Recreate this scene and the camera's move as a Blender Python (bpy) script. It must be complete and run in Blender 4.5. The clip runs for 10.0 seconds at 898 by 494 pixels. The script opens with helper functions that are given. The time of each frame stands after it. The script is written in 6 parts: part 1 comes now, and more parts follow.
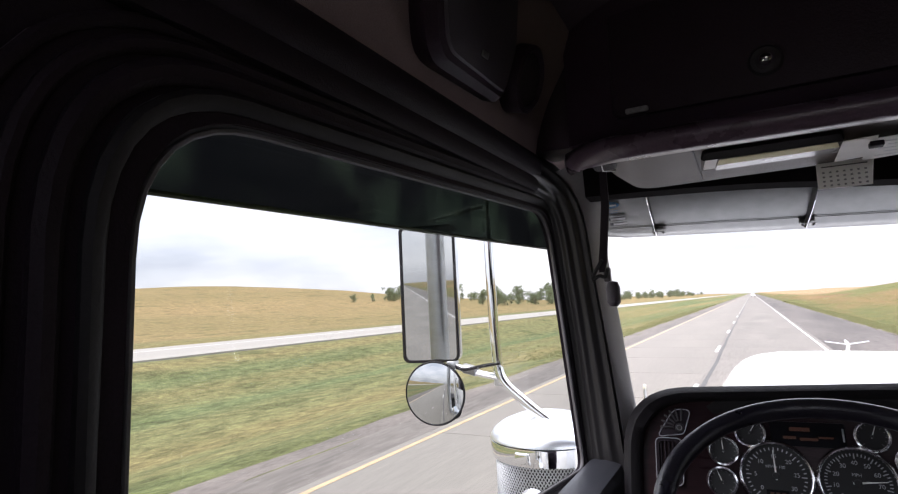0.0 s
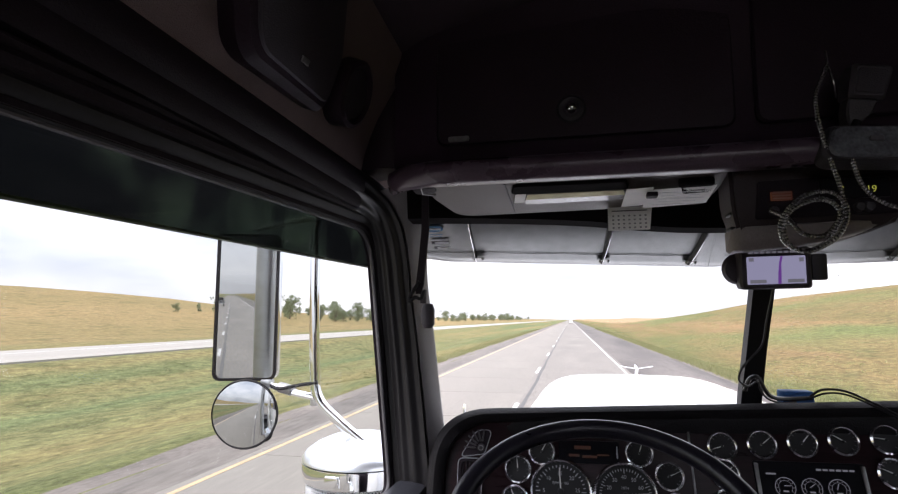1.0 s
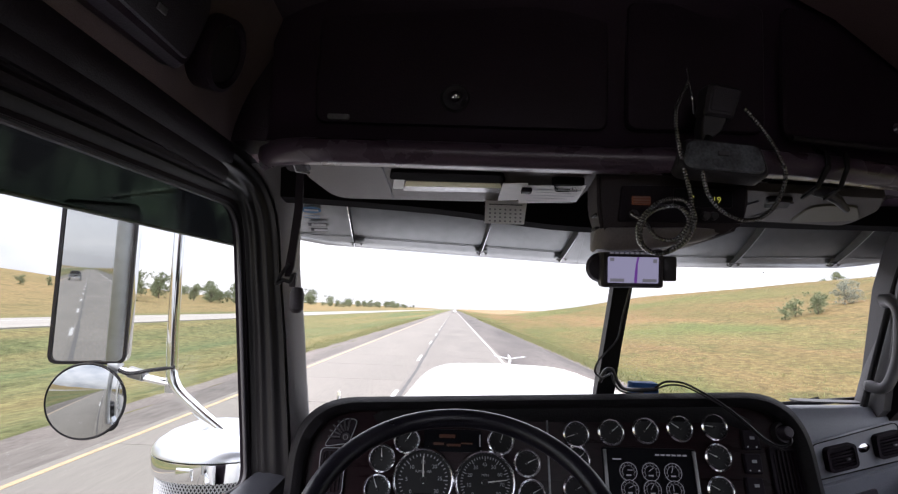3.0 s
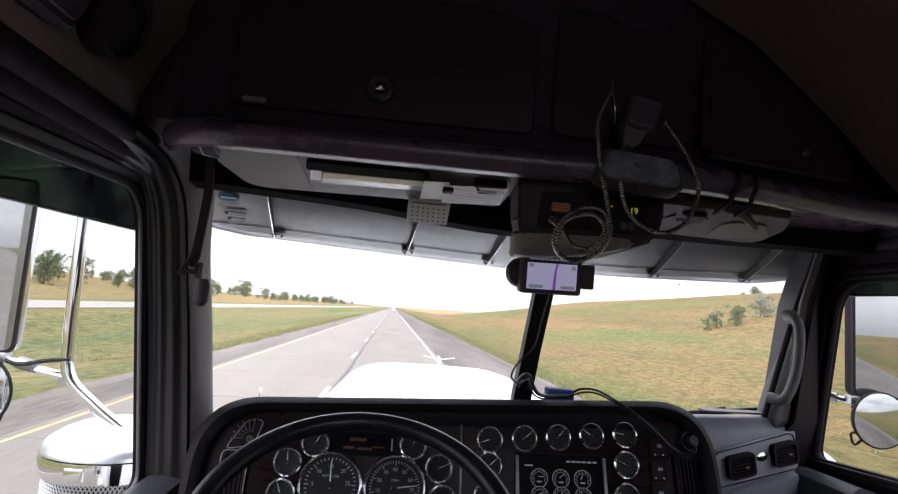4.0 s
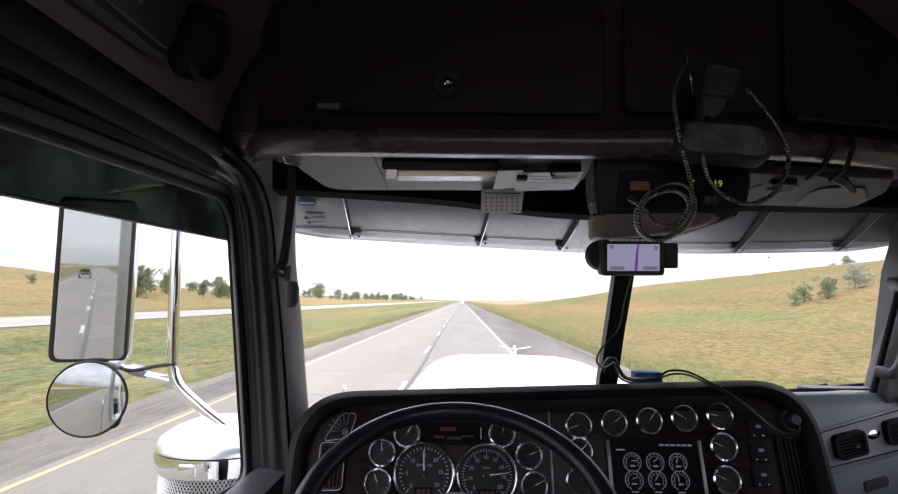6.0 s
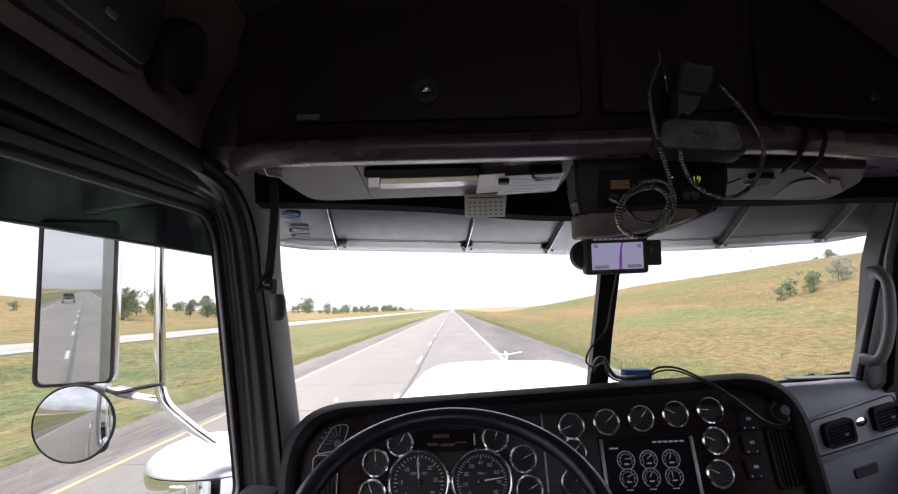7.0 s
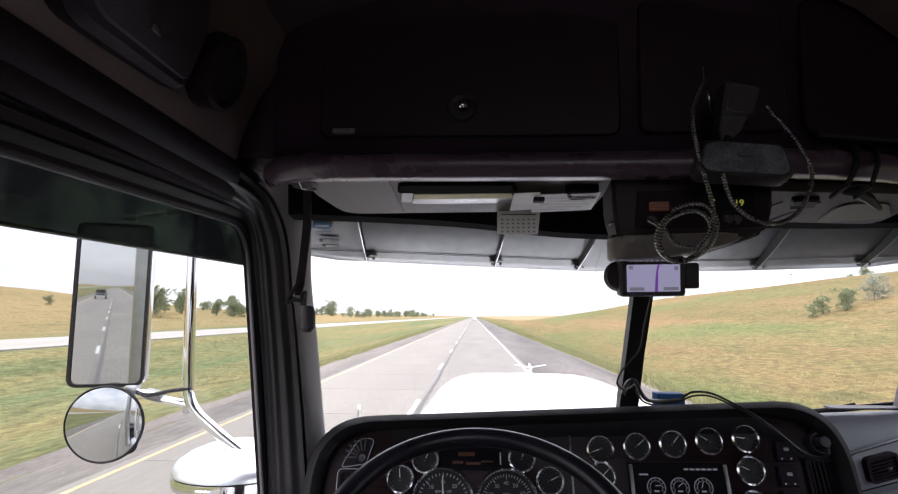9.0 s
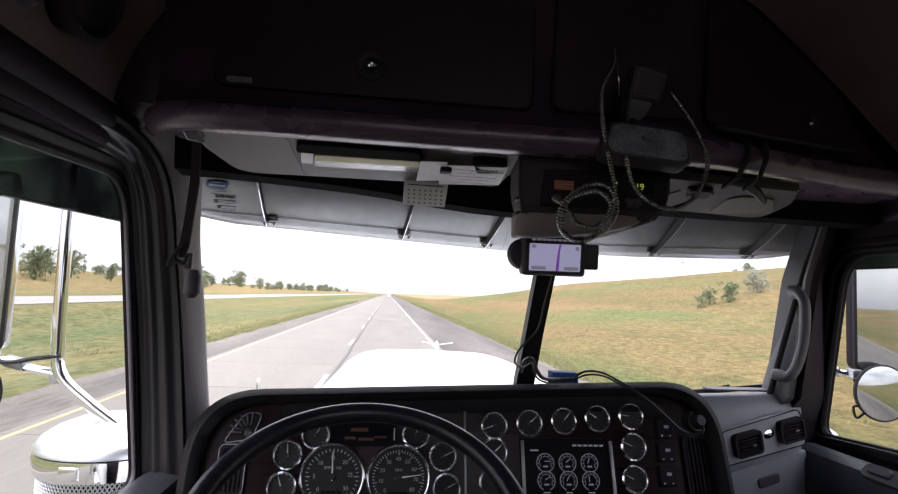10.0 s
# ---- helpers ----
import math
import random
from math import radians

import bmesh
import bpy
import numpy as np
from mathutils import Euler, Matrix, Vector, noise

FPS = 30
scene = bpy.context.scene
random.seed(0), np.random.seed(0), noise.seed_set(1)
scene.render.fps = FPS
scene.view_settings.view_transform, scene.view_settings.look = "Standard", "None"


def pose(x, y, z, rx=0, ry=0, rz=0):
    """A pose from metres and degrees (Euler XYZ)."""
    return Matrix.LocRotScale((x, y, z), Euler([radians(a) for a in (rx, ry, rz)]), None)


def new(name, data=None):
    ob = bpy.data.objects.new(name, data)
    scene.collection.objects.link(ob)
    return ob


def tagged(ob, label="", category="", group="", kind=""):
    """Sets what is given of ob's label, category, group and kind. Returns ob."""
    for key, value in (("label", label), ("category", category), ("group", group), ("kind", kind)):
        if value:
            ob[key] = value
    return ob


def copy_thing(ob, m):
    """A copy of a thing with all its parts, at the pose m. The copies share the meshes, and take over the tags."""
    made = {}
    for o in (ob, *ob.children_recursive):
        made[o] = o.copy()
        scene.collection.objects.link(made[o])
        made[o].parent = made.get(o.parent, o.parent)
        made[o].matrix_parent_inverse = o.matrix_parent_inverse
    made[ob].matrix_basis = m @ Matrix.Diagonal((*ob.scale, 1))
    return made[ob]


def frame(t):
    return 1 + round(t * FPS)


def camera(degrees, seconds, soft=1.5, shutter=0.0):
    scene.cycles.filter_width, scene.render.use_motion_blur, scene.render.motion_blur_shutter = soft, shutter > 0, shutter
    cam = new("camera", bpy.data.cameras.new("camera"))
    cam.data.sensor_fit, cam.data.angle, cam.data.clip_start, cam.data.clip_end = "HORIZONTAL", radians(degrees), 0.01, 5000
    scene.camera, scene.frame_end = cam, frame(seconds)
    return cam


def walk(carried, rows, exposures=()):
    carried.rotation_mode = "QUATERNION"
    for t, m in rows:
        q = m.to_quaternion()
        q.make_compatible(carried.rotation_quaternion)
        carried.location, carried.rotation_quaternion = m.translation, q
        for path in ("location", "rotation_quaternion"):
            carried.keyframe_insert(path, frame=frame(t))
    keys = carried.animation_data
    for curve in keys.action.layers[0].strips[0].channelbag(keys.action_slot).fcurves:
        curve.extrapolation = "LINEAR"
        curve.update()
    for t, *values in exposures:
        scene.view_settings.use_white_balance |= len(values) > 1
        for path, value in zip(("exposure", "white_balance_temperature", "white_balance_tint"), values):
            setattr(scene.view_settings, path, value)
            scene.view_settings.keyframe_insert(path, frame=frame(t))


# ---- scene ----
cam = camera(77.32, 10.0, soft=1.25)
# seconds, eye (x right, y ahead, z up), yaw, pitch, roll
ROWS = [
    (0.0, -0.403, -0.114, 2.345, 28.04, 5.93, -2.41),
    (0.5, -0.415, -0.105, 2.346, 21.10, 7.00, -1.75),
    (1.0, -0.363, -0.078, 2.347, 12.09, 7.35, 0.00),
    (1.5, -0.304, -0.056, 2.356, -0.87, 7.16, -0.30),
    (2.0, -0.325, -0.054, 2.349, 1.34, 5.82, 1.47),
    (2.2, -0.312, -0.066, 2.352, -0.42, 6.54, 1.21),
    (3.3, -0.346, -0.046, 2.347, 1.01, 6.24, 2.31),
    (3.5, -0.323, -0.049, 2.349, -0.80, 6.89, 3.56),
    (4.0, -0.297, -0.020, 2.354, -5.17, 6.53, 4.39),
    (4.5, -0.339, -0.045, 2.348, 1.09, 6.62, 3.75),
    (5.0, -0.315, -0.034, 2.348, -0.66, 6.19, 1.37),
    (5.5, -0.313, -0.037, 2.350, -0.24, 6.32, 1.66),
    (6.0, -0.320, -0.028, 2.349, 1.40, 5.40, 1.10),
    (6.2, -0.341, -0.037, 2.330, 1.67, 6.01, -0.10),
    (7.5, -0.303, -0.026, 2.352, -0.03, 6.52, -1.37),
    (8.0, -0.306, -0.049, 2.354, 0.98, 7.39, -1.83),
    (8.5, -0.341, -0.075, 2.355, 4.70, 8.47, 0.29),
    (9.0, -0.330, -0.022, 2.362, 2.58, 7.02, 0.43),
    (9.5, -0.306, 0.005, 2.355, -8.28, 5.76, 2.35),
    (10.0, -0.303, 0.017, 2.354, -5.91, 5.02, 2.78),
]
walk(cam, [(t, pose(x, y, z, 90 + pitch, 0, yaw) @ pose(0, 0, 0, 0, 0, roll)) for t, x, y, z, yaw, pitch, roll in ROWS],
     exposures=[(0.0, 0.88, 6400, 17.5), (10.0, 1.0, 6400, 17.5)])

# ---- daylight: bright overcast sky with a broad soft sun ----
SUN_ELEV, SUN_ROT = 52.0, 215.0
world = bpy.data.worlds.new("overcast_sky")
scene.world = world
world.use_nodes = True
wn, wl = world.node_tree.nodes, world.node_tree.links
wn.clear()
w_out = wn.new("ShaderNodeOutputWorld")
w_bg = wn.new("ShaderNodeBackground")
w_sky = wn.new("ShaderNodeTexSky")
w_sky.sky_type, w_sky.sun_disc = "NISHITA", False
w_sky.sun_elevation, w_sky.sun_rotation = radians(SUN_ELEV), radians(SUN_ROT)
w_co = wn.new("ShaderNodeTexCoord")
w_map = wn.new("ShaderNodeMapping")
w_map.inputs["Scale"].default_value = (1.0, 1.0, 3.2)
w_noise = wn.new("ShaderNodeTexNoise")
w_noise.inputs["Scale"].default_value, w_noise.inputs["Detail"].default_value = 2.6, 7.0
w_ramp = wn.new("ShaderNodeValToRGB")
w_ramp.color_ramp.elements[0].position, w_ramp.color_ramp.elements[1].position = 0.32, 0.66
w_ramp.color_ramp.elements[0].color = (6.5, 7.0, 7.8, 1)
w_ramp.color_ramp.elements[1].color = (13.2, 13.3, 13.5, 1)
w_mix = wn.new("ShaderNodeMix")
w_mix.data_type = "RGBA"
w_mix.inputs["Factor"].default_value = 0.86
wl.new(w_co.outputs["Generated"], w_map.inputs["Vector"])
wl.new(w_map.outputs["Vector"], w_noise.inputs["Vector"])
wl.new(w_noise.outputs["Fac"], w_ramp.inputs["Fac"])
wl.new(w_sky.outputs["Color"], w_mix.inputs["A"])
wl.new(w_ramp.outputs["Color"], w_mix.inputs["B"])
wl.new(w_mix.outputs["Result"], w_bg.inputs["Color"])
# overcast dome: dim at the horizon, brightest overhead
w_sep = wn.new("ShaderNodeSeparateXYZ")
w_dome = wn.new("ShaderNodeMapRange")
w_dome.inputs["From Min"].default_value, w_dome.inputs["From Max"].default_value = 0.0, 0.8
w_dome.inputs["To Min"].default_value, w_dome.inputs["To Max"].default_value = 0.068, 0.22
wl.new(w_co.outputs["Generated"], w_sep.inputs["Vector"])
wl.new(w_sep.outputs["Z"], w_dome.inputs["Value"])
wl.new(w_dome.outputs["Result"], w_bg.inputs["Strength"])
wl.new(w_bg.outputs["Background"], w_out.inputs["Surface"])

sun_data = bpy.data.lights.new("sun", "SUN")
sun_data.energy, sun_data.angle, sun_data.color = 2.0, radians(20), (1.0, 0.96, 0.9)
sun = new("sun", sun_data)
sun.matrix_world = pose(0, 0, 40, 90 - SUN_ELEV, 0, 180 - SUN_ROT)


# ---- materials ----
def mat(name, col, rough=0.6, metal=0.0, var=0.18, scale=6.0, fine=90.0, bump=0.12, stretch=(1, 1, 1), coat=0.0, spec=0.5, tint=None, rvar=0.1, vary=False):
    """A surface with broad stains, fine grain and slight relief."""
    m = bpy.data.materials.new(name)
    m.use_nodes = True
    n, l = m.node_tree.nodes, m.node_tree.links
    b = n["Principled BSDF"]
    b.inputs["Metallic"].default_value = metal
    b.inputs["Coat Weight"].default_value = coat
    b.inputs["Specular IOR Level"].default_value = spec
    tc, mp = n.new("ShaderNodeTexCoord"), n.new("ShaderNodeMapping")
    mp.inputs["Scale"].default_value = stretch
    l.new(tc.outputs["Object"], mp.inputs["Vector"])
    if vary:
        oi, sc = n.new("ShaderNodeObjectInfo"), n.new("ShaderNodeVectorMath")
        sc.operation = "SCALE"
        sc.inputs[0].default_value = (61.0, 47.0, 0.0)
        l.new(oi.outputs["Random"], sc.inputs["Scale"])
        l.new(sc.outputs["Vector"], mp.inputs["Location"])
    big, small = n.new("ShaderNodeTexNoise"), n.new("ShaderNodeTexNoise")
    big.inputs["Scale"].default_value, big.inputs["Detail"].default_value = scale, 6
    small.inputs["Scale"].default_value, small.inputs["Detail"].default_value = fine, 3
    for k in (big, small):
        l.new(mp.outputs["Vector"], k.inputs["Vector"])
    mr = n.new("ShaderNodeMapRange")
    mr.inputs["From Min"].default_value, mr.inputs["From Max"].default_value = 0.3, 0.7
    l.new(big.outputs["Fac"], mr.inputs["Value"])
    mix = n.new("ShaderNodeMix")
    mix.data_type = "RGBA"
    t = tint if tint else tuple(c * (1 - var) for c in col)
    mix.inputs["A"].default_value, mix.inputs["B"].default_value = (*t, 1), (*(min(1, c * (1 + var * 0.5)) for c in col), 1)
    l.new(mr.outputs["Result"], mix.inputs["Factor"])
    mul = n.new("ShaderNodeMix")
    mul.data_type, mul.blend_type = "RGBA", "OVERLAY"
    mul.inputs["Factor"].default_value = min(0.6, var * 1.6)
    l.new(mix.outputs["Result"], mul.inputs["A"])
    l.new(small.outputs["Fac"], mul.inputs["B"])
    l.new(mul.outputs["Result"], b.inputs["Base Color"])
    rr = n.new("ShaderNodeMapRange")
    rr.inputs["To Min"].default_value, rr.inputs["To Max"].default_value = max(0.02, rough - rvar), min(1, rough + rvar)
    l.new(big.outputs["Fac"], rr.inputs["Value"])
    l.new(rr.outputs["Result"], b.inputs["Roughness"])
    if bump:
        bp = n.new("ShaderNodeBump")
        bp.inputs["Strength"].default_value, bp.inputs["Distance"].default_value = bump, 0.004
        l.new(small.outputs["Fac"], bp.inputs["Height"])
        l.new(bp.outputs["Normal"], b.inputs["Normal"])
    return m


def glow(name, col, strength):
    m = bpy.data.materials.new(name)
    m.use_nodes = True
    b = m.node_tree.nodes["Principled BSDF"]
    b.inputs["Base Color"].default_value = (0.01, 0.01, 0.01, 1)
    b.inputs["Emission Color"].default_value, b.inputs["Emission Strength"].default_value = (*col, 1), strength
    return m


def clear_glass(name, col=(1, 1, 1), gloss=0.06, through_amount=1.0):
    """Thin pane: mostly clear, with a faint surface reflection."""
    m = bpy.data.materials.new(name)
    m.use_nodes = True
    n, l = m.node_tree.nodes, m.node_tree.links
    n.remove(n["Principled BSDF"])
    tr, gl, mx = n.new("ShaderNodeBsdfTransparent"), n.new("ShaderNodeBsdfGlossy"), n.new("ShaderNodeMixShader")
    tr.inputs["Color"].default_value = (*(c * through_amount for c in col), 1)
    gl.inputs["Roughness"].default_value = 0.02
    mx.inputs["Fac"].default_value = gloss
    l.new(tr.outputs["BSDF"], mx.inputs[1])
    l.new(gl.outputs["BSDF"], mx.inputs[2])
    l.new(mx.outputs["Shader"], n["Material Output"].inputs["Surface"])
    return m


M_BLACK = mat("black_vinyl", (0.040, 0.032, 0.043), 0.55, var=0.25, scale=9, fine=420, bump=0.25)
M_PAD = mat("soft_black_leather_pad", (0.011, 0.010, 0.012), 0.5, var=0.25, scale=12, fine=300, bump=0.3, spec=0.16)
M_WHEEL = mat("dark_blue_black_wheel_leather", (0.012, 0.011, 0.017), 0.30, var=0.25, scale=12, fine=300, bump=0.2, spec=0.4)
# lighter copy of the console vinyl: the lip's sheen is in the base colour
M_CONSOLE = mat("lit_console_lip_vinyl", (0.080, 0.053, 0.074), 0.28, var=0.2, scale=10, fine=330, bump=0.14)
M_DARKDOOR = mat("black_door_plastic", (0.015, 0.0105, 0.0155), 0.6, var=0.2, scale=8, fine=350, bump=0.2, spec=0.12)
M_TRIM = mat("dark_plastic_trim", (0.031, 0.027, 0.033), 0.5, var=0.2, scale=7, fine=350, bump=0.2)
M_RUBBER = mat("window_rubber", (0.012, 0.011, 0.013), 0.6, var=0.2, scale=10, fine=200, bump=0.1, spec=0.2)
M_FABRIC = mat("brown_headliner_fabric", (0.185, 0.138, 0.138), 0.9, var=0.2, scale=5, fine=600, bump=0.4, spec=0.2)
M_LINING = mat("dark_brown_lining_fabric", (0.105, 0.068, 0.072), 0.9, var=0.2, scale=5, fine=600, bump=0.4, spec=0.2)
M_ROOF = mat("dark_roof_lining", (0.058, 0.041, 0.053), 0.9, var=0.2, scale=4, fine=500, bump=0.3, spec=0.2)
M_PILLAR = mat("grey_pillar_plastic", (0.092, 0.089, 0.098), 0.5, var=0.12, scale=5, fine=380, bump=0.18)
M_PILLARLT = mat("brown_grey_pillar_trim", (0.150, 0.142, 0.146), 0.5, var=0.12, scale=5, fine=380, bump=0.15)
# unseen floor and rear wall, kept pale to bounce light forward
M_CABIN = mat("light_grey_bounce_lining", (0.38, 0.35, 0.37), 0.8, var=0.12, scale=3, fine=200, bump=0.2)
M_DASHGREY = mat("grey_dash_plastic", (0.175, 0.181, 0.214), 0.45, var=0.14, scale=6, fine=420, bump=0.22)
M_FACEGREY = mat("mid_grey_dash_face", (0.28, 0.285, 0.315), 0.42, var=0.1, scale=8, fine=300, bump=0.12)
M_WOOD = mat("dark_burgundy_wood_panel", (0.015, 0.0055, 0.0075), 0.30, var=0.45, scale=5, fine=60, bump=0.04, stretch=(1, 1, 9), coat=0.02, spec=0.12)
M_CHROME = mat("chrome", (0.86, 0.87, 0.89), 0.06, 1.0, var=0.04, scale=4, fine=50, bump=0.01, rvar=0.03)
M_LID = mat("polished_lid_metal", (0.86, 0.89, 0.95), 0.34, 1.0, var=0.05, scale=4, fine=60, bump=0.01, rvar=0.04)
M_VISSTEEL = mat("dull_grey_visor_metal", (0.265, 0.268, 0.264), 0.32, 0.85, var=0.10, scale=2.0, fine=40, bump=0.01)
# pale base colour stands in for the sky glint on bracket edges
M_EDGEGLINT = mat("painted_glint_edge", (0.52, 0.52, 0.52), 0.5, 0.2, var=0.15, scale=20, fine=150, bump=0.05)
M_RIB = mat("galvanised_bracket_metal", (0.30, 0.30, 0.30), 0.45, 0.35, var=0.2, scale=20, fine=150, bump=0.1)
M_STEEL = mat("brushed_stainless", (0.50, 0.51, 0.52), 0.36, 1.0, var=0.12, scale=3, fine=80, bump=0.05, stretch=(0.3, 6, 6))
M_STEELDK = mat("dull_bracket_steel", (0.32, 0.32, 0.32), 0.42, 1.0, var=0.2, scale=20, fine=150, bump=0.1)
M_MIRROR = mat("mirror_silver", (0.56, 0.575, 0.58), 0.012, 1.0, var=0.01, scale=2, fine=20, bump=0, rvar=0.008)
M_WHITE = mat("white_truck_paint", (0.82, 0.82, 0.82), 0.25, var=0.05, scale=2, fine=30, bump=0.01, coat=0.6)
M_VISOR = mat("taupe_visor_vinyl", (0.074, 0.060, 0.055), 0.6, var=0.12, scale=14, fine=500, bump=0.3)
# darker copy of the visor vinyl, with the passenger side's shade in its colour
M_VISORSHADE = mat("shaded_passenger_visor_vinyl", (0.054, 0.044, 0.042), 0.7, var=0.15, scale=14, fine=500, bump=0.3)
M_POCKET = mat("clouded_pocket_window", (0.20, 0.195, 0.20), 0.25, var=0.15, scale=14, fine=200, bump=0.08)
M_PAPER = mat("white_paper", (0.84, 0.83, 0.82), 0.8, var=0.06, scale=30, fine=300, bump=0.05)
M_YELLOWPAPER = mat("pale_yellow_paper", (0.66, 0.62, 0.40), 0.8, var=0.06, scale=30, fine=300, bump=0.05)
M_CREAM = mat("cream_pocket_vinyl", (0.10, 0.092, 0.066), 0.7, var=0.1, scale=20, fine=300, bump=0.1)
# darker copy of the console vinyl for the shaded face above the lip
M_CONFACE = mat("shaded_console_face_vinyl", (0.034, 0.0185, 0.033), 0.5, var=0.2, scale=10, fine=330, bump=0.12, spec=0.3)
M_CABDOOR = mat("black_cabinet_door", (0.025, 0.013, 0.0245), 0.5, var=0.2, scale=9, fine=300, bump=0.2, spec=0.3)
M_POD = mat("brown_grey_radio_pod", (0.042, 0.033, 0.036), 0.5, var=0.15, scale=12, fine=300, bump=0.2, spec=0.14)
# bracket steel with its shade put into a dark base colour
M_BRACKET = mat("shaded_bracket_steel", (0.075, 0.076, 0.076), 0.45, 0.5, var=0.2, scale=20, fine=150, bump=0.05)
M_PILLARRT = mat("dark_grey_passenger_pillar_plastic", (0.058, 0.055, 0.060), 0.55, var=0.12, scale=5, fine=380, bump=0.18, spec=0.35)
# pod's lower lip, coloured paler for light bouncing up from the dash
M_LEDGE = mat("lit_pod_ledge", (0.17, 0.146, 0.142), 0.45, var=0.15, scale=12, fine=300, bump=0.15)
M_MIC = mat("dark_grey_microphone", (0.060, 0.055, 0.062), 0.38, var=0.2, scale=20, fine=400, bump=0.2)
M_STICKER = mat("pale_blue_sticker", (0.06, 0.18, 0.34), 0.5, var=0.1, bump=0)
M_TIP = mat("pale_marker_tip", (0.55, 0.54, 0.44), 0.4, var=0.1, bump=0)
M_PILLARBLK = mat("satin_black_pillar_vinyl", (0.014, 0.013, 0.015), 0.45, var=0.15, scale=6, fine=350, bump=0.15, spec=0.45)
M_BEZEL = mat("dark_polished_bezel", (0.86, 0.86, 0.88), 0.16, 1.0, var=0.05, scale=20, fine=60, bump=0.01, rvar=0.03)
M_SILL = mat("dark_blue_grey_door_sill", (0.022, 0.024, 0.032), 0.5, var=0.15, scale=6, fine=350, bump=0.2)
M_PALEROAD = mat("pale_concrete_pavement", (0.27, 0.254, 0.225), 0.9, var=0.1, scale=0.4, fine=12, bump=0.2, stretch=(1, 0.05, 1))
M_FAINT = mat("faint_grey_print", (0.64, 0.64, 0.66), 0.8, var=0.05, bump=0)
M_CABLE = mat("black_plastic_cable", (0.020, 0.019, 0.021), 0.35, var=0.2, scale=30, fine=200, bump=0.1)
M_INK = mat("grey_ink", (0.08, 0.08, 0.09), 0.8, var=0.1, bump=0)
M_INKGREY = mat("pale_grey_ink", (0.24, 0.24, 0.26), 0.8, var=0.1, bump=0)
M_FACE = mat("gauge_face", (0.004, 0.004, 0.0052), 0.6, var=0.15, scale=30, fine=200, bump=0.05)
M_TICK = mat("white_gauge_print", (0.36, 0.36, 0.38), 0.6, var=0.05, bump=0)
M_TICKDIM = mat("grey_gauge_print", (0.13, 0.13, 0.14), 0.6, var=0.05, bump=0)
M_NEEDLE = mat("white_needle_paint", (0.75, 0.75, 0.73), 0.5, var=0.05, bump=0)
M_LENS = mat("frosted_lamp_lens", (0.17, 0.178, 0.195), 0.10, var=0.45, scale=30, fine=220, bump=0.3)
M_BLUE = mat("blue_box_card", (0.015, 0.10, 0.30), 0.7, var=0.15, scale=30, fine=200, bump=0.05)
M_AMBER = glow("amber_display", (1.0, 0.27, 0.05), 0.010)
M_METER = glow("amber_meter", (1.0, 0.25, 0.06), 0.022)
M_DIGIT = glow("yellow_green_digits", (0.75, 0.75, 0.12), 0.18)
M_SCREEN = glow("map_screen", (0.33, 0.325, 0.47), 0.40)
M_ROUTE = glow("purple_route", (0.17, 0.05, 0.33), 0.35)
M_SCREENTXT = glow("screen_white", (0.5, 0.5, 0.58), 0.13)
M_SCREENBLK = mat("dark_screen_glass", (0.004, 0.004, 0.006), 0.4, var=0.1, bump=0, spec=0.08)
M_GLASS = clear_glass("window_glass", gloss=0.012, through_amount=0.97)
M_SIDEGLASS = clear_glass("door_window_glass", (0.98, 1.0, 0.99), gloss=0.02, through_amount=0.77)
M_TINT = clear_glass("smoked_green_visor_strip", (0.30, 0.345, 0.30), gloss=0.015, through_amount=0.20)
# noise paints pale green reflections into the strip's colour
tn, tl = M_TINT.node_tree.nodes, M_TINT.node_tree.links
t_co, t_no, t_mix = tn.new("ShaderNodeTexCoord"), tn.new("ShaderNodeTexNoise"), tn.new("ShaderNodeMix")
t_no.inputs["Scale"].default_value, t_no.inputs["Detail"].default_value = 5.0, 3.0
t_mr = tn.new("ShaderNodeMapRange")
t_mr.inputs["From Min"].default_value, t_mr.inputs["From Max"].default_value = 0.47, 0.66
t_mix.data_type = "RGBA"
t_mix.inputs["A"].default_value, t_mix.inputs["B"].default_value = (0.060, 0.062, 0.064, 1), (0.16, 0.195, 0.15, 1)
tl.new(t_co.outputs["Object"], t_no.inputs["Vector"])
tl.new(t_no.outputs["Fac"], t_mr.inputs["Value"])
tl.new(t_mr.outputs["Result"], t_mix.inputs["Factor"])
for nd in tn:
    if nd.type == "BSDF_TRANSPARENT":
        tl.new(t_mix.outputs["Result"], nd.inputs["Color"])
# green base colour holds the thin highlight along the strip's lower edge
M_STRIPEDGE = mat("green_edge_highlight", (0.07, 0.095, 0.04), 0.4, var=0.2, scale=20, bump=0)
M_CORD = mat("black_cord", (0.25, 0.246, 0.252), 0.20, 0.75, var=0.2, scale=30, fine=200, bump=0.1)
M_ORANGE = mat("amber_lens", (0.7, 0.25, 0.03), 0.25, var=0.1, bump=0)
M_ASPHALT = mat("dark_asphalt_shoulder", (0.098, 0.086, 0.077), 0.9, var=0.5, scale=0.5, fine=7, bump=0.5, stretch=(1, 0.12, 1))
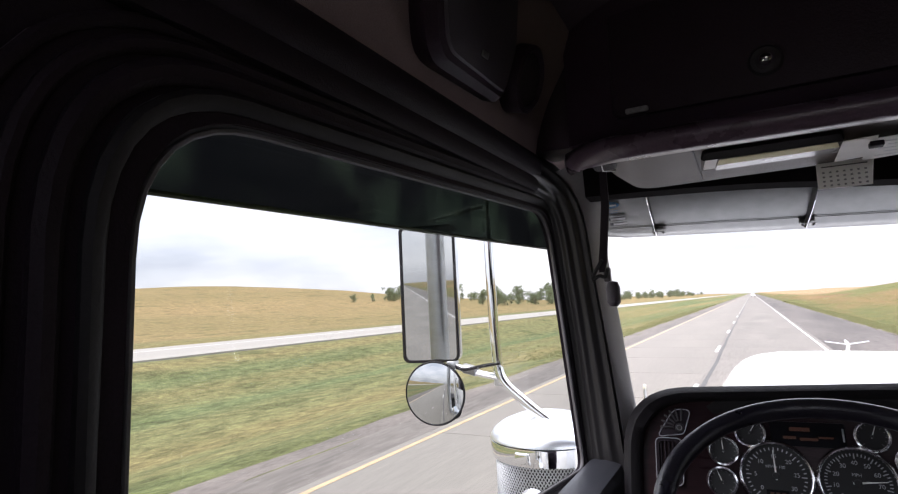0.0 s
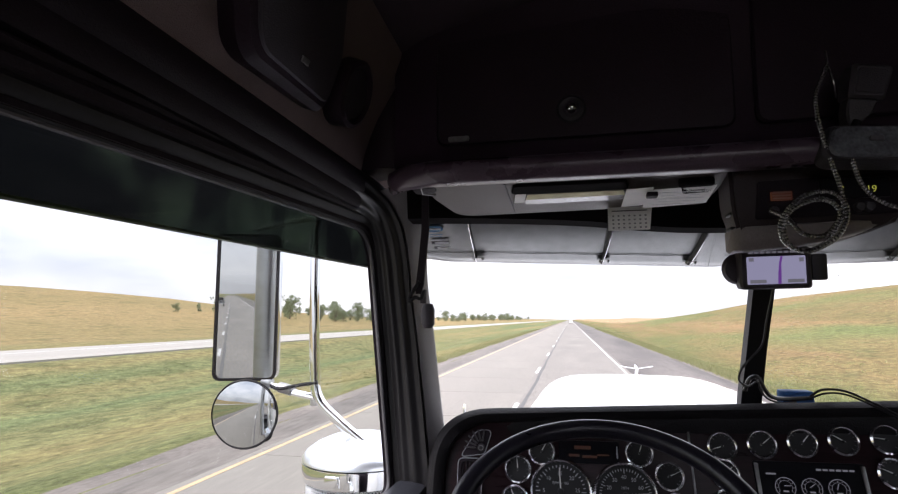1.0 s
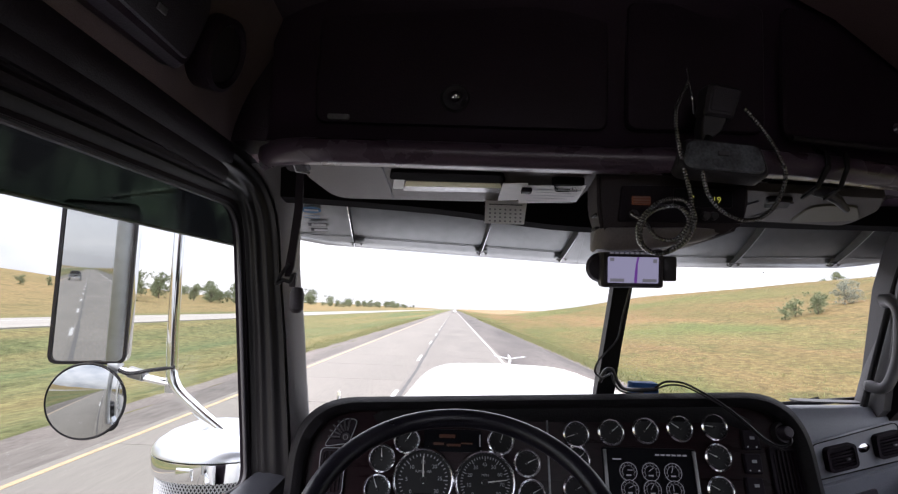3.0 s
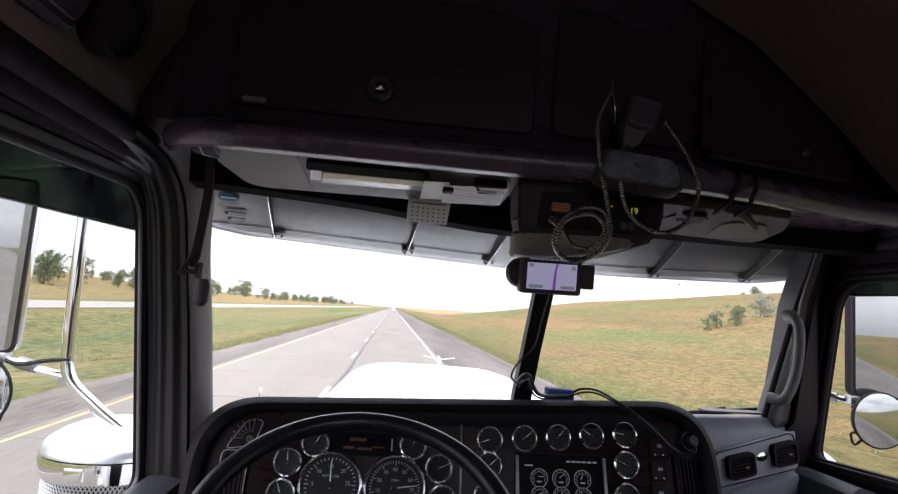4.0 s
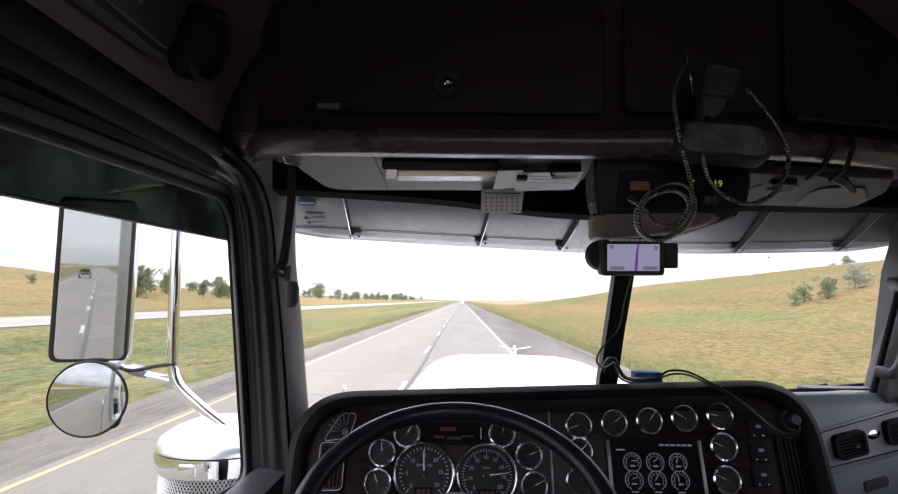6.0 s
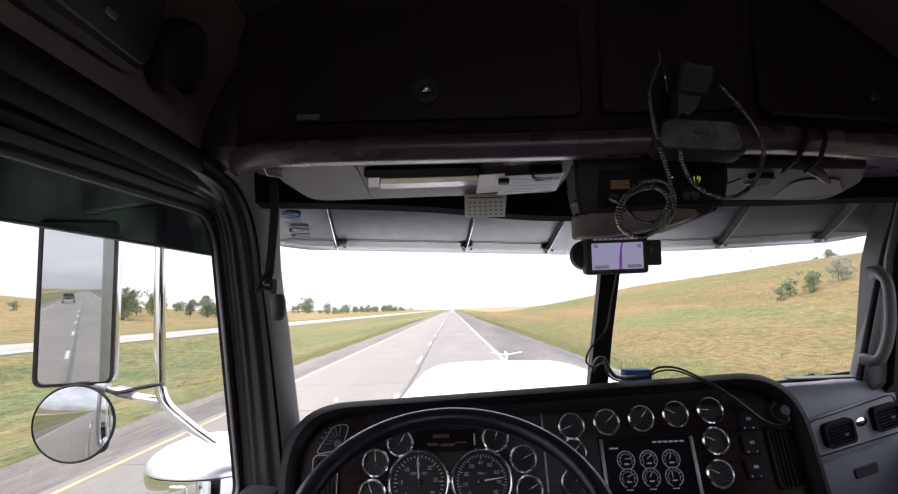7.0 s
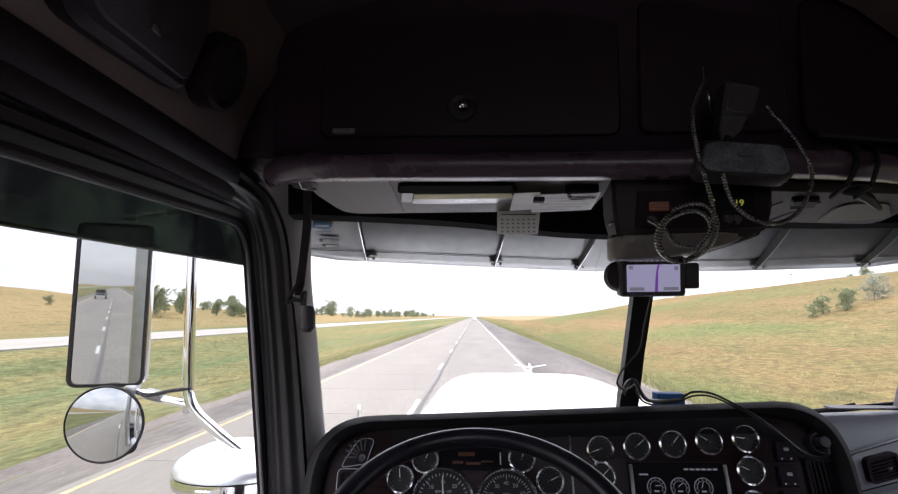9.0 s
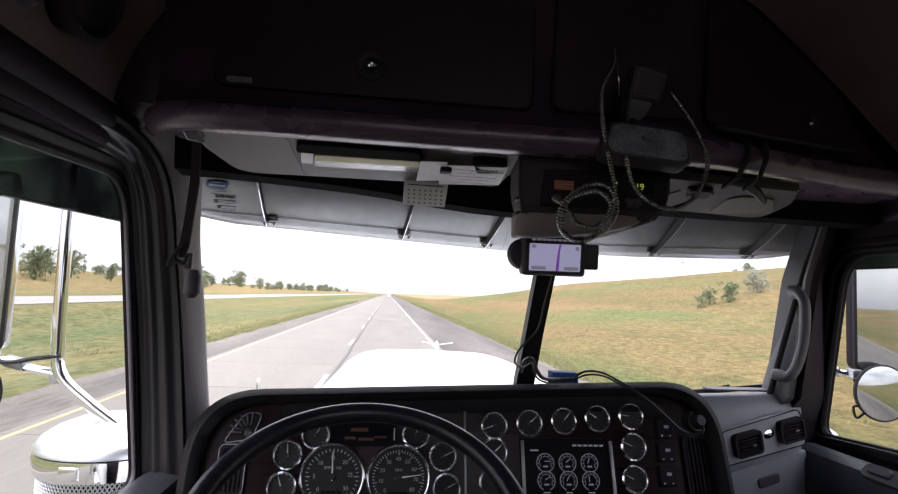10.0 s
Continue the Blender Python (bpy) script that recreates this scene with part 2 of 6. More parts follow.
M_SHOULDER = mat("brown_grey_worn_shoulder", (0.125, 0.110, 0.096), 0.92, var=0.35, scale=0.6, fine=9, bump=0.5, stretch=(1, 0.15, 1))
M_CONCRETE = mat("worn_concrete_pavement", (0.180, 0.165, 0.143), 0.88, var=0.13, scale=0.5, fine=18, bump=0.16, stretch=(1, 0.08, 1), vary=True)
M_CONCRETE_DK = mat("darker_worn_pavement", (0.164, 0.150, 0.131), 0.88, var=0.24, scale=0.5, fine=18, bump=0.16, stretch=(1, 0.06, 1), vary=True)
M_SEALBLK = mat("matt_black_header_seal", (0.010, 0.009, 0.010), 0.95, var=0.2, scale=10, fine=200, bump=0.1, spec=0.02)
M_SEAL = mat("tar_joint", (0.080, 0.077, 0.074), 0.8, var=0.2, scale=2, fine=20, bump=0.2)
M_LINEW = mat("white_road_paint", (0.50, 0.50, 0.48), 0.7, var=0.25, scale=2.5, fine=30, bump=0.2)
M_LINEY = mat("yellow_road_paint", (0.41, 0.30, 0.17), 0.7, var=0.2, scale=2.5, fine=30, bump=0.2)
M_GRAVEL = mat("brown_gravel_edge", (0.14, 0.12, 0.105), 0.95, var=0.35, scale=0.9, fine=20, bump=0.6, stretch=(1, 0.3, 1))
M_BARK = mat("tree_bark", (0.11, 0.09, 0.07), 0.9, var=0.3, scale=3, fine=25, bump=0.6)
M_TYRE = mat("tyre_rubber", (0.02, 0.02, 0.02), 0.8, var=0.2, bump=0.2)
M_CARPAINT = mat("dark_pickup_paint", (0.02, 0.021, 0.024), 0.45, var=0.1, bump=0, spec=0.3)


def foliage(name, a, b):
    m = bpy.data.materials.new(name)
    m.use_nodes = True
    n, l = m.node_tree.nodes, m.node_tree.links
    bs = n["Principled BSDF"]
    bs.inputs["Roughness"].default_value = 0.75
    g, mx, oi = n.new("ShaderNodeNewGeometry"), n.new("ShaderNodeMix"), n.new("ShaderNodeObjectInfo")
    hsv = n.new("ShaderNodeHueSaturation")
    mx.data_type = "RGBA"
    mx.inputs["A"].default_value, mx.inputs["B"].default_value = (*a, 1), (*b, 1)
    l.new(g.outputs["Random Per Island"], mx.inputs["Factor"])
    mr = n.new("ShaderNodeMapRange")
    mr.inputs["To Min"].default_value, mr.inputs["To Max"].default_value = 0.8, 1.2
    l.new(oi.outputs["Random"], mr.inputs["Value"])
    l.new(mr.outputs["Result"], hsv.inputs["Value"])
    l.new(mx.outputs["Result"], hsv.inputs["Color"])
    l.new(hsv.outputs["Color"], bs.inputs["Base Color"])
    return m


M_LEAF = foliage("green_leaves", (0.105, 0.138, 0.068), (0.20, 0.228, 0.125))
M_LEAFGREY = foliage("silver_green_leaves", (0.17, 0.19, 0.15), (0.27, 0.29, 0.235))
M_BLADE = foliage("roadside_grass_blades", (0.150, 0.178, 0.068), (0.265, 0.240, 0.110))


def field_material():
    """Prairie: green grass, dry yellow grass and tan stubble in long drifts."""
    m = bpy.data.materials.new("prairie_grass")
    m.use_nodes = True
    n, l = m.node_tree.nodes, m.node_tree.links
    b = n["Principled BSDF"]
    b.inputs["Roughness"].default_value, b.inputs["Specular IOR Level"].default_value = 0.95, 0.1
    tc = n.new("ShaderNodeTexCoord")

    def noise_at(scale, stretch, detail=6.0):
        mp, no = n.new("ShaderNodeMapping"), n.new("ShaderNodeTexNoise")
        mp.inputs["Scale"].default_value = stretch
        no.inputs["Scale"].default_value, no.inputs["Detail"].default_value = scale, detail
        l.new(tc.outputs["Object"], mp.inputs["Vector"])
        l.new(mp.outputs["Vector"], no.inputs["Vector"])
        return no.outputs["Fac"]

    def ramp(fac, lo, hi):
        r = n.new("ShaderNodeMapRange")
        r.inputs["From Min"].default_value, r.inputs["From Max"].default_value = lo, hi
        l.new(fac, r.inputs["Value"])
        return r.outputs["Result"]

    def blend(fac, a, bb, kind="MIX"):
        x = n.new("ShaderNodeMix")
        x.data_type, x.blend_type = "RGBA", kind
        for sock, v in (("Factor", fac), ("A", a), ("B", bb)):
            if isinstance(v, tuple):
                x.inputs[sock].default_value = (*v, 1)
            elif isinstance(v, float):
                x.inputs[sock].default_value = v
            else:
                l.new(v, x.inputs[sock])
        return x.outputs["Result"]

    drift = ramp(noise_at(0.05, (1, 0.22, 1)), 0.40, 0.60)
    patch = ramp(noise_at(0.22, (1, 0.35, 1)), 0.42, 0.66)
    fine = noise_at(3.2, (1, 0.5, 1), 8.0)
    tuft = noise_at(10.0, (1, 0.8, 1), 5.0)
    clump = ramp(noise_at(0.55, (1, 0.55, 1), 5.0), 0.54, 0.68)
    col = blend(drift, (0.108, 0.117, 0.043), (0.188, 0.146, 0.069))
    col = blend(patch, col, (0.092, 0.120, 0.043))
    # lusher green in the grass median
    mid1 = n.new("ShaderNodeMapRange")
    sep0 = n.new("ShaderNodeSeparateXYZ")
    l.new(tc.outputs["Object"], sep0.inputs["Vector"])
    mid1.inputs["From Min"].default_value, mid1.inputs["From Max"].default_value = -5.0, -10.0
    l.new(sep0.outputs["X"], mid1.inputs["Value"])
    green = blend(ramp(noise_at(0.20, (1, 0.035, 1)), 0.40, 0.62), (0.128, 0.162, 0.074), (0.205, 0.186, 0.086))
    col = blend(mid1.outputs["Result"], col, green)
    # dry tan stubble on the far side of the other carriageway
    sep = n.new("ShaderNodeSeparateXYZ")
    l.new(tc.outputs["Object"], sep.inputs["Vector"])
    west = n.new("ShaderNodeMapRange")
    west.inputs["From Min"].default_value, west.inputs["From Max"].default_value = -38.0, -44.0
    l.new(sep.outputs["X"], west.inputs["Value"])
    stub = blend(ramp(noise_at(0.03, (1, 0.3, 1)), 0.35, 0.75), (0.27, 0.208, 0.104), (0.19, 0.168, 0.076))
    col = blend(west.outputs["Result"], col, stub)
    # worn reddish-brown strip at the foot of the cutting
    east = n.new("ShaderNodeMapRange")
    east.inputs["From Min"].default_value, east.inputs["From Max"].default_value = 9.0, 16.0
    l.new(sep.outputs["X"], east.inputs["Value"])
    dry = blend(ramp(noise_at(0.13, (1, 0.06, 1)), 0.30, 0.58), col, (0.225, 0.158, 0.080))
    lush = blend(ramp(noise_at(0.045, (1, 0.30, 1), 4.0), 0.47, 0.60), dry, (0.128, 0.152, 0.058))
    rusty = blend(ramp(noise_at(0.075, (1.0, 0.22, 1), 7.0), 0.56, 0.70), lush, (0.205, 0.132, 0.074))
    col = blend(east.outputs["Result"], col, rusty)
    # ripe pale field on the upper slope
    ridge = n.new("ShaderNodeMapRange")
    ridge.inputs["From Min"].default_value, ridge.inputs["From Max"].default_value = 44.0, 60.0
    l.new(sep.outputs["X"], ridge.inputs["Value"])
    ripe = blend(ramp(noise_at(0.02, (1, 0.4, 1)), 0.4, 0.62), (0.222, 0.165, 0.080), (0.145, 0.122, 0.054))
    col = blend(ridge.outputs["Result"], col, ripe)
    # pale ripe grain beyond the end of the cutting
    ahead_y, right_x, grain = n.new("ShaderNodeMapRange"), n.new("ShaderNodeMapRange"), n.new("ShaderNodeMath")
    ahead_y.inputs["From Min"].default_value, ahead_y.inputs["From Max"].default_value = 230.0, 300.0
    right_x.inputs["From Min"].default_value, right_x.inputs["From Max"].default_value = 18.0, 26.0
    l.new(sep.outputs["Y"], ahead_y.inputs["Value"])
    l.new(sep.outputs["X"], right_x.inputs["Value"])
    grain.operation = "MULTIPLY"
    l.new(ahead_y.outputs["Result"], grain.inputs[0])
    l.new(right_x.outputs["Result"], grain.inputs[1])
    col = blend(grain.outputs["Value"], col, (0.33, 0.25, 0.15))
    shrub = n.new("ShaderNodeMath")
    shrub.operation = "MULTIPLY"
    shrub.inputs[1].default_value = 0.55
    l.new(clump, shrub.inputs[0])
    col = blend(shrub.outputs["Value"], col, (0.080, 0.100, 0.040))
    col = blend(0.38, col, ramp(fine, 0.28, 0.72), "OVERLAY")
    col = blend(0.34, col, ramp(tuft, 0.25, 0.75), "OVERLAY")
    col = blend(1.0, col, (0.84, 0.79, 0.765), "MULTIPLY")
    l.new(col, b.inputs["Base Color"])
    bp = n.new("ShaderNodeBump")
    bp.inputs["Strength"].default_value, bp.inputs["Distance"].default_value = 0.7, 0.15
    l.new(tuft, bp.inputs["Height"])
    l.new(bp.outputs["Normal"], b.inputs["Normal"])
    return m


M_FIELD = field_material()


# ---- mesh helpers ----
def to_mesh(name, bm, smooth=35):
    me = bpy.data.meshes.new(name)
    bmesh.ops.recalc_face_normals(bm, faces=bm.faces[:])
    bm.to_mesh(me)
    bm.free()
    if smooth:
        me.shade_smooth()
        me.set_sharp_from_angle(angle=radians(smooth))
    return me


def part(name, bm, material, parent=None, label="", smooth=35):
    """One mesh object under a thing or under a part."""
    ob = new(name, to_mesh(name, bm, smooth) if isinstance(bm, bmesh.types.BMesh) else bm)
    ob.data.materials.clear()
    ob.data.materials.append(material)
    if parent:
        ob.parent = parent
        ob.matrix_parent_inverse = parent.matrix_basis.inverted()
    return tagged(ob, label)


def empty(name, at, label, category, group="", kind=""):
    ob = new(name)
    ob.empty_display_size = 0.05
    ob.location = at
    return tagged(ob, label, category, group, kind)


def grid_faces(bm, rows, closed=False, cap=True):
    """Skin rows of equal length; closed: each row is a ring."""
    vs = [[bm.verts.new(p) for p in r] for r in rows]
    n = len(vs[0])
    for a, b in zip(vs, vs[1:]):
        for i in range(n if closed else n - 1):
            j = (i + 1) % n
            bm.faces.new((a[i], a[j], b[j], b[i]))
    if closed and cap:
        bm.faces.new(vs[0][::-1])
        bm.faces.new(vs[-1])
    return bm


def box(c, s, bevel=0.004, m=None, seg=2, bm=None):
    b2 = bmesh.new()
    bmesh.ops.create_cube(b2, size=1)
    bmesh.ops.scale(b2, vec=s, verts=b2.verts)
    if bevel:
        bmesh.ops.bevel(b2, geom=b2.edges[:], offset=min(bevel, min(s) * 0.45), segments=seg, affect="EDGES", profile=0.5)
    bmesh.ops.translate(b2, vec=c, verts=b2.verts)
    if m is not None:
        bmesh.ops.transform(b2, matrix=m, verts=b2.verts)
    return join(bm, b2)


def join(bm, b2):
    if bm is None:
        return b2
    me = bpy.data.meshes.new("tmp")
    b2.to_mesh(me)
    b2.free()
    bm.from_mesh(me)
    bpy.data.meshes.remove(me)
    return bm


def spline(pts, n=8, closed=False):
    """Catmull-Rom points through pts."""
    P = [Vector(p) for p in pts]
    out = []
    k = len(P)
    for i in range(k if closed else k - 1):
        a = P[(i - 1) % k] if closed or i > 0 else P[0] * 2 - P[1]
        b, c = P[i], P[(i + 1) % k]
        d = P[(i + 2) % k] if closed or i + 2 < k else P[-1] * 2 - P[-2]
        for s in range(n):
            t = s / n
            out.append(0.5 * (2 * b + (c - a) * t + (2 * a - 5 * b + 4 * c - d) * t * t + (3 * b - a - 3 * c + d) * t ** 3))
    if not closed:
        out.append(P[-1])
    return out


def tube(pts, r, sides=10, closed=False, bm=None, flat=1.0):
    """A round bar along pts; r is a radius or one a point."""
    P = [Vector(p) for p in pts]
    k = len(P)
    rr = r if isinstance(r, (list, tuple)) else [r] * k
    rows, up = [], None
    for i in range(k):
        d = (P[(i + 1) % k] - P[i - 1]) if closed else (P[min(i + 1, k - 1)] - P[max(i - 1, 0)])
        d.normalize()
        if up is None:
            up = d.orthogonal().normalized()
        up = (up - d * up.dot(d)).normalized()
        side = d.cross(up)
        rows.append([P[i] + rr[i] * (math.cos(2 * math.pi * s / sides) * up + flat * math.sin(2 * math.pi * s / sides) * side) for s in range(sides)])
    b2 = bmesh.new()
    if closed:
        rows.append(rows[0])
    grid_faces(b2, rows, closed=True, cap=not closed)
    if closed:
        bmesh.ops.remove_doubles(b2, verts=b2.verts, dist=1e-6)
    return join(bm, b2)


def lathe(profile, m=None, seg=40, bm=None):
    """Turn (radius, height) pairs round z."""
    b2 = bmesh.new()
    rows = [[(max(r, 1e-5) * math.cos(2 * math.pi * i / seg), max(r, 1e-5) * math.sin(2 * math.pi * i / seg), z) for i in range(seg)] for r, z in profile]
    grid_faces(b2, rows, closed=True, cap=False)
    bmesh.ops.remove_doubles(b2, verts=b2.verts, dist=2e-5)
    if m is not None:
        bmesh.ops.transform(b2, matrix=m, verts=b2.verts)
    return join(bm, b2)


def rounded(corners, seg=6):
    """2D polygon from (x, y, radius) corners, rounded."""
    out = []
    k = len(corners)
    for i in range(k):
        x, y, r = corners[i]
        p, a, b = Vector((x, y)), Vector(corners[i - 1][:2]), Vector(corners[(i + 1) % k][:2])
        if r <= 0:
            out.append(p)
            continue
        u, v = (a - p).normalized(), (b - p).normalized()
        ang = u.angle(v)
        d = r / math.tan(ang / 2)
        s, e = p + u * d, p + v * d
        for j in range(seg + 1):
            t = j / seg
            out.append((1 - t) ** 2 * s + 2 * t * (1 - t) * p + t * t * e)
    return out


def slab(outline, depth, m, bevel=0.0, bm=None):
    """Extrude a 2D outline by depth along local -z (front face at z = 0)."""
    b2 = bmesh.new()
    if bevel:
        c = sum((Vector((p[0], p[1])) for p in outline), Vector((0, 0))) / len(outline)
        inset = [c + (Vector((p[0], p[1])) - c) * (1 - bevel / max(0.004, (Vector((p[0], p[1])) - c).length)) for p in outline]
        rows = [[(p[0], p[1], 0) for p in inset], [(p[0], p[1], -bevel) for p in outline], [(p[0], p[1], -depth) for p in outline]]
    else:
        rows = [[(p[0], p[1], 0) for p in outline], [(p[0], p[1], -depth) for p in outline]]
    grid_faces(b2, rows, closed=True)
    bmesh.ops.transform(b2, matrix=m, verts=b2.verts)
    return join(bm, b2)


def ring_plate(inner, outer, depth, m, bm=None):
    """A plate with a hole: inner and outer are outlines of equal count."""
    b2 = bmesh.new()
    f = [[b2.verts.new((p[0], p[1], z)) for p in o] for z in (0, -depth) for o in (inner, outer)]
    n = len(inner)
    for i in range(n):
        j = (i + 1) % n
        b2.faces.new((f[0][i], f[0][j], f[1][j], f[1][i]))
        b2.faces.new((f[2][i], f[2][j], f[3][j], f[3][i]))
        b2.faces.new((f[0][i], f[0][j], f[2][j], f[2][i]))
        b2.faces.new((f[1][i], f[1][j], f[3][j], f[3][i]))
    bmesh.ops.transform(b2, matrix=m, verts=b2.verts)
    return join(bm, b2)


def to_rect(inner, x0, y0, x1, y1):
    """Project an outline from its middle on to a rectangle."""
    c = Vector(((min(p[0] for p in inner) + max(p[0] for p in inner)) / 2, (min(p[1] for p in inner) + max(p[1] for p in inner)) / 2))
    out = []
    for p in inner:
        d = Vector((p[0], p[1])) - c
        k = min((x1 - c.x) / d.x if d.x > 1e-9 else ((x0 - c.x) / d.x if d.x < -1e-9 else 1e9),
                (y1 - c.y) / d.y if d.y > 1e-9 else ((y0 - c.y) / d.y if d.y < -1e-9 else 1e9))
        out.append(c + d * k)
    # move the nearest points on to the rectangle's corners
    for cx, cy in ((x0, y0), (x0, y1), (x1, y0), (x1, y1)):
        i = min(range(len(out)), key=lambda q: (out[q] - Vector((cx, cy))).length)
        out[i] = Vector((cx, cy))
    return out


def axes(o, u, v):
    """A matrix with origin o, local x along u, local y along v."""
    u, v = Vector(u).normalized(), Vector(v)
    w = u.cross(v).normalized()
    v = w.cross(u)
    return Matrix(((u.x, v.x, w.x, o[0]), (u.y, v.y, w.y, o[1]), (u.z, v.z, w.z, o[2]), (0, 0, 0, 1)))


def letters(text, size, m):
    cu = bpy.data.curves.new("letters", "FONT")
    cu.body, cu.size, cu.align_x, cu.align_y, cu.extrude = text, size, "CENTER", "CENTER", 0.0002
    tmp = bpy.data.objects.new("letters", cu)
    scene.collection.objects.link(tmp)
    bpy.context.view_layer.update()
    me = bpy.data.meshes.new_from_object(tmp.evaluated_get(bpy.context.evaluated_depsgraph_get()))
    bpy.data.objects.remove(tmp)
    bpy.data.curves.remove(cu)
    me.transform(m)
    return me


# ---- the land: one sheet to the horizon ----
def smooth_step(a, b, x):
    t = min(1, max(0, (x - a) / (b - a)))
    return t * t * (3 - 2 * t)


def land(x, y):
    h = 0.0
    if x > 5.6:
        h -= 0.55 * smooth_step(5.6, 9.2, x) * (1 - smooth_step(11, 18, x))
        along = 0.30 + 0.70 * smooth_step(-150, 60, y) * (1 - smooth_step(120, 360, y)) + 0.12 * noise.noise((y * 0.012, 3.1, 0))
        h += 10.5 * smooth_step(10, 74, x) * along
        h += 3.0 * smooth_step(80, 400, x) * noise.noise((x * 0.006, y * 0.006, 1))
    elif x < -6.8:
        h -= 0.75 * smooth_step(6.8, 13, -x) * (1 - smooth_step(17, 25, -x))
        h += (4.0 + 8.0 * (1 - smooth_step(150, 420, y))) * smooth_step(42, 170, -x) * (0.75 + 0.45 * noise.noise((y * 0.006, 7.7, 0)))
        h += 0.35 * smooth_step(18, 25, -x)
    d = math.hypot(x, y)
    h += smooth_step(20, 80, abs(x)) * (0.35 * noise.noise((x * 0.05, y * 0.05, 0)) + 1.2 * noise.noise((x * 0.012, y * 0.012, 5)))
    h += 0.06 * noise.noise((x * 0.6, y * 0.6, 2)) * smooth_step(6.0, 9, abs(x))
    h += 9 * smooth_step(900, 3500, d) * (0.3 + noise.noise((x * 0.0011, y * 0.0011, 9))) * smooth_step(150, 600, abs(x))
    if -6.3 < x < 5.7 or -37.5 < x < -25.0:
        h -= 0.10
    return h


def spread(near, far, n):
    k = (far / near) ** (1.0 / n)
    return [near * k ** i for i in range(n + 1)]


xs = sorted({round(v, 3) for v in [-a for a in spread(44, 4500, 34)] + [a for a in spread(44, 4500, 34)]
             + [i * 1.4 for i in range(-31, 32)] + [-6.3, 5.68, -25.0, -37.5, -6.9, 6.1, -24.4, -38.1]})
ys = sorted({round(v, 3) for v in [-a for a in spread(30, 4500, 30)] + [a for a in spread(30, 4500, 62)] + [i * 2.0 for i in range(-14, 15)]})
bm = bmesh.new()
grid_faces(bm, [[(x, y, land(x, y) - 0.02) for x in xs] for y in ys])
ground = part("ground", bm, M_FIELD, smooth=180)
tagged(ground, "rolling prairie of green and dry yellow grass", "ground", kind="structure")


def strip(name, x0, x1, y0, y1, top, thick, material, label, category, steps=1, wave=0.0):
    b = bmesh.new()
    rows = []
    for i in range(steps + 1):
        y = y0 + (y1 - y0) * i / steps
        w0 = wave * noise.noise((y * 0.5, x0, 0))
        w1 = wave * noise.noise((y * 0.5, x1, 4))
        rows.append([(x0 + w0, y, top - thick), (x0 + w0, y, top), (x1 + w1, y, top), (x1 + w1, y, top - thick)])
    grid_faces(b, rows, closed=True)
    return tagged(part(name, b, material), label, category, kind="structure")


YEL, DASH, WHT = -5.72, -1.88, 1.98
road = strip("road", -5.95, 2.2, -900, 3500, 0.0, 0.14, M_CONCRETE_DK, "two-lane worn concrete highway carriageway", "road")
strip("shoulder_left", -6.95, -5.95, -900, 3500, -0.012, 0.14, M_SHOULDER, "dark paved inner road shoulder", "road")
strip("shoulder_right", 2.2, 5.55, -900, 3500, -0.012, 0.14, M_ASPHALT, "dark asphalt outer road shoulder", "road")
strip("gravel_left", -7.5, -6.95, -300, 500, -0.02, 0.14, M_GRAVEL, "brown gravel edge beside the shoulder", "ground", 400, 0.25)
strip("gravel_right", 5.55, 5.9, -300, 500, -0.02, 0.14, M_GRAVEL, "brown gravel edge beside the shoulder", "ground", 400, 0.2)
strip("opposite_road", -36.5, -26.5, -1500, 3500, 0.32, 0.6, M_PALEROAD, "pale opposite carriageway beyond the grass median", "road")
strip("lane_marking_yellow", YEL - 0.05, YEL + 0.05, -900, 2500, 0.009, 0.006, M_LINEY, "worn yellow left edge line", "road marking")
strip("lane_marking_white", WHT - 0.048, WHT + 0.048, -900, 2500, 0.009, 0.006, M_LINEW, "worn white right edge line", "road marking")
strip("tar_seam", DASH + 0.12, DASH + 0.22, -900, 2500, 0.0075, 0.005, M_SEAL, "dark tar seam between the lanes", "road", 900, 0.07)
strip("opposite_marking", -33.3, -33.1, -900, 2500, 0.329, 0.006, M_LINEW, "white edge line of the opposite carriageway", "road marking")


# ---- truck cab: the setting ----
LX, RX = -0.78, 0.80
X = Vector((1, 0, 0))
side_l = axes((LX, 0, 0), (0, 1, 0), (0, 0, 1))      # local x = ahead, local y = up, front face towards +x
side_r = Matrix(((0, 0, -1, RX), (1, 0, 0, 0), (0, 1, 0, 0), (0, 0, 0, 1)))


def ring_tube(outline, m, offset, r, lift, sides=8, flat=1.0):
    c = sum((Vector((p[0], p[1])) for p in outline), Vector((0, 0))) / len(outline)
    pts = []
    for p in outline:
        d = Vector((p[0], p[1])) - c
        q = c + d * (1 + offset / d.length)
        pts.append(m @ Vector((q.x, q.y, lift)))
    return tube(pts, r, sides, closed=True, flat=flat)


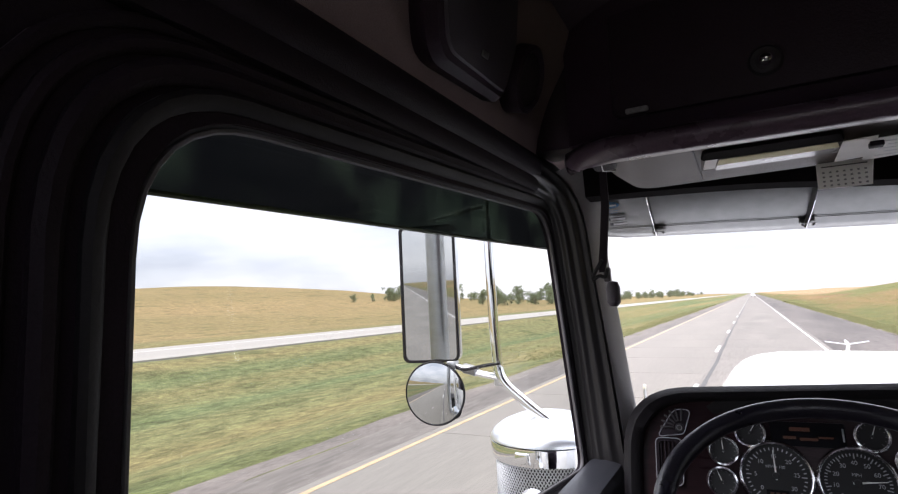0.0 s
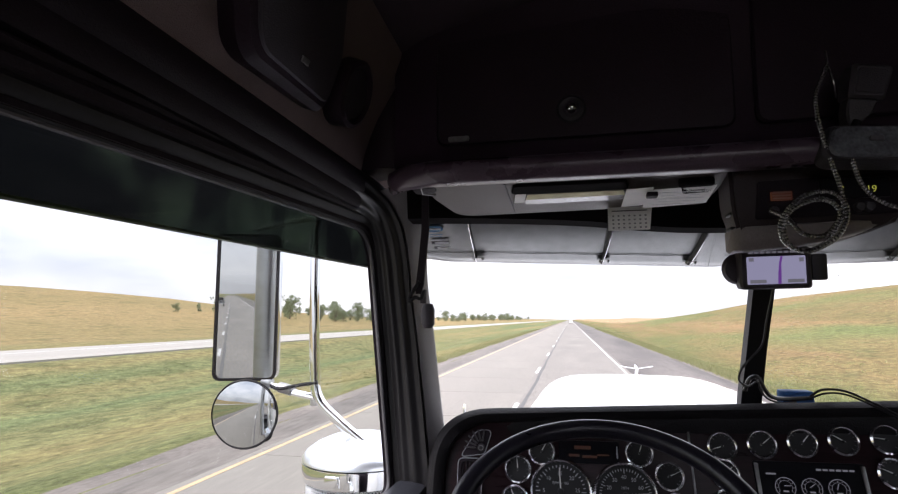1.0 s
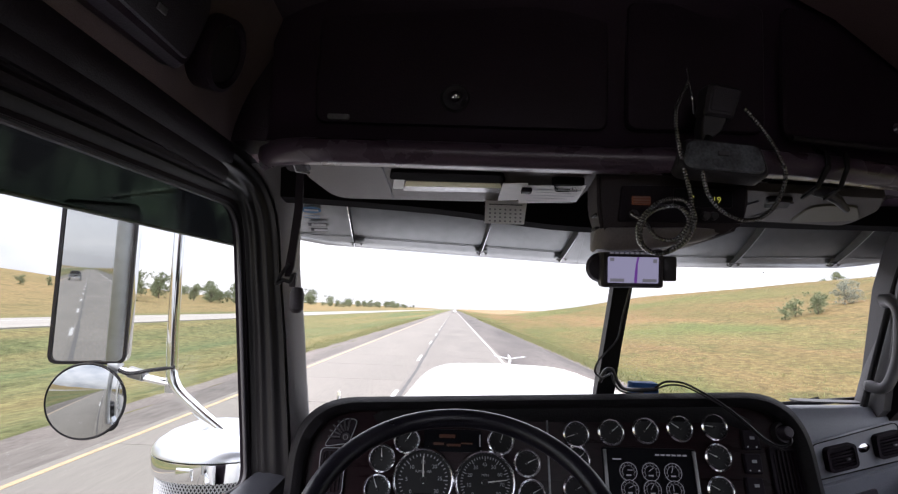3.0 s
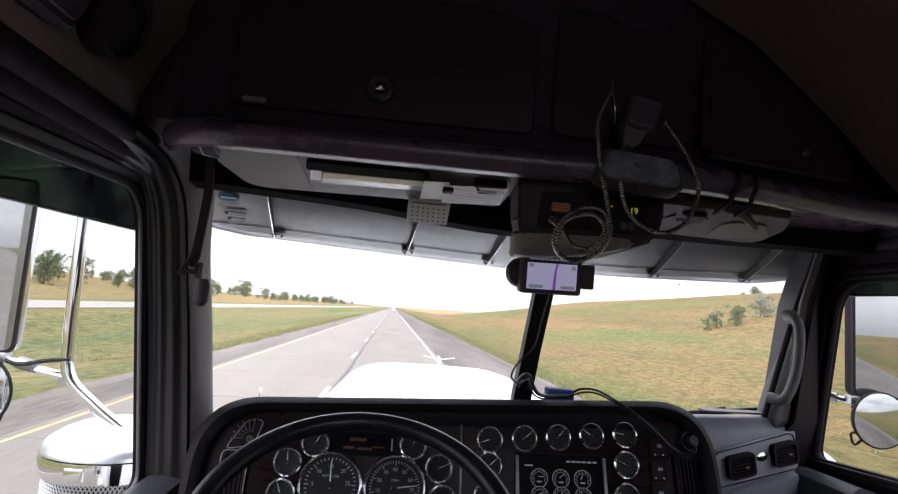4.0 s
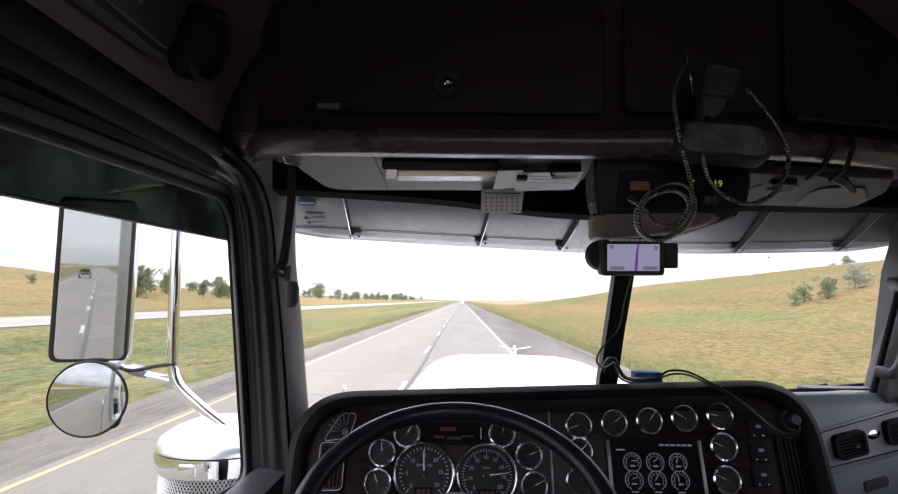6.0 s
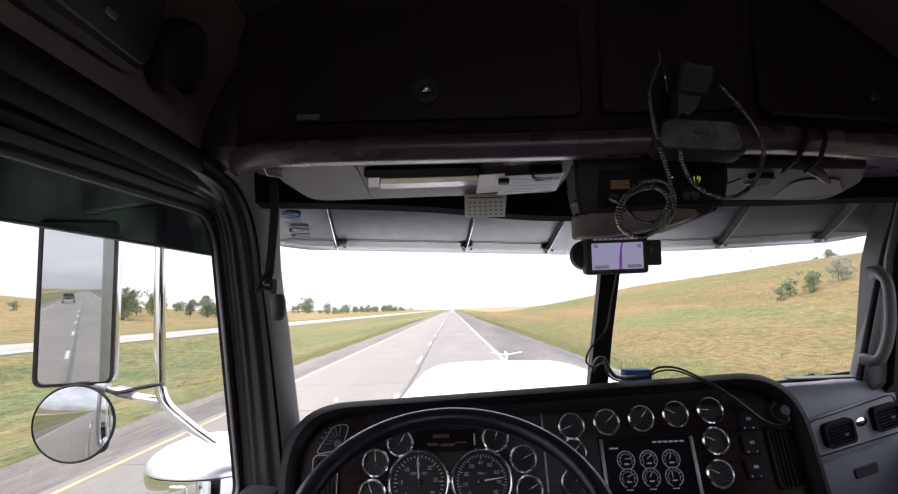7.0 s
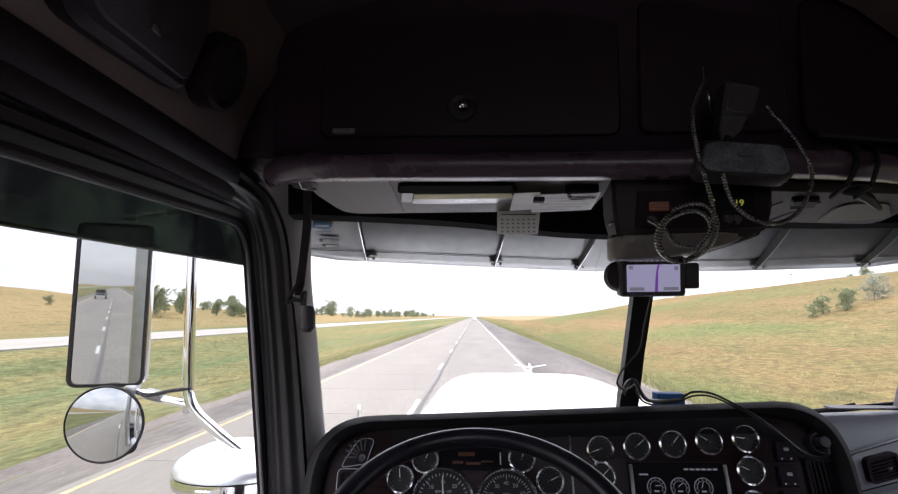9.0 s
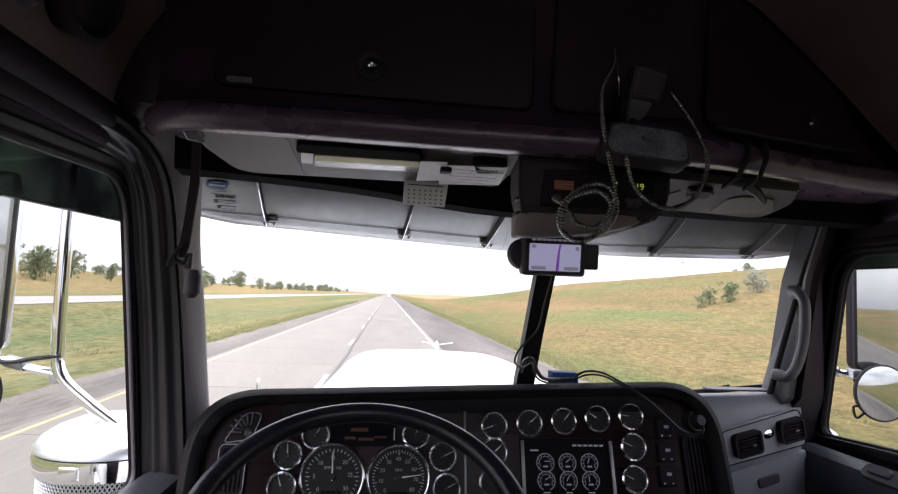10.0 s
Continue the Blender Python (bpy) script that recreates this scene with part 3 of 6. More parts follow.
def cab_door(name, m, loop, label, y_front):
    """A cab side with its window: panel, seals, pane, tinted strip."""
    d = empty(name, m @ Vector((0.6, 1.2, 0)), label, "door", kind="structure")
    panel = ring_plate(loop, to_rect(loop, -0.6, 1.05, y_front, 2.585), 0.022, m)
    part("door_panel", panel, M_DARKDOOR, d)
    part("window_seal", ring_tube(loop, m, 0.004, 0.007, -0.008), M_RUBBER, d)
    part("window_moulding", ring_tube(loop, m, 0.026, 0.007, 0.001, flat=1.4), M_RUBBER, d)
    part("outer_moulding", ring_tube(loop, m, 0.055, 0.009, 0.001, flat=1.3), M_DARKDOOR, d)
    b = bmesh.new()
    b.faces.new([b.verts.new(m @ Vector((p[0], p[1], -0.014))) for p in loop])
    pane = part("pane", b, M_SIDEGLASS, d)
    pane.visible_shadow = False
    return d


loop_l = rounded([(0.116, 2.06, 0.05), (1.250, 1.945, 0.03), (1.082, 2.541, 0.11), (0.125, 2.506, 0.125)], 8)
door_left = cab_door("door_1", side_l, loop_l, "dark cab door with rounded window and black seals", 1.30)
part("glass_channel", ring_tube(loop_l, side_l, -0.006, 0.0050, -0.009, flat=0.7), M_PILLAR, door_left, "grey felt window channel")
for off, rad in ((0.082, 0.006), (0.104, 0.005)):
    part("frame_ridge", ring_tube(loop_l, side_l, off, rad, 0.001, flat=1.2), M_DARKDOOR, door_left)
loop_r = rounded([(0.28, 2.125, 0.05), (1.362, 2.052, 0.03), (1.278, 2.50, 0.10), (0.30, 2.50, 0.10)], 8)
door_right = cab_door("door_2", side_r, loop_r, "dark passenger cab door with rounded window", 1.385)

# smoked strips over the side windows, outside the glass
for nm, m, y0, y1, z0a, z0b, zt in (("door_1", side_l, 0.05, 1.34, 2.444, 2.474, 2.60), ("door_2", side_r, 0.24, 1.50, 2.455, 2.475, 2.60)):
    par = door_left if nm == "door_1" else door_right
    b = bmesh.new()
    rows = []
    for i in range(13):
        t = i / 12
        y = y0 + (y1 - y0) * t
        zb = z0a + (z0b - z0a) * t
        dip = 0.0
        prof = [(-0.030, zt), (-0.032, zt - 0.02), (-0.036, (zt + zb) / 2), (-0.040, zb - dip), (-0.043, zb - dip), (-0.039, (zt + zb) / 2), (-0.035, zt - 0.018), (-0.033, zt + 0.004)]
        rows.append([m @ Vector((y, z, x)) for x, z in prof])
    grid_faces(b, rows, closed=True)
    part("smoked_strip", b, M_TINT, par, "smoked green window visor strip")
    edge = tube([m @ Vector((y0 + (y1 - y0) * i / 12, z0a + (z0b - z0a) * i / 12 - 0.001, -0.042)) for i in range(13)], 0.003, 6)
    part("strip_edge", edge, M_STRIPEDGE, par)

# inner sills and armrests
b = box((LX + 0.045, 0.70, 1.925), (0.09, 1.36, 0.10), 0.025)
part("door_sill", b, M_SILL, door_left)
b = box((RX - 0.045, 0.75, 1.970), (0.09, 1.25, 0.13), 0.03)
part("door_sill", b, M_SILL, door_right)
PLATE = axes((0.722, 1.06, 2.030), (0, -1, 0), (0.7, 0, 0.7))
arm = part("switch_plate", slab(rounded([(-0.080, -0.018, 0.017), (0.090, -0.020, 0.018), (0.090, 0.020, 0.018), (-0.080, 0.016, 0.016)]), 0.010, PLATE @ Matrix.Translation((0, 0, 0.010)), 0.003), M_PILLARRT, door_right, "dark grey door switch plate")
for yy, ln in ((-0.034, 0.026), (0.026, 0.017)):
    part("switch", slab(rounded([(yy - ln, -0.009, 0.006), (yy + ln, -0.009, 0.006), (yy + ln, 0.009, 0.006), (yy - ln, 0.009, 0.006)]), 0.008, PLATE @ Matrix.Translation((0, 0, 0.018)), 0.003), M_BLACK, arm)

# floor, rear wall, roof, firewall, outer skins
tagged(part("floor", box((0, 0.5, 1.12), (1.75, 2.1, 0.06), 0), M_CABIN), "grey cab floor", "floor", kind="structure")
# opening added behind the view to throw daylight on console and dash
rear_loop = rounded([(-0.42, 2.42, 0.06), (0.42, 2.42, 0.06), (0.42, 2.84, 0.06), (-0.42, 2.84, 0.06)], 6)
rear_m = axes((0, -0.59, 0), (1, 0, 0), (0, 0, 1))
tagged(part("wall_rear", ring_plate(rear_loop, to_rect(rear_loop, -0.87, 1.1, 0.87, 3.0), 0.05, rear_m), M_CABIN), "light grey unseen cab rear wall with an opening added for fill light", "wall", kind="structure")
tagged(part("wall_front", box((0, 1.43, 1.55), (1.66, 0.05, 0.95), 0), M_BLACK), "black firewall below the windscreen", "wall", kind="structure")
rows = []
for i in range(15):
    x = -0.72 + 1.44 * i / 14
    z = 3.0 - 0.10 * (abs(x) / 0.72) ** 3
    rows.append([(x, -0.65, z), (x, 1.2, z - 0.06), (x, 1.2, z), (x, -0.65, z + 0.06)])
b = bmesh.new()
grid_faces(b, rows, closed=True)
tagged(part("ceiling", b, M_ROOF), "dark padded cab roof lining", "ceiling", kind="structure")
for nm, sx, top, xo in (("wall_left", -1, -0.655, LX), ("wall_right", 1, 0.655, RX)):
    b = bmesh.new()
    rows = []
    for i in range(9):
        y = -0.62 + (1.82 if sx < 0 else 2.03) * i / 8
        curve = []
        for k in range(9):
            u = k / 8
            curve.append((xo - sx * 0.012 + (top - xo + sx * 0.012) * smooth_step(-0.05, 1.05, u), y, 2.637 + 0.293 * u))
        rows.append(curve + [(top + sx * 0.07, y, 2.95), (xo + sx * 0.05, y, 2.93), (xo + sx * 0.06, y, 2.637)])
    grid_faces(b, rows, closed=True)
    tagged(part(nm, b, M_FABRIC, smooth=70), "brown fabric-lined cab side above the door", "wall", kind="structure")
    b = bmesh.new()
    rows = []
    for i in range(9):
        y = -0.62 + (1.57 if sx < 0 else 2.03) * i / 8
        rows.append([(xo - sx * u, y, z) for u, z in ((0.014, 2.565), (0.020, 2.575), (0.018, 2.592), (0.026, 2.60), (0.028, 2.625), (0.020, 2.638), (0.004, 2.640), (-0.05, 2.640), (-0.05, 2.565))])
    grid_faces(b, rows, closed=True)
    tagged(part("trim", b, M_DARKDOOR, smooth=50), "dark ribbed header trim above the door", "trim", kind="structure")

# windscreen pillars
def pillar(name, sections, material, label):
    b = bmesh.new()
    grid_faces(b, sections, closed=True)
    bmesh.ops.bevel(b, geom=[e for e in b.edges if len(e.link_faces) == 2 and e.calc_face_angle(0) > 0.4], offset=0.008, segments=2, affect="EDGES")
    return tagged(part(name, b, material), label, "pillar", kind="structure")


# driver's side: ribbed door weatherstrip arching from the pillar foot into the header, and the moulded trim beside it
ARCH_IN = [(-0.779, 1.266, 1.90), (-0.779, 1.218, 2.10), (-0.779, 1.165, 2.285), (-0.779, 1.125, 2.40), (-0.779, 1.104, 2.465), (-0.779, 1.082, 2.515), (-0.779, 1.045, 2.545), (-0.779, 0.99, 2.552), (-0.779, 0.93, 2.553), (-0.779, 0.85, 2.553)]
ARCH_OUT = [(-0.684, 1.235, 1.92), (-0.697, 1.20, 2.129), (-0.707, 1.165, 2.298), (-0.713, 1.135, 2.406), (-0.713, 1.11, 2.475), (-0.714, 1.075, 2.536), (-0.727, 1.045, 2.582), (-0.741, 1.01, 2.607), (-0.756, 0.96, 2.622), (-0.770, 0.86, 2.628)]
TRIM_IN = [(-0.655, 1.31, 1.91), (-0.671, 1.255, 2.120), (-0.684, 1.225, 2.296), (-0.692, 1.195, 2.410), (-0.689, 1.165, 2.482), (-0.677, 1.120, 2.545), (-0.662, 1.075, 2.590), (-0.655, 1.035, 2.625), (-0.676, 0.985, 2.645), (-0.715, 0.93, 2.650)]
arch_in, arch_out, trim_in = spline(ARCH_IN, 4), spline(ARCH_OUT, 4), spline(TRIM_IN, 4)
b = bmesh.new()
rows = []
for a, c in zip(arch_in, arch_out):
    out = Vector((c.y - a.y, a.x - c.x, 0)) + Vector((0.25, -0.6, -0.3)) * 0.08
    out.normalize()
    row = []
    for k in range(19):
        u = k / 18
        row.append(a.lerp(c, u) + out * (0.010 * math.sin(math.pi * u) + 0.0035 * math.cos(2 * math.pi * 3 * u)))
    rows.append(row + [c + Vector((-0.005, 0.05, 0.02)), a + Vector((-0.015, 0.06, 0.02))])
grid_faces(b, rows, closed=True)
tagged(part("pillar_left", b, M_PILLARBLK, smooth=60), "ribbed black door weatherstrip arching along the windscreen pillar", "pillar", kind="structure")
b = bmesh.new()
rows = []
for a, c in list(zip(arch_out, trim_in))[:30]:
    row = [a + Vector((-0.006, 0.022, 0.0))]
    for k in range(7):
        u = k / 6
        row.append(a.lerp(c, u) + Vector((0.004, 0.006 - 0.010 * math.sin(math.pi * u), 0)))
    rows.append(row + [c + Vector((0.004, 0.016, 0.002)), c + Vector((-0.02, 0.06, 0.004)), a + Vector((-0.02, 0.07, 0.004))])
grid_faces(b, rows, closed=True)
tagged(part("pillar_trim_left", b, M_PILLARLT, smooth=50), "brown-grey moulded windscreen pillar trim", "pillar", kind="structure")
b = bmesh.new()
grid_faces(b, [[(-0.785, 0.965, z), (-0.73, 0.955, z), (-0.685, 0.965, z), (-0.668, 0.99, z), (-0.668, 1.04, z), (-0.785, 1.06, z)] for z in (2.645, 2.66, 2.72, 2.85, 2.96)], closed=True)
tagged(part("wall_corner", b, M_CABDOOR, smooth=60), "black padded corner lining above the windscreen pillar", "wall", kind="structure")
right_trim, right_black = [], []
for z, xo, xi, dy in ((1.70, 0.655, 0.632, 0.12), (2.08, 0.668, 0.640, 0.06), (2.15, 0.686, 0.655, 0.0), (2.44, 0.728, 0.738, -0.01), (2.66, 0.772, 0.784, -0.05)):
    right_trim.append([(xo, 1.302 + dy, z), (xo - 0.022, 1.296 + dy, z), (xi, 1.352 + dy, z), (xi + 0.02, 1.41 + dy, z), (xo, 1.41 + dy, z)])
    right_black.append([(0.825, 1.44 + dy * 0.4, z), (0.80, 1.345 + dy * 0.4, z), (xo + 0.008, 1.290 + dy, z), (xo + 0.0025, 1.318 + dy, z), (xo + 0.02, 1.42 + dy, z)])
pillar("pillar_right", right_black, M_DARKDOOR, "black windscreen pillar beside the passenger door")
pillar("pillar_trim_right", right_trim, M_PILLARRT, "grey plastic passenger pillar trim")


# windscreen: two panes with a centre bar, black header seal
def ws(x, z):
    """Depth of the glass at x, z: a shallow vee, raked."""
    t = (x + 0.66) / 1.34
    base = 1.20 + 0.12 * t + 0.07 * (1 - abs(2 * t - 1))
    return base - (z - 2.15) * 0.33


windscreen = empty("window_1", (0, 1.3, 2.1), "two-piece raked windscreen with black centre bar", "windscreen", kind="structure")
for x0, x1 in ((-0.685, 0.012), (0.03, 0.70)):
    b = bmesh.new()
    xa = [x0 + (x1 - x0) * i / 6 for i in range(7)]
    grid_faces(b, [[(x, ws(x, z) + 0.012, z) for x in xa] for z in (2.02, 2.2, 2.4, 2.60)])
    pane = part("pane", b, M_GLASS, windscreen, smooth=180)
    pane.visible_shadow = False
b = bmesh.new()
grid_faces(b, [[(c - w, ws(c, z) - 0.02, z), (c + w, ws(c, z) - 0.02, z), (c + w * 0.8, ws(c, z) + 0.03, z), (c - w * 0.8, ws(c, z) + 0.03, z)]
               for z, c, w in ((2.02, 0.020, 0.021), (2.17, 0.023, 0.021), (2.28, 0.030, 0.020), (2.40, 0.039, 0.021), (2.60, 0.050, 0.024))], closed=True)
part("centre_bar", b, M_RUBBER, windscreen, "black rubber-covered centre bar")
part("edge_seal", tube(spline([(0.646, 1.338, 2.13), (0.648, 1.338, 2.15), (0.728, 1.328, 2.44), (0.752, 1.310, 2.535), (0.774, 1.289, 2.66)], 6), 0.0075, 8), M_RUBBER, windscreen)
for x, z, r in ((0.361, 2.457, 0.0017), (0.299, 2.430, 0.0013), (0.283, 2.420, 0.0010), (0.189, 2.439, 0.0011), (0.42, 2.40, 0.0009)):
    part("insect_spot", lathe([(0, 0.0005), (r, 0.0003), (r * 1.2, 0), (0, -0.0005)], axes((x, ws(x, z) + 0.0095, z), (1, 0, 0), (0, 0.33, 1)), 7), M_RUBBER, windscreen)
b = bmesh.new()
rows = []
for i in range(25):
    x = -0.69 + 1.47 * i / 24
    sag = 0.0015 * math.sin(i * 1.3)
    zt = 2.556 - 0.022 * smooth_step(-0.5, -0.05, x) + 0.026 * smooth_step(0.05, 0.22, x) + sag * 0.5
    yy = ws(x, 2.57)
    rows.append([(x, yy - 0.02, zt), (x, yy + 0.02, zt - 0.005), (x, yy + 0.03, 2.75), (x, yy - 0.05, 2.75)])
grid_faces(b, rows, closed=True)
part("header_seal", b, M_SEALBLK, windscreen, "uneven black rubber header seal")


# ---- overhead console ----
console = empty("overhead_console", (0, 0.95, 2.56), "dark padded overhead console with cabinet doors", "console")
prof = [(1.13, 2.72), (1.12, 2.60), (1.02, 2.606), (0.93, 2.606), (0.875, 2.598), (0.838, 2.572), (0.812, 2.574), (0.800, 2.590), (0.806, 2.606), (0.835, 2.617),
        (0.885, 2.624), (0.915, 2.640), (0.925, 2.665), (0.92, 2.80), (0.90, 2.965), (1.13, 2.965)]
lip_rows, face_rows = [], []
for i in range(31):
    x = -0.690 + 1.455 * i / 30
    e = smooth_step(-0.695, -0.615, x)
    bow = -0.018 * smooth_step(-0.25, 0.3, x) + 0.10 * smooth_step(0.1, 0.6, x) + 0.03 * smooth_step(0.55, 0.76, x)
    row = [(x, y + bow + (1 - e) * (0.10 if y < 0.9 else 0.02), z + (1 - e) * 0.012 * (1 if z < 2.63 else 0)) for y, z in prof]
    lip_rows.append(row[:12])
    face_rows.append([row[0], row[11]] + row[12:])
b = bmesh.new()
grid_faces(b, lip_rows, closed=True)
part("console_lip", b, M_CONSOLE, console, "glossy padded lip, its sheen put into the colour", smooth=60)
b = bmesh.new()
grid_faces(b, face_rows, closed=True)
part("console_face", b, M_CONFACE, console, smooth=60)


def con_y(x):
    return 0.918 - 0.018 * smooth_step(-0.25, 0.3, x) + 0.10 * smooth_step(0.1, 0.6, x)


for x0, x1 in ((-0.60, -0.08), (-0.05, 0.19), (0.22, 0.56)):
    xm = (x0 + x1) / 2
    sl = (con_y(x1) - con_y(x0)) / (x1 - x0)
    mm = axes((xm, con_y(xm) - (0.018 if x0 > 0.2 else 0.004), 2.665), (1, sl, 0), (0, -0.02, 1))
    w = (x1 - x0) / 2
    d = part("cabinet_door", slab(rounded([(-w, 0.005, 0.02), (w, 0.005, 0.02), (w, 0.24, 0.02), (-w, 0.24, 0.02)]), 0.012, mm, 0.004), M_CABDOOR, console)
    if x0 < -0.5:
        kx = -0.351 - xm
        latch = part("latch", lathe([(0.0, 0.018), (0.005, 0.0168), (0.009, 0.0135), (0.012, 0.009), (0.014, 0.003), (0.015, -0.004), (0.0, -0.004)], mm @ Matrix.Translation((kx, 0.055, 0.004)), 24), M_CHROME, d, "round chrome latch")
        part("latch_rim", lathe([(0.014, 0.0), (0.022, 0.004), (0.026, 0.0), (0.014, -0.002)], mm @ Matrix.Translation((kx, 0.055, 0.001)), 28), M_TRIM, d)
        part("slot_handle", slab(rounded([(-0.557 - xm - 0.02, 0.010, 0.004), (-0.557 - xm + 0.02, 0.010, 0.004), (-0.557 - xm + 0.02, 0.020, 0.004), (-0.557 - xm - 0.02, 0.020, 0.004)]), 0.004, mm @ Matrix.Translation((0, 0, 0.004)), 0.001), M_STEELDK, d)
    if x0 > 0.2:
        part("latch", lathe([(0.0, 0.010), (0.007, 0.009), (0.010, 0.005), (0.010, -0.004), (0.0, -0.004)], mm @ Matrix.Translation((0.455 - xm, 0.04, 0.004)), 20), M_CHROME, d, "small chrome latch")
        part("shelf_lip", tube([mm @ Vector((-w + 2 * w * i / 8, -0.004 + 0.002 * i / 8, 0.012)) for i in range(9)], 0.006, 8), M_TRIM, d)

# fabric lining that sweeps from the roof down over the passenger end of the console
b = bmesh.new()
rows = []
for x, z, xo, yo, zo in ((0.15, 2.945, 0.40, 0.50, 2.945), (0.225, 2.915, 0.48, 0.52, 2.935), (0.32, 2.886, 0.56, 0.56, 2.915), (0.434, 2.828, 0.63, 0.62, 2.880),
                         (0.533, 2.765, 0.69, 0.68, 2.820), (0.603, 2.702, 0.735, 0.74, 2.750), (0.665, 2.645, 0.775, 0.80, 2.660)):
    p, q = Vector((x, con_y(x) - 0.034, z)), Vector((xo, yo, zo))
    row = [p.lerp(q, k / 6) + Vector((0.012, -0.006, -0.012)) * math.sin(math.pi * k / 6) for k in range(7)]
    rows.append(row + [q + Vector((0.03, 0.03, 0.04)), p + Vector((0.03, 0.03, 0.05))])
grid_faces(b, rows, closed=True)
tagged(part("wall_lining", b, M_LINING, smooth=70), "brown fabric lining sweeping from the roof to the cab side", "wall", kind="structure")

# dome lamp on the console lip
dome = empty("dome_lamp", (0.075, 0.80, 2.60), "frosted rectangular dome lamp, unlit", "lamp")
mm = axes((0.060, 0.784, 2.594), (1, 0.05, -0.05), (0, 0.22, 1))
part("bezel", slab(rounded([(-0.074, -0.031, 0.018), (0.074, -0.031, 0.018), (0.064, 0.026, 0.018), (-0.060, 0.026, 0.018)]), 0.03, mm, 0.005), M_TRIM, dome)
part("lens", slab(rounded([(-0.066, -0.026, 0.016), (0.066, -0.026, 0.016), (0.056, 0.020, 0.016), (-0.054, 0.020, 0.016)]), 0.008, mm @ Matrix.Translation((0, 0, 0.005)), 0.003), M_LENS, dome)
part("switch", slab(rounded([(-0.012, -0.004, 0.002), (0.006, -0.004, 0.002), (0.006, 0.004, 0.002), (-0.012, 0.004, 0.002)]), 0.004, mm @ Matrix.Translation((0, 0, 0.008)), 0.001), M_PILLAR, dome)

# two-way radio in its pod under the console
radio = empty("cb_radio", (0.015, 0.9, 2.46), "black two-way radio in a pod under the console, channel display lit", "radio")
pod = [[(-0.112, 0.86, 2.59), (0.138, 0.86, 2.59), (0.150, 1.10, 2.60), (-0.104, 0.965, 2.60)],
       [(-0.112, 0.855, 2.52), (0.134, 0.855, 2.53), (0.150, 1.10, 2.53), (-0.104, 0.960, 2.53)],
       [(-0.104, 0.862, 2.484), (0.122, 0.862, 2.494), (0.14, 1.08, 2.50), (-0.094, 0.955, 2.49)],
       [(-0.100, 0.875, 2.455), (0.085, 0.885, 2.478), (0.10, 1.06, 2.48), (-0.088, 0.95, 2.46)]]
b = bmesh.new()
grid_faces(b, pod, closed=True)
bmesh.ops.bevel(b, geom=b.edges[:], offset=0.006, segments=2, affect="EDGES")
part("pod", b, M_POD, radio)
b = bmesh.new()
rows = []
for i in range(13):
    u = i / 12
    x = -0.108 + 0.200 * u
    zt, zb = 2.488 + 0.006 * u, 2.452 + 0.030 * u * u
    yf = 0.858 + 0.010 * smooth_step(0.8, 1.0, u) + 0.012 * (1 - smooth_step(0.0, 0.08, u))
    rows.append([(x, yf + 0.010, zt + 0.004), (x, yf, zt), (x, yf + 0.001, (zt + zb) / 2), (x, yf + 0.008, zb + 0.003), (x, yf + 0.030, zb), (x, yf + 0.05, zb + 0.006), (x, yf + 0.05, zt)])
grid_faces(b, rows, closed=True)
part("ledge", b, M_LEDGE, radio, "taupe ledge under the radio face, dash bounce put into its colour", smooth=60)
mm = axes((0.015, 0.853, 2.53), (1, 0, 0.01), (0, -0.02, 1))
face = part("faceplate", slab(rounded([(-0.095, -0.030, 0.006), (0.110, -0.028, 0.006), (0.116, 0.034, 0.006), (-0.088, 0.030, 0.006)]), 0.012, mm, 0.002), M_DARKDOOR, radio)
part("display_window", slab(rounded([(-0.004, -0.004, 0.003), (0.09, -0.004, 0.003), (0.09, 0.026, 0.003), (-0.004, 0.026, 0.003)]), 0.003, mm @ Matrix.Translation((0, 0, 0.003)), 0.001), M_SCREENBLK, face)
part("channel_number", letters("19", 0.0145, mm @ Matrix.Translation((0.064, 0.008, 0.004))), M_DIGIT, face, "lit yellow channel number 19")
part("indicator", lathe([(0, 0.001), (0.0014, 0.0008), (0.0015, 0), (0, -0.001)], mm @ Matrix.Translation((0.026, 0.013, 0.004)), 12), M_DIGIT, face)
part("meter_window", slab(rounded([(-0.072, -0.002, 0.002), (-0.042, -0.002, 0.002), (-0.042, 0.012, 0.002), (-0.072, 0.012, 0.002)]), 0.003, mm @ Matrix.Translation((0, 0, 0.0025)), 0.001), M_METER, face, "amber-lit meter window")
for k in range(3):
    part("meter_bar", box((-0.057, 0.001 + k * 0.0045, 0.0032), (0.026, 0.0020, 0.0008), 0, mm), M_INK, face)
for kx in (0.045, 0.058, -0.07):
    part("knob", lathe([(0, 0.010), (0.006, 0.009), (0.0075, 0.0), (0, 0)], mm @ Matrix.Translation((kx, -0.018, 0.002)), 18), M_TRIM, face)
for zz in (2.513, 2.490):
    part("vent_slot", box((-0.108, 0.885, zz), (0.008, 0.03, 0.005), 0.002), M_RUBBER, radio)


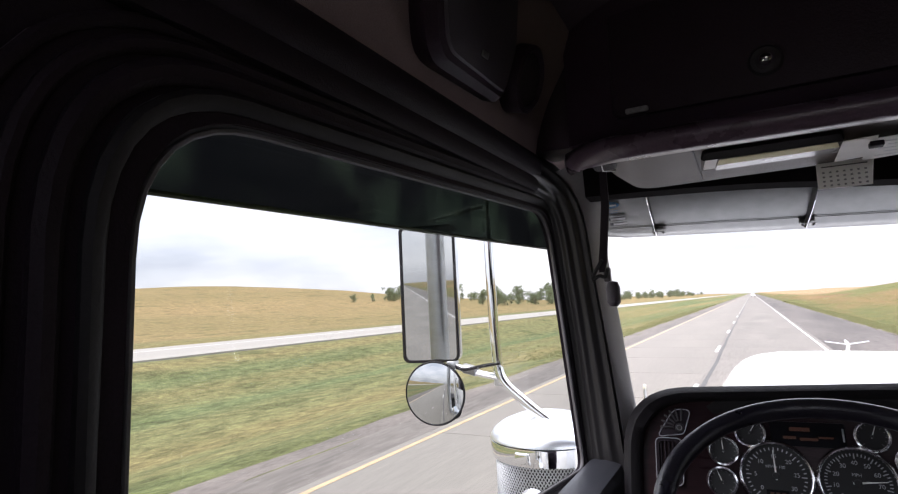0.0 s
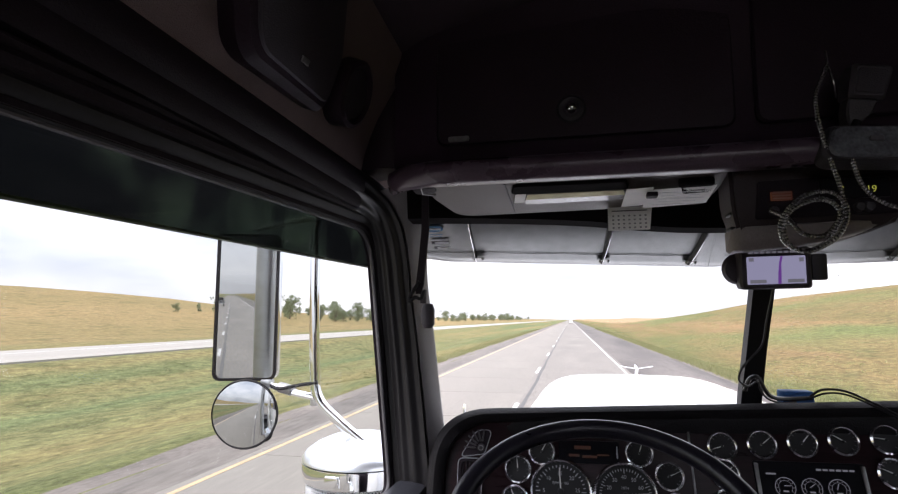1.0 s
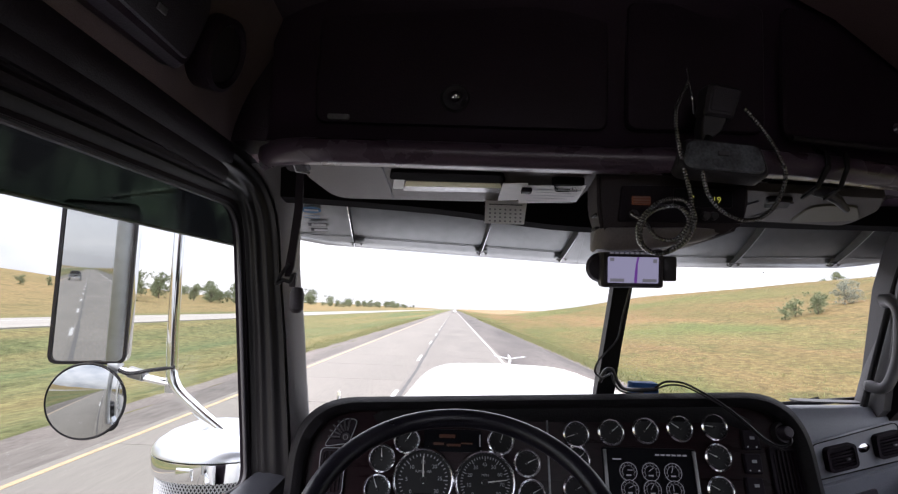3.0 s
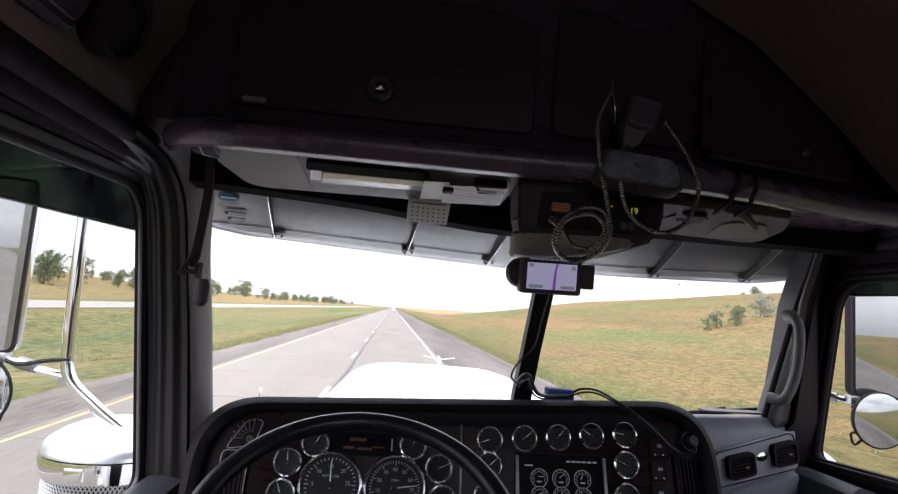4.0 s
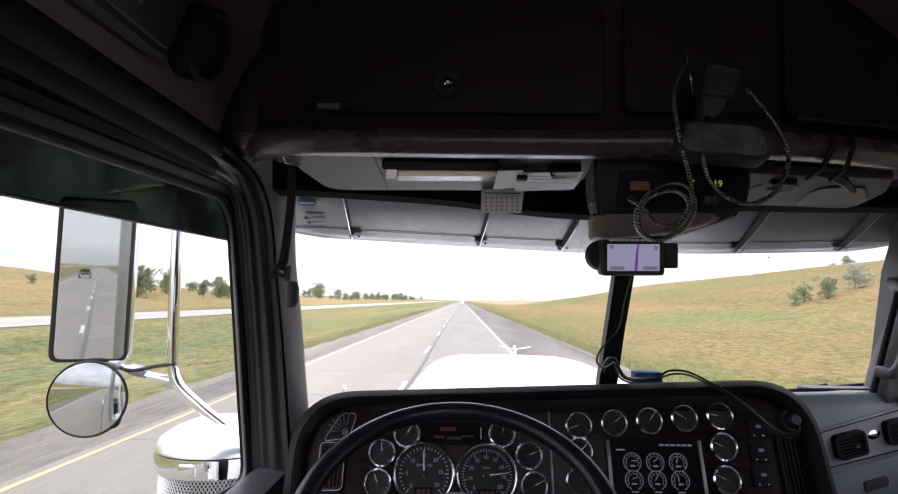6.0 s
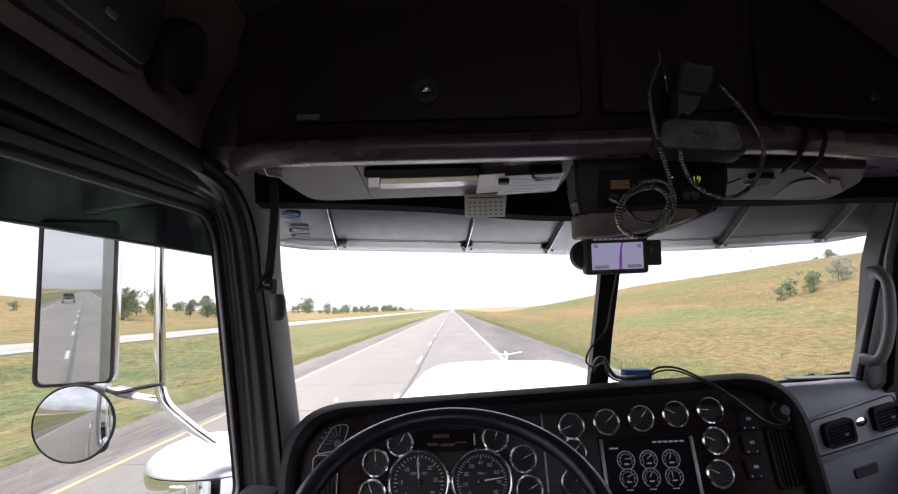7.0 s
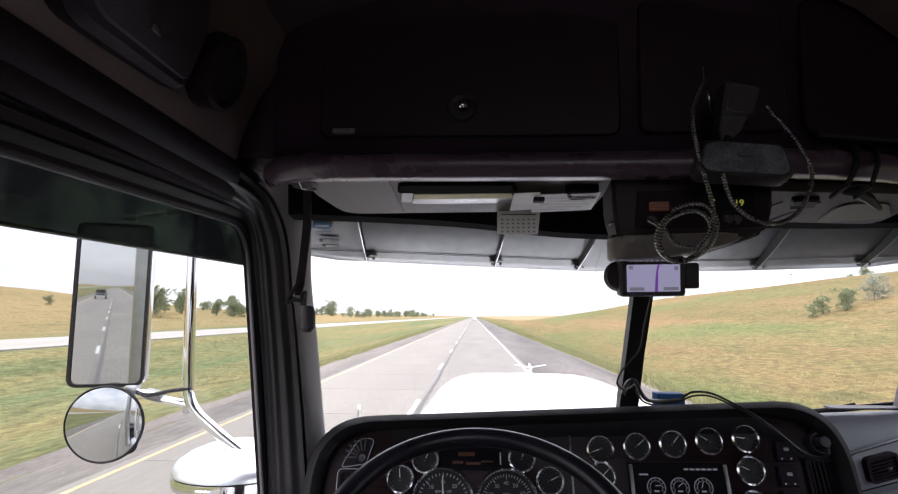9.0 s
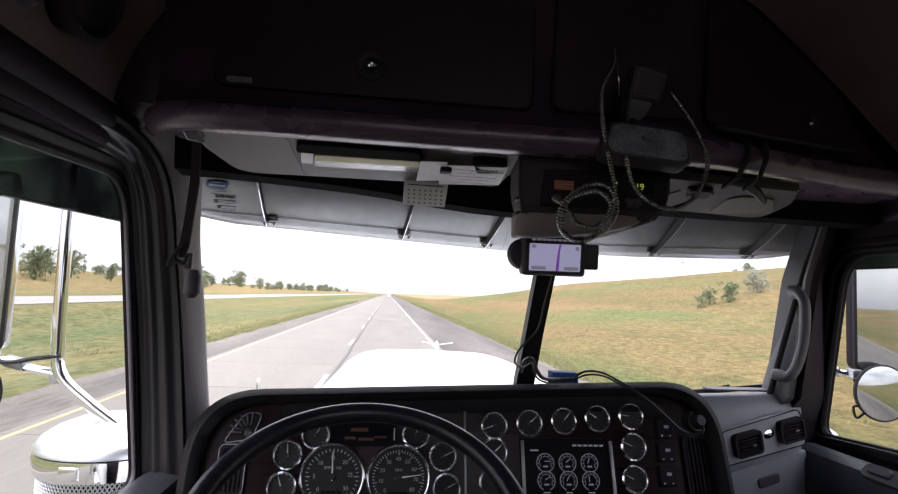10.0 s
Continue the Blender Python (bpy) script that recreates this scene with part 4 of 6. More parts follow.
def coil_cord(path, r=0.0036, pitch=0.0046):
    """A tightly wound cord: a bar with a rib for every turn."""
    pts = [p + Vector((0, -0.010, 0)) for p in spline(path, 14)]
    out, rad, carry = [], [], 0.0
    step = pitch / 4
    for a, c in zip(pts, pts[1:]):
        ln = (c - a).length
        while carry < ln:
            k = len(out) % 4
            out.append(a.lerp(c, carry / ln))
            rad.append(r * (1.0, 0.92, 0.66, 0.92)[k])
            carry += step
        carry -= ln
    return tube(out, rad, 8)


mic = empty("radio_microphone", (0.055, 0.80, 2.68), "black hand microphone clipped to the console, coiled cord hanging", "microphone")
mm = axes((0.075, 0.812, 2.690), (1, 0.05, -0.12), (0.05, -0.12, 1))
part("mic_body", slab(rounded([(-0.027, -0.024, 0.006), (0.022, -0.024, 0.006), (0.030, 0.026, 0.008), (-0.026, 0.028, 0.008)]), 0.036, mm, 0.006), M_MIC, mic)
part("mic_grille", slab(rounded([(-0.020, -0.016, 0.005), (0.017, -0.016, 0.005), (0.022, 0.018, 0.006), (-0.019, 0.020, 0.006)]), 0.003, mm @ Matrix.Translation((0, 0, 0.0015)), 0.001), M_BLACK, mic, "dark pressed microphone grille")
part("mic_neck", slab([(-0.026, -0.024), (0.012, -0.024), (0.008, -0.044), (-0.010, -0.064), (-0.022, -0.066), (-0.027, -0.044)], 0.026, mm @ Matrix.Translation((0, 0, -0.003)), 0.003), M_MIC, mic)
part("strain_relief", tube([(0.046, 0.80, 2.628), (0.030, 0.80, 2.598)], [0.006, 0.004], 10), M_RUBBER, mic)
part("coiled_cord", coil_cord([(0.028, 0.80, 2.598), (0.026, 0.79, 2.567), (0.034, 0.785, 2.527), (0.06, 0.785, 2.502), (0.096, 0.785, 2.495), (0.129, 0.785, 2.516),
                               (0.147, 0.785, 2.563), (0.138, 0.79, 2.602), (0.120, 0.795, 2.637), (0.096, 0.80, 2.672)]), M_CORD, mic)
part("mic_clip", box((0.128, 0.788, 2.519), (0.012, 0.006, 0.006), 0.001), M_PILLAR, mic)
cord = part("coiled_cable", coil_cord([(0.014, 0.81, 2.715), (0.0, 0.805, 2.687), (-0.009, 0.80, 2.664), (-0.01, 0.795, 2.628), (-0.002, 0.79, 2.574), (0.006, 0.785, 2.526),
                                       (0.008, 0.79, 2.491), (-0.01, 0.795, 2.456), (-0.04, 0.80, 2.442), (-0.065, 0.80, 2.458), (-0.066, 0.795, 2.489), (-0.04, 0.79, 2.518),
                                       (-0.005, 0.785, 2.521), (0.012, 0.785, 2.496), (-0.001, 0.785, 2.461), (-0.035, 0.79, 2.441), (-0.061, 0.79, 2.45), (-0.068, 0.785, 2.476),
                                       (-0.053, 0.785, 2.502), (-0.018, 0.78, 2.511), (0.001, 0.78, 2.491), (-0.018, 0.78, 2.462), (-0.044, 0.785, 2.464), (-0.057, 0.80, 2.489), (-0.063, 0.845, 2.509)]), M_CORD)
tagged(cord, "black coiled cable wound in loops under the console", "cable")
strand = part("hanging_cable", tube(spline([(0.018, 0.81, 2.742), (0.017, 0.805, 2.72), (0.020, 0.80, 2.69), (0.026, 0.81, 2.668)], 6), 0.0018, 6), M_CORD)
tagged(strand, "thin cable beside the microphone", "cable")

# satnav on its mount in front of the centre bar
nav = empty("satnav", (-0.013, 1.0, 2.40), "black satnav showing a purple route on a pale map", "satnav")
mm = axes((-0.013, 0.985, 2.4345), (1, 0.04, 0.02), (0, -0.10, 1))
part("body", slab(rounded([(-0.058, -0.036, 0.008), (0.058, -0.036, 0.008), (0.058, 0.036, 0.008), (-0.058, 0.036, 0.008)]), 0.024, mm, 0.004), M_BLACK, nav)
scr = part("screen", slab(rounded([(-0.047, -0.027, 0.002), (0.047, -0.027, 0.002), (0.047, 0.021, 0.002), (-0.047, 0.021, 0.002)]), 0.003, mm @ Matrix.Translation((0, 0, 0.0015)), 0.0005), M_SCREEN, nav, "lit map screen")
b = bmesh.new()
grid_faces(b, [[(x0 + (0.0018 if z > 0 else 0.0026) * sgn, z, 0.0022) for sgn in (-1, 1)] for z, x0 in ((-0.027, 0.004), (-0.008, 0.005), (0.008, 0.006), (0.021, 0.009))])
bmesh.ops.transform(b, matrix=mm, verts=b.verts)
part("route_line", b, M_ROUTE, scr)
for x0, z0, w, h in ((-0.030, -0.022, 0.026, 0.006), (0.030, -0.022, 0.026, 0.006), (-0.040, 0.016, 0.008, 0.006), (0.040, 0.014, 0.007, 0.007)):
    part("screen_button", box((x0, z0, 0.0022), (w, h, 0.0006), 0, mm), M_SCREENTXT, scr)
for k in range(9):
    part("text_bar", box((-0.040 + k * 0.0095, 0.028, 0.0006), (0.0065, 0.0035, 0.0008), 0, mm), M_SCREENTXT, nav)
part("side_dock", box((0.071, 0.0, -0.014), (0.026, 0.046, 0.022), 0.004, mm), M_TRIM, nav)
part("suction_dial", lathe([(0, 0.012), (0.024, 0.010), (0.028, 0.0), (0.024, -0.012), (0, -0.014)], mm @ Matrix.Translation((-0.052, 0.0, -0.03)), 28), M_BLACK, nav)
part("mount_arm", tube([mm @ Vector(p) for p in ((0.01, 0.02, -0.03), (0.012, 0.035, -0.06), (0.016, 0.03, -0.12), (0.03, 0.0, -0.24))], 0.010, 10), M_BLACK, nav)
part("mount_foot", box((0.0, 0.040, -0.02), (0.055, 0.012, 0.03), 0.004, mm), M_BLACK, nav)

# ---- driver's sun visor with pocket and papers ----
visor = empty("sun_visor", (-0.34, 0.9, 2.55), "taupe vinyl sun visor folded against the console, with a paper pocket", "sun visor")
mv = axes((-0.345, 0.84, 2.582), (1, 0, 0), (0, -1, 0.1))
out = rounded([(-0.262, -0.025, 0.012), (-0.267, -0.096, 0.032), (-0.242, -0.221, 0.048), (0.238, -0.199, 0.019), (0.246, -0.025, 0.012)], 5)
part("panel", slab(out, 0.016, mv, 0.005), M_VISOR, visor)
part("seam", tube([mv @ Vector((-0.123, -0.026, 0.001)), mv @ Vector((-0.122, -0.206, 0.001))], 0.0018, 6), M_BLACK, visor)
part("pocket_flap", slab(rounded([(-0.115, -0.066, 0.006), (0.086, -0.066, 0.006), (0.079, -0.027, 0.010), (-0.108, -0.027, 0.010)]), 0.006, mv @ Matrix.Translation((0, 0, 0.008)), 0.002), M_SEALBLK, visor)
part("pocket", slab(rounded([(-0.121, -0.177, 0.010), (0.102, -0.163, 0.010), (0.085, -0.054, 0.006), (-0.112, -0.054, 0.006)]), 0.004, mv @ Matrix.Translation((0, 0, 0.004)), 0.001), M_VISOR, visor, "taupe document pocket with a clear window")
part("pocket_window", slab([(-0.095, -0.136), (0.086, -0.128), (0.083, -0.102), (-0.092, -0.108)], 0.0012, mv @ Matrix.Translation((0, 0, 0.0055))), M_POCKET, visor, "clouded pocket window")
part("paper_strip", slab([(-0.092, -0.107), (0.083, -0.101), (0.078, -0.076), (-0.087, -0.080)], 0.0012, mv @ Matrix.Translation((0, 0, 0.0058))), M_YELLOWPAPER, visor, "pale yellow paper strip")
part("printed_tag", slab([(-0.115, -0.122), (-0.096, -0.122), (-0.089, -0.072), (-0.108, -0.072)], 0.0012, mv @ Matrix.Translation((0, 0, 0.0062))), M_PAPER, visor)
clip = part("clip", slab(rounded([(0.174, -0.096, 0.010), (0.224, -0.090, 0.010), (0.219, -0.043, 0.013), (0.161, -0.043, 0.013)]), 0.014, mv @ Matrix.Translation((0, 0, 0.012)), 0.004), M_SEALBLK, visor, "black visor clip")
part("pivot_bracket", slab(rounded([(-0.288, -0.050, 0.012), (-0.246, -0.050, 0.012), (-0.246, -0.010, 0.012), (-0.288, -0.010, 0.012)]), 0.016, mv @ Matrix.Translation((0, 0, 0.006)), 0.004), M_DARKDOOR, visor)
part("pivot_rod", tube([mv @ Vector((-0.265, 0.006, 0.004)), mv @ Vector((-0.273, -0.049, 0.004)), mv @ Vector((-0.255, -0.066, 0.002))], 0.0024, 8), M_STEELDK, visor, "dull metal pivot rod")

mp = mv @ Matrix.Translation((0, 0, 0.012))
card = part("paper_card", slab([(0.120, -0.170), (0.226, -0.149), (0.223, -0.054), (0.115, -0.066)], 0.0012, mp), M_PAPER)
tagged(card, "white paper card tucked under the visor", "paper")
for k in range(5):
    part("print_line", box((0.174, -0.148 + 0.017 * k, 0.0004), (0.082 - 0.02 * (k % 2), 0.0022, 0.0006), 0, mp), M_FAINT, card)
slip = part("folded_slip", slab([(0.079, -0.142), (0.127, -0.129), (0.122, -0.037), (0.080, -0.043)], 0.0015, mv @ Matrix.Translation((0, 0, 0.017))), M_PAPER)
tagged(slip, "folded white paper slip on the visor", "paper")
penclip = part("binder_clip", box((0.122, -0.060, 0.022), (0.018, 0.016, 0.008), 0.002, mv), M_DARKDOOR)
tagged(penclip, "small black binder clip on the papers", "clip")
cal = empty("calendar_card", (-0.26, 0.9, 2.5), "small white calendar card hanging from the visor", "calendar")
mc = axes((-0.246, 1.035, 2.538), (1, 0, 0.0), (0, 0.06, 1)) @ Matrix.Scale(1.17, 4)
part("sheet", slab([(-0.0345, -0.018), (0.031, -0.018), (0.036, 0.022), (-0.034, 0.022)], 0.001, mc), M_PAPER, cal)
for r in range(4):
    for q in range(7):
        part("date_bar", box((-0.026 + q * 0.0085, 0.006 - r * 0.0066, 0.0005), (0.0030, 0.0024, 0.0006), 0, mc), M_INKGREY, cal)
part("heading_bar", box((0.0, 0.0145, 0.0005), (0.056, 0.0015, 0.0006), 0, mc), M_INK, cal)

# passenger's sun visor with its strap and bracket
visor2 = empty("sun_visor", (0.34, 1.0, 2.55), "passenger sun visor, shade put into its brown vinyl, with a black strap", "sun visor")
mv2 = axes((0.33, 0.93, 2.584), (1, 0.10, 0.0), (0, -1, 0.155))
part("panel", slab(rounded([(-0.18, -0.030, 0.012), (-0.150, -0.195, 0.019), (0.179, -0.200, 0.032), (0.167, -0.099, 0.032), (0.120, -0.030, 0.012)]), 0.016, mv2, 0.005), M_VISORSHADE, visor2)
part("pocket", slab(rounded([(0.039, -0.184, 0.016), (0.167, -0.148, 0.016), (0.099, -0.073, 0.032), (0.011, -0.075, 0.032)]), 0.004, mv2 @ Matrix.Translation((0, 0, 0.004)), 0.001), M_CREAM, visor2, "pale pocket")
part("clip", slab(rounded([(-0.077, -0.089, 0.006), (-0.032, -0.088, 0.006), (-0.048, -0.049, 0.010), (-0.100, -0.051, 0.010)]), 0.012, mv2 @ Matrix.Translation((0, 0, 0.010)), 0.004), M_DARKDOOR, visor2)
for a, c in (((-0.060, -0.194), (-0.028, -0.076)), ((-0.122, -0.138), (-0.097, -0.078))):
    part("seam", tube([mv2 @ Vector((*a, 0.001)), mv2 @ Vector((*c, 0.001))], 0.0016, 6), M_BLACK, visor2)
for x0, x1 in ((0.228, 0.214), (0.257, 0.249)):
    part("strap", tube([(x0, 0.830, 2.624), (x0, 0.802, 2.606), (x0 - 0.003, 0.796, 2.585), (x1, 0.806, 2.556), (x1, 0.840, 2.548)], 0.0035, 8, flat=2.4), M_RUBBER, visor2, "black strap")
part("arm", tube([(0.236, 0.85, 2.556), (0.252, 0.842, 2.555), (0.275, 0.85, 2.545), (0.305, 0.875, 2.535)], [0.005, 0.010, 0.008, 0.005], 10), M_TRIM, visor2)

# ---- speakers in the side lining ----
spk = empty("speaker", (-0.70, 0.70, 2.70), "dark triangular speaker housing with mesh grille in the side lining", "speaker")
ml = axes((-0.727, 0.655, 2.722), (0, 1, 0.06), (0.33, 0, 1))
part("housing", slab(rounded([(-0.235, 0.05, 0.05), (-0.175, -0.056, 0.06), (0.052, -0.060, 0.022), (0.060, 0.03, 0.05), (0.00, 0.16, 0.05), (-0.17, 0.16, 0.05)], 8), 0.06, ml @ Matrix.Translation((0, 0, 0.016)), 0.012), M_CABDOOR, spk)
part("grille", slab(rounded([(-0.205, 0.05, 0.045), (-0.155, -0.036, 0.05), (0.040, -0.044, 0.018), (0.046, 0.03, 0.04), (-0.008, 0.142, 0.04), (-0.155, 0.142, 0.04)], 8), 0.01, ml @ Matrix.Translation((0, 0, 0.020)), 0.003), M_BLACK, spk)
part("badge", box((-0.058, -0.012, 0.022), (0.020, 0.009, 0.003), 0.001, ml), M_STEELDK, spk)
tw = empty("tweeter", (-0.70, 0.83, 2.70), "round dark tweeter speaker in the side lining", "speaker")
mt = axes((-0.712, 0.785, 2.728), (0, 1, 0.0), (0.33, 0, 1))
part("rim", lathe([(0.044, 0.002), (0.050, 0.008), (0.057, 0.005), (0.060, -0.03), (0.044, -0.03)], mt, 36), M_CABDOOR, tw)
part("cone", lathe([(0, 0.006), (0.02, 0.005), (0.042, 0.002), (0.046, -0.01), (0, -0.01)], mt, 30), M_BLACK, tw)

# strap and hook on the driver's pillar
strap = empty("pillar_strap", (-0.66, 1.03, 2.45), "black webbing strap hanging on the pillar", "strap")
b = bmesh.new()
rows = []
for x, y, z, w in ((-0.640, 0.985, 2.615, 0.007), (-0.648, 1.02, 2.53, 0.008), (-0.661, 1.045, 2.46, 0.008), (-0.668, 1.055, 2.42, 0.009), (-0.672, 1.06, 2.40, 0.006)):
    rows.append([(x - w, y, z), (x + w, y - 0.002, z), (x + w, y + 0.004, z), (x - w, y + 0.004, z)])
grid_faces(b, rows, closed=True)
part("webbing", b, M_DARKDOOR, strap)
part("loop", tube(spline([(-0.668, 1.05, 2.425), (-0.684, 1.05, 2.40), (-0.690, 1.05, 2.385), (-0.676, 1.05, 2.392), (-0.664, 1.05, 2.39), (-0.658, 1.05, 2.405)], 6), 0.004, 8), M_RUBBER, strap)
hook = empty("coat_hook", (-0.672, 1.06, 2.36), "black plastic hook screwed to the pillar", "hook")
part("plate", box((-0.666, 1.080, 2.395), (0.014, 0.014, 0.03), 0.003), M_BLACK, hook)
part("knob", lathe([(0, 0.026), (0.010, 0.024), (0.014, 0.012), (0.014, -0.018), (0.008, -0.026), (0, -0.027)], Matrix.Translation((-0.655, 1.075, 2.355)), 20), M_BLACK, hook)

# grab handle on the passenger's pillar
grab = empty("grab_handle", (0.69, 1.27, 2.2), "grey moulded grab handle on the passenger pillar", "handle")
part("grip", tube(spline([(0.676, 1.300, 2.408), (0.680, 1.276, 2.402), (0.684, 1.262, 2.37), (0.678, 1.260, 2.29), (0.664, 1.264, 2.232), (0.648, 1.272, 2.204), (0.636, 1.300, 2.204)], 6), 0.0118, 14, flat=1.25), M_PILLAR, grab)
part("mount", box((0.684, 1.294, 2.405), (0.024, 0.03, 0.034), 0.008), M_PILLAR, grab)
part("mount", box((0.644, 1.302, 2.204), (0.024, 0.03, 0.026), 0.008), M_PILLAR, grab)


# ---- dashboard binnacle with its instruments ----
TILT_P = radians(18)
PO = Vector((-0.13, 1.2, 2.1))
PM = axes(PO, (1, 0, 0.013), (0, math.sin(TILT_P), math.cos(TILT_P)))       # local x right, y up, z towards the driver
dash = empty("dashboard", (0.0, 1.25, 1.7), "black padded dashboard binnacle with dark wood panel and round gauges", "dashboard")
outer = rounded([(-0.545, -0.44, 0.02), (0.560, -0.44, 0.02), (0.552, 0.088, 0.13), (-0.545, 0.048, 0.14)], 12)
inner = rounded([(-0.512, -0.43, 0.02), (0.530, -0.43, 0.02), (0.522, 0.058, 0.11), (-0.512, 0.022, 0.12)], 12)
b = bmesh.new()
mid = [(p + q) / 2 for p, q in zip(outer, inner)]
rows = [[PM @ Vector((p.x, p.y, z)) for p in o] for o, z in ((inner, -0.004), (inner, 0.022), (mid, 0.032), (outer, 0.020), (outer, -0.12))]
grid_faces(b, rows, closed=True, cap=False)
part("padded_surround", b, M_PAD, dash, smooth=60)
part("panel", slab(inner, 0.02, PM, 0), M_WOOD, dash, "glossy dark burgundy wood panel")
# top pad running to the windscreen
b = bmesh.new()
rows = []
for i in range(17):
    t = i / 16
    x = -0.53 + 0.84 * t
    z0 = 2.104 + 0.030 * smooth_step(0.0, 0.07, t) - 0.03 * smooth_step(0.92, 1.0, t) + 0.033 * t
    yy = ws(x, 2.1)
    rows.append([(x, 1.20, z0 - 0.03), (x, 1.205, z0 - 0.006), (x, 1.225, z0), (x, yy + 0.02, z0 - 0.03), (x, yy + 0.03, z0 - 0.10), (x, 1.25, z0 - 0.12)])
grid_faces(b, rows, closed=True)
part("top_pad", b, M_PAD, dash, smooth=60)
for x0 in (-0.0,):
    part("panel_seam", box((x0, -0.13, 0.001), (0.004, 0.33, 0.004), 0.001, PM), M_STEELDK, dash)


def gauge(u, v, r, needle, ticks, big=None, seed=0):
    """Bezel, face, ticks and needle of one round dial."""
    m = PM @ Matrix.Translation((u, v, 0))
    w0, w1 = (0.91, 1.045) if big else (0.82, 1.08)
    wm = (w0 + w1) / 2
    bz = part("gauge", lathe([(r * w0, 0.002), (r * (w0 + 0.01), 0.007), (r * (wm - 0.02), 0.0105), (r * wm, 0.011), (r * (w1 - 0.015), 0.0075), (r * w1, 0.003), (r * w1, -0.006), (r * w0, -0.006)], m, 40), M_BEZEL, dash, "round gauge with polished bezel")
    part("face", lathe([(0, 0.0025), (r * 0.94, 0.0025), (r * 0.94, -0.003), (0, -0.003)], m, 36), M_FACE, bz)
    b2 = bmesh.new()
    for k in range(ticks):
        a = radians(225 - 270 * k / (ticks - 1))
        long_t = k % 5 == 0 if big else k % 4 == 0
        r0, r1 = (r * (0.68 if long_t else 0.75), r * 0.83)
        mm2 = m @ Matrix.Rotation(a, 4, "Z")
        box(((r0 + r1) / 2, 0, 0.0031), (r1 - r0, r * (0.03 if big else 0.045), 0.0006), 0, mm2, bm=b2)
    part("tick_scale", b2, M_TICK if big else M_TICKDIM, bz)
    a = radians(needle)
    mm2 = m @ Matrix.Rotation(a, 4, "Z")
    b2 = bmesh.new()
    w = r * 0.028 if big else r * 0.04
    L = r * 0.74
    rows2 = [[(-r * 0.12, -w, 0.0055), (-r * 0.12, w, 0.0055), (-r * 0.12, w, 0.0045), (-r * 0.12, -w, 0.0045)],
             [(L, -w * 0.4, 0.0055), (L, w * 0.4, 0.0055), (L, w * 0.4, 0.0045), (L, -w * 0.4, 0.0045)]]
    grid_faces(b2, rows2, closed=True)
    bmesh.ops.transform(b2, matrix=mm2, verts=b2.verts)
    part("needle", b2, M_NEEDLE, bz, "white needle")
    part("hub", lathe([(0, 0.008), (r * 0.09, 0.0075), (r * 0.11, 0.004), (0, 0.004)], m, 16), M_FACE, bz)
    if big:
        nums, a0, a1 = big
        for k, s in enumerate(nums):
            an = radians(a0 + (a1 - a0) * k / (len(nums) - 1))
            part("number", letters(s, r * 0.17, m @ Matrix.Translation((r * 0.56 * math.cos(an), r * 0.56 * math.sin(an), 0.0033))), M_TICK, bz)
        part("display", box((0, -r * 0.58, 0.0032), (r * 0.62, r * 0.34, 0.0008), 0.0003, m), M_SCREENBLK, bz)
        for q in range(3):
            part("display_bar", box(((q - 1) * r * 0.16, -r * 0.58, 0.0038), (r * 0.11, r * 0.2, 0.0004), 0, m), M_AMBER, bz)
    return bz


tach = gauge(-0.263, -0.110, 0.062, 92, 31, (["0", "5", "10", "15", "20", "25", "30"], 222, -38))
part("caption", letters("RPM x 100", 0.0075, PM @ Matrix.Translation((-0.263, -0.094, 0.0033))), M_TICK, tach)
speedo = gauge(-0.134, -0.112, 0.062, 7, 41, (["0", "10", "20", "30", "40", "50", "60", "70", "80"], 222, -38))
part("caption", letters("MPH", 0.0075, PM @ Matrix.Translation((-0.134, -0.098, 0.0033))), M_TICK, speedo)
for u, v, nd in ((-0.352, -0.070, 95), (-0.301, -0.032, 60), (-0.358, -0.129, 112), (-0.101, -0.029, 70), (-0.046, -0.072, 25), (-0.038, -0.131, 28),
                 (0.061, -0.011, 198), (0.136, -0.005, 38), (0.210, 0.000, 48), (0.284, 0.006, 148), (0.359, 0.011, 172), (0.357, -0.051, 155), (0.352, -0.115, 152), (0.059, -0.063, 40), (0.055, -0.120, 30)):
    gauge(u, v, 0.0268, nd, 13)

# trip computer strip above the dials
m = PM @ Matrix.Translation((-0.203, -0.030, 0))
tc = part("trip_display", slab(rounded([(-0.062, -0.024, 0.004), (0.062, -0.024, 0.004), (0.062, 0.022, 0.004), (-0.062, 0.022, 0.004)]), 0.004, m @ Matrix.Translation((0, 0, 0.003)), 0.001), M_SCREENBLK, dash, "dark trip display with faint amber bars")
for x0, z0, w, h in ((-0.012, 0.008, 0.034, 0.007), (-0.030, -0.008, 0.022, 0.005), (0.002, -0.010, 0.030, 0.005), (0.030, -0.006, 0.024, 0.003)):
    part("display_bar", box((x0, z0, 0.0036), (w, h, 0.0006), 0, m), M_AMBER, tc)
part("trim_strip", box((0.058, 0.0, 0.004), (0.003, 0.024, 0.002), 0.0008, m), M_STEEL, tc)

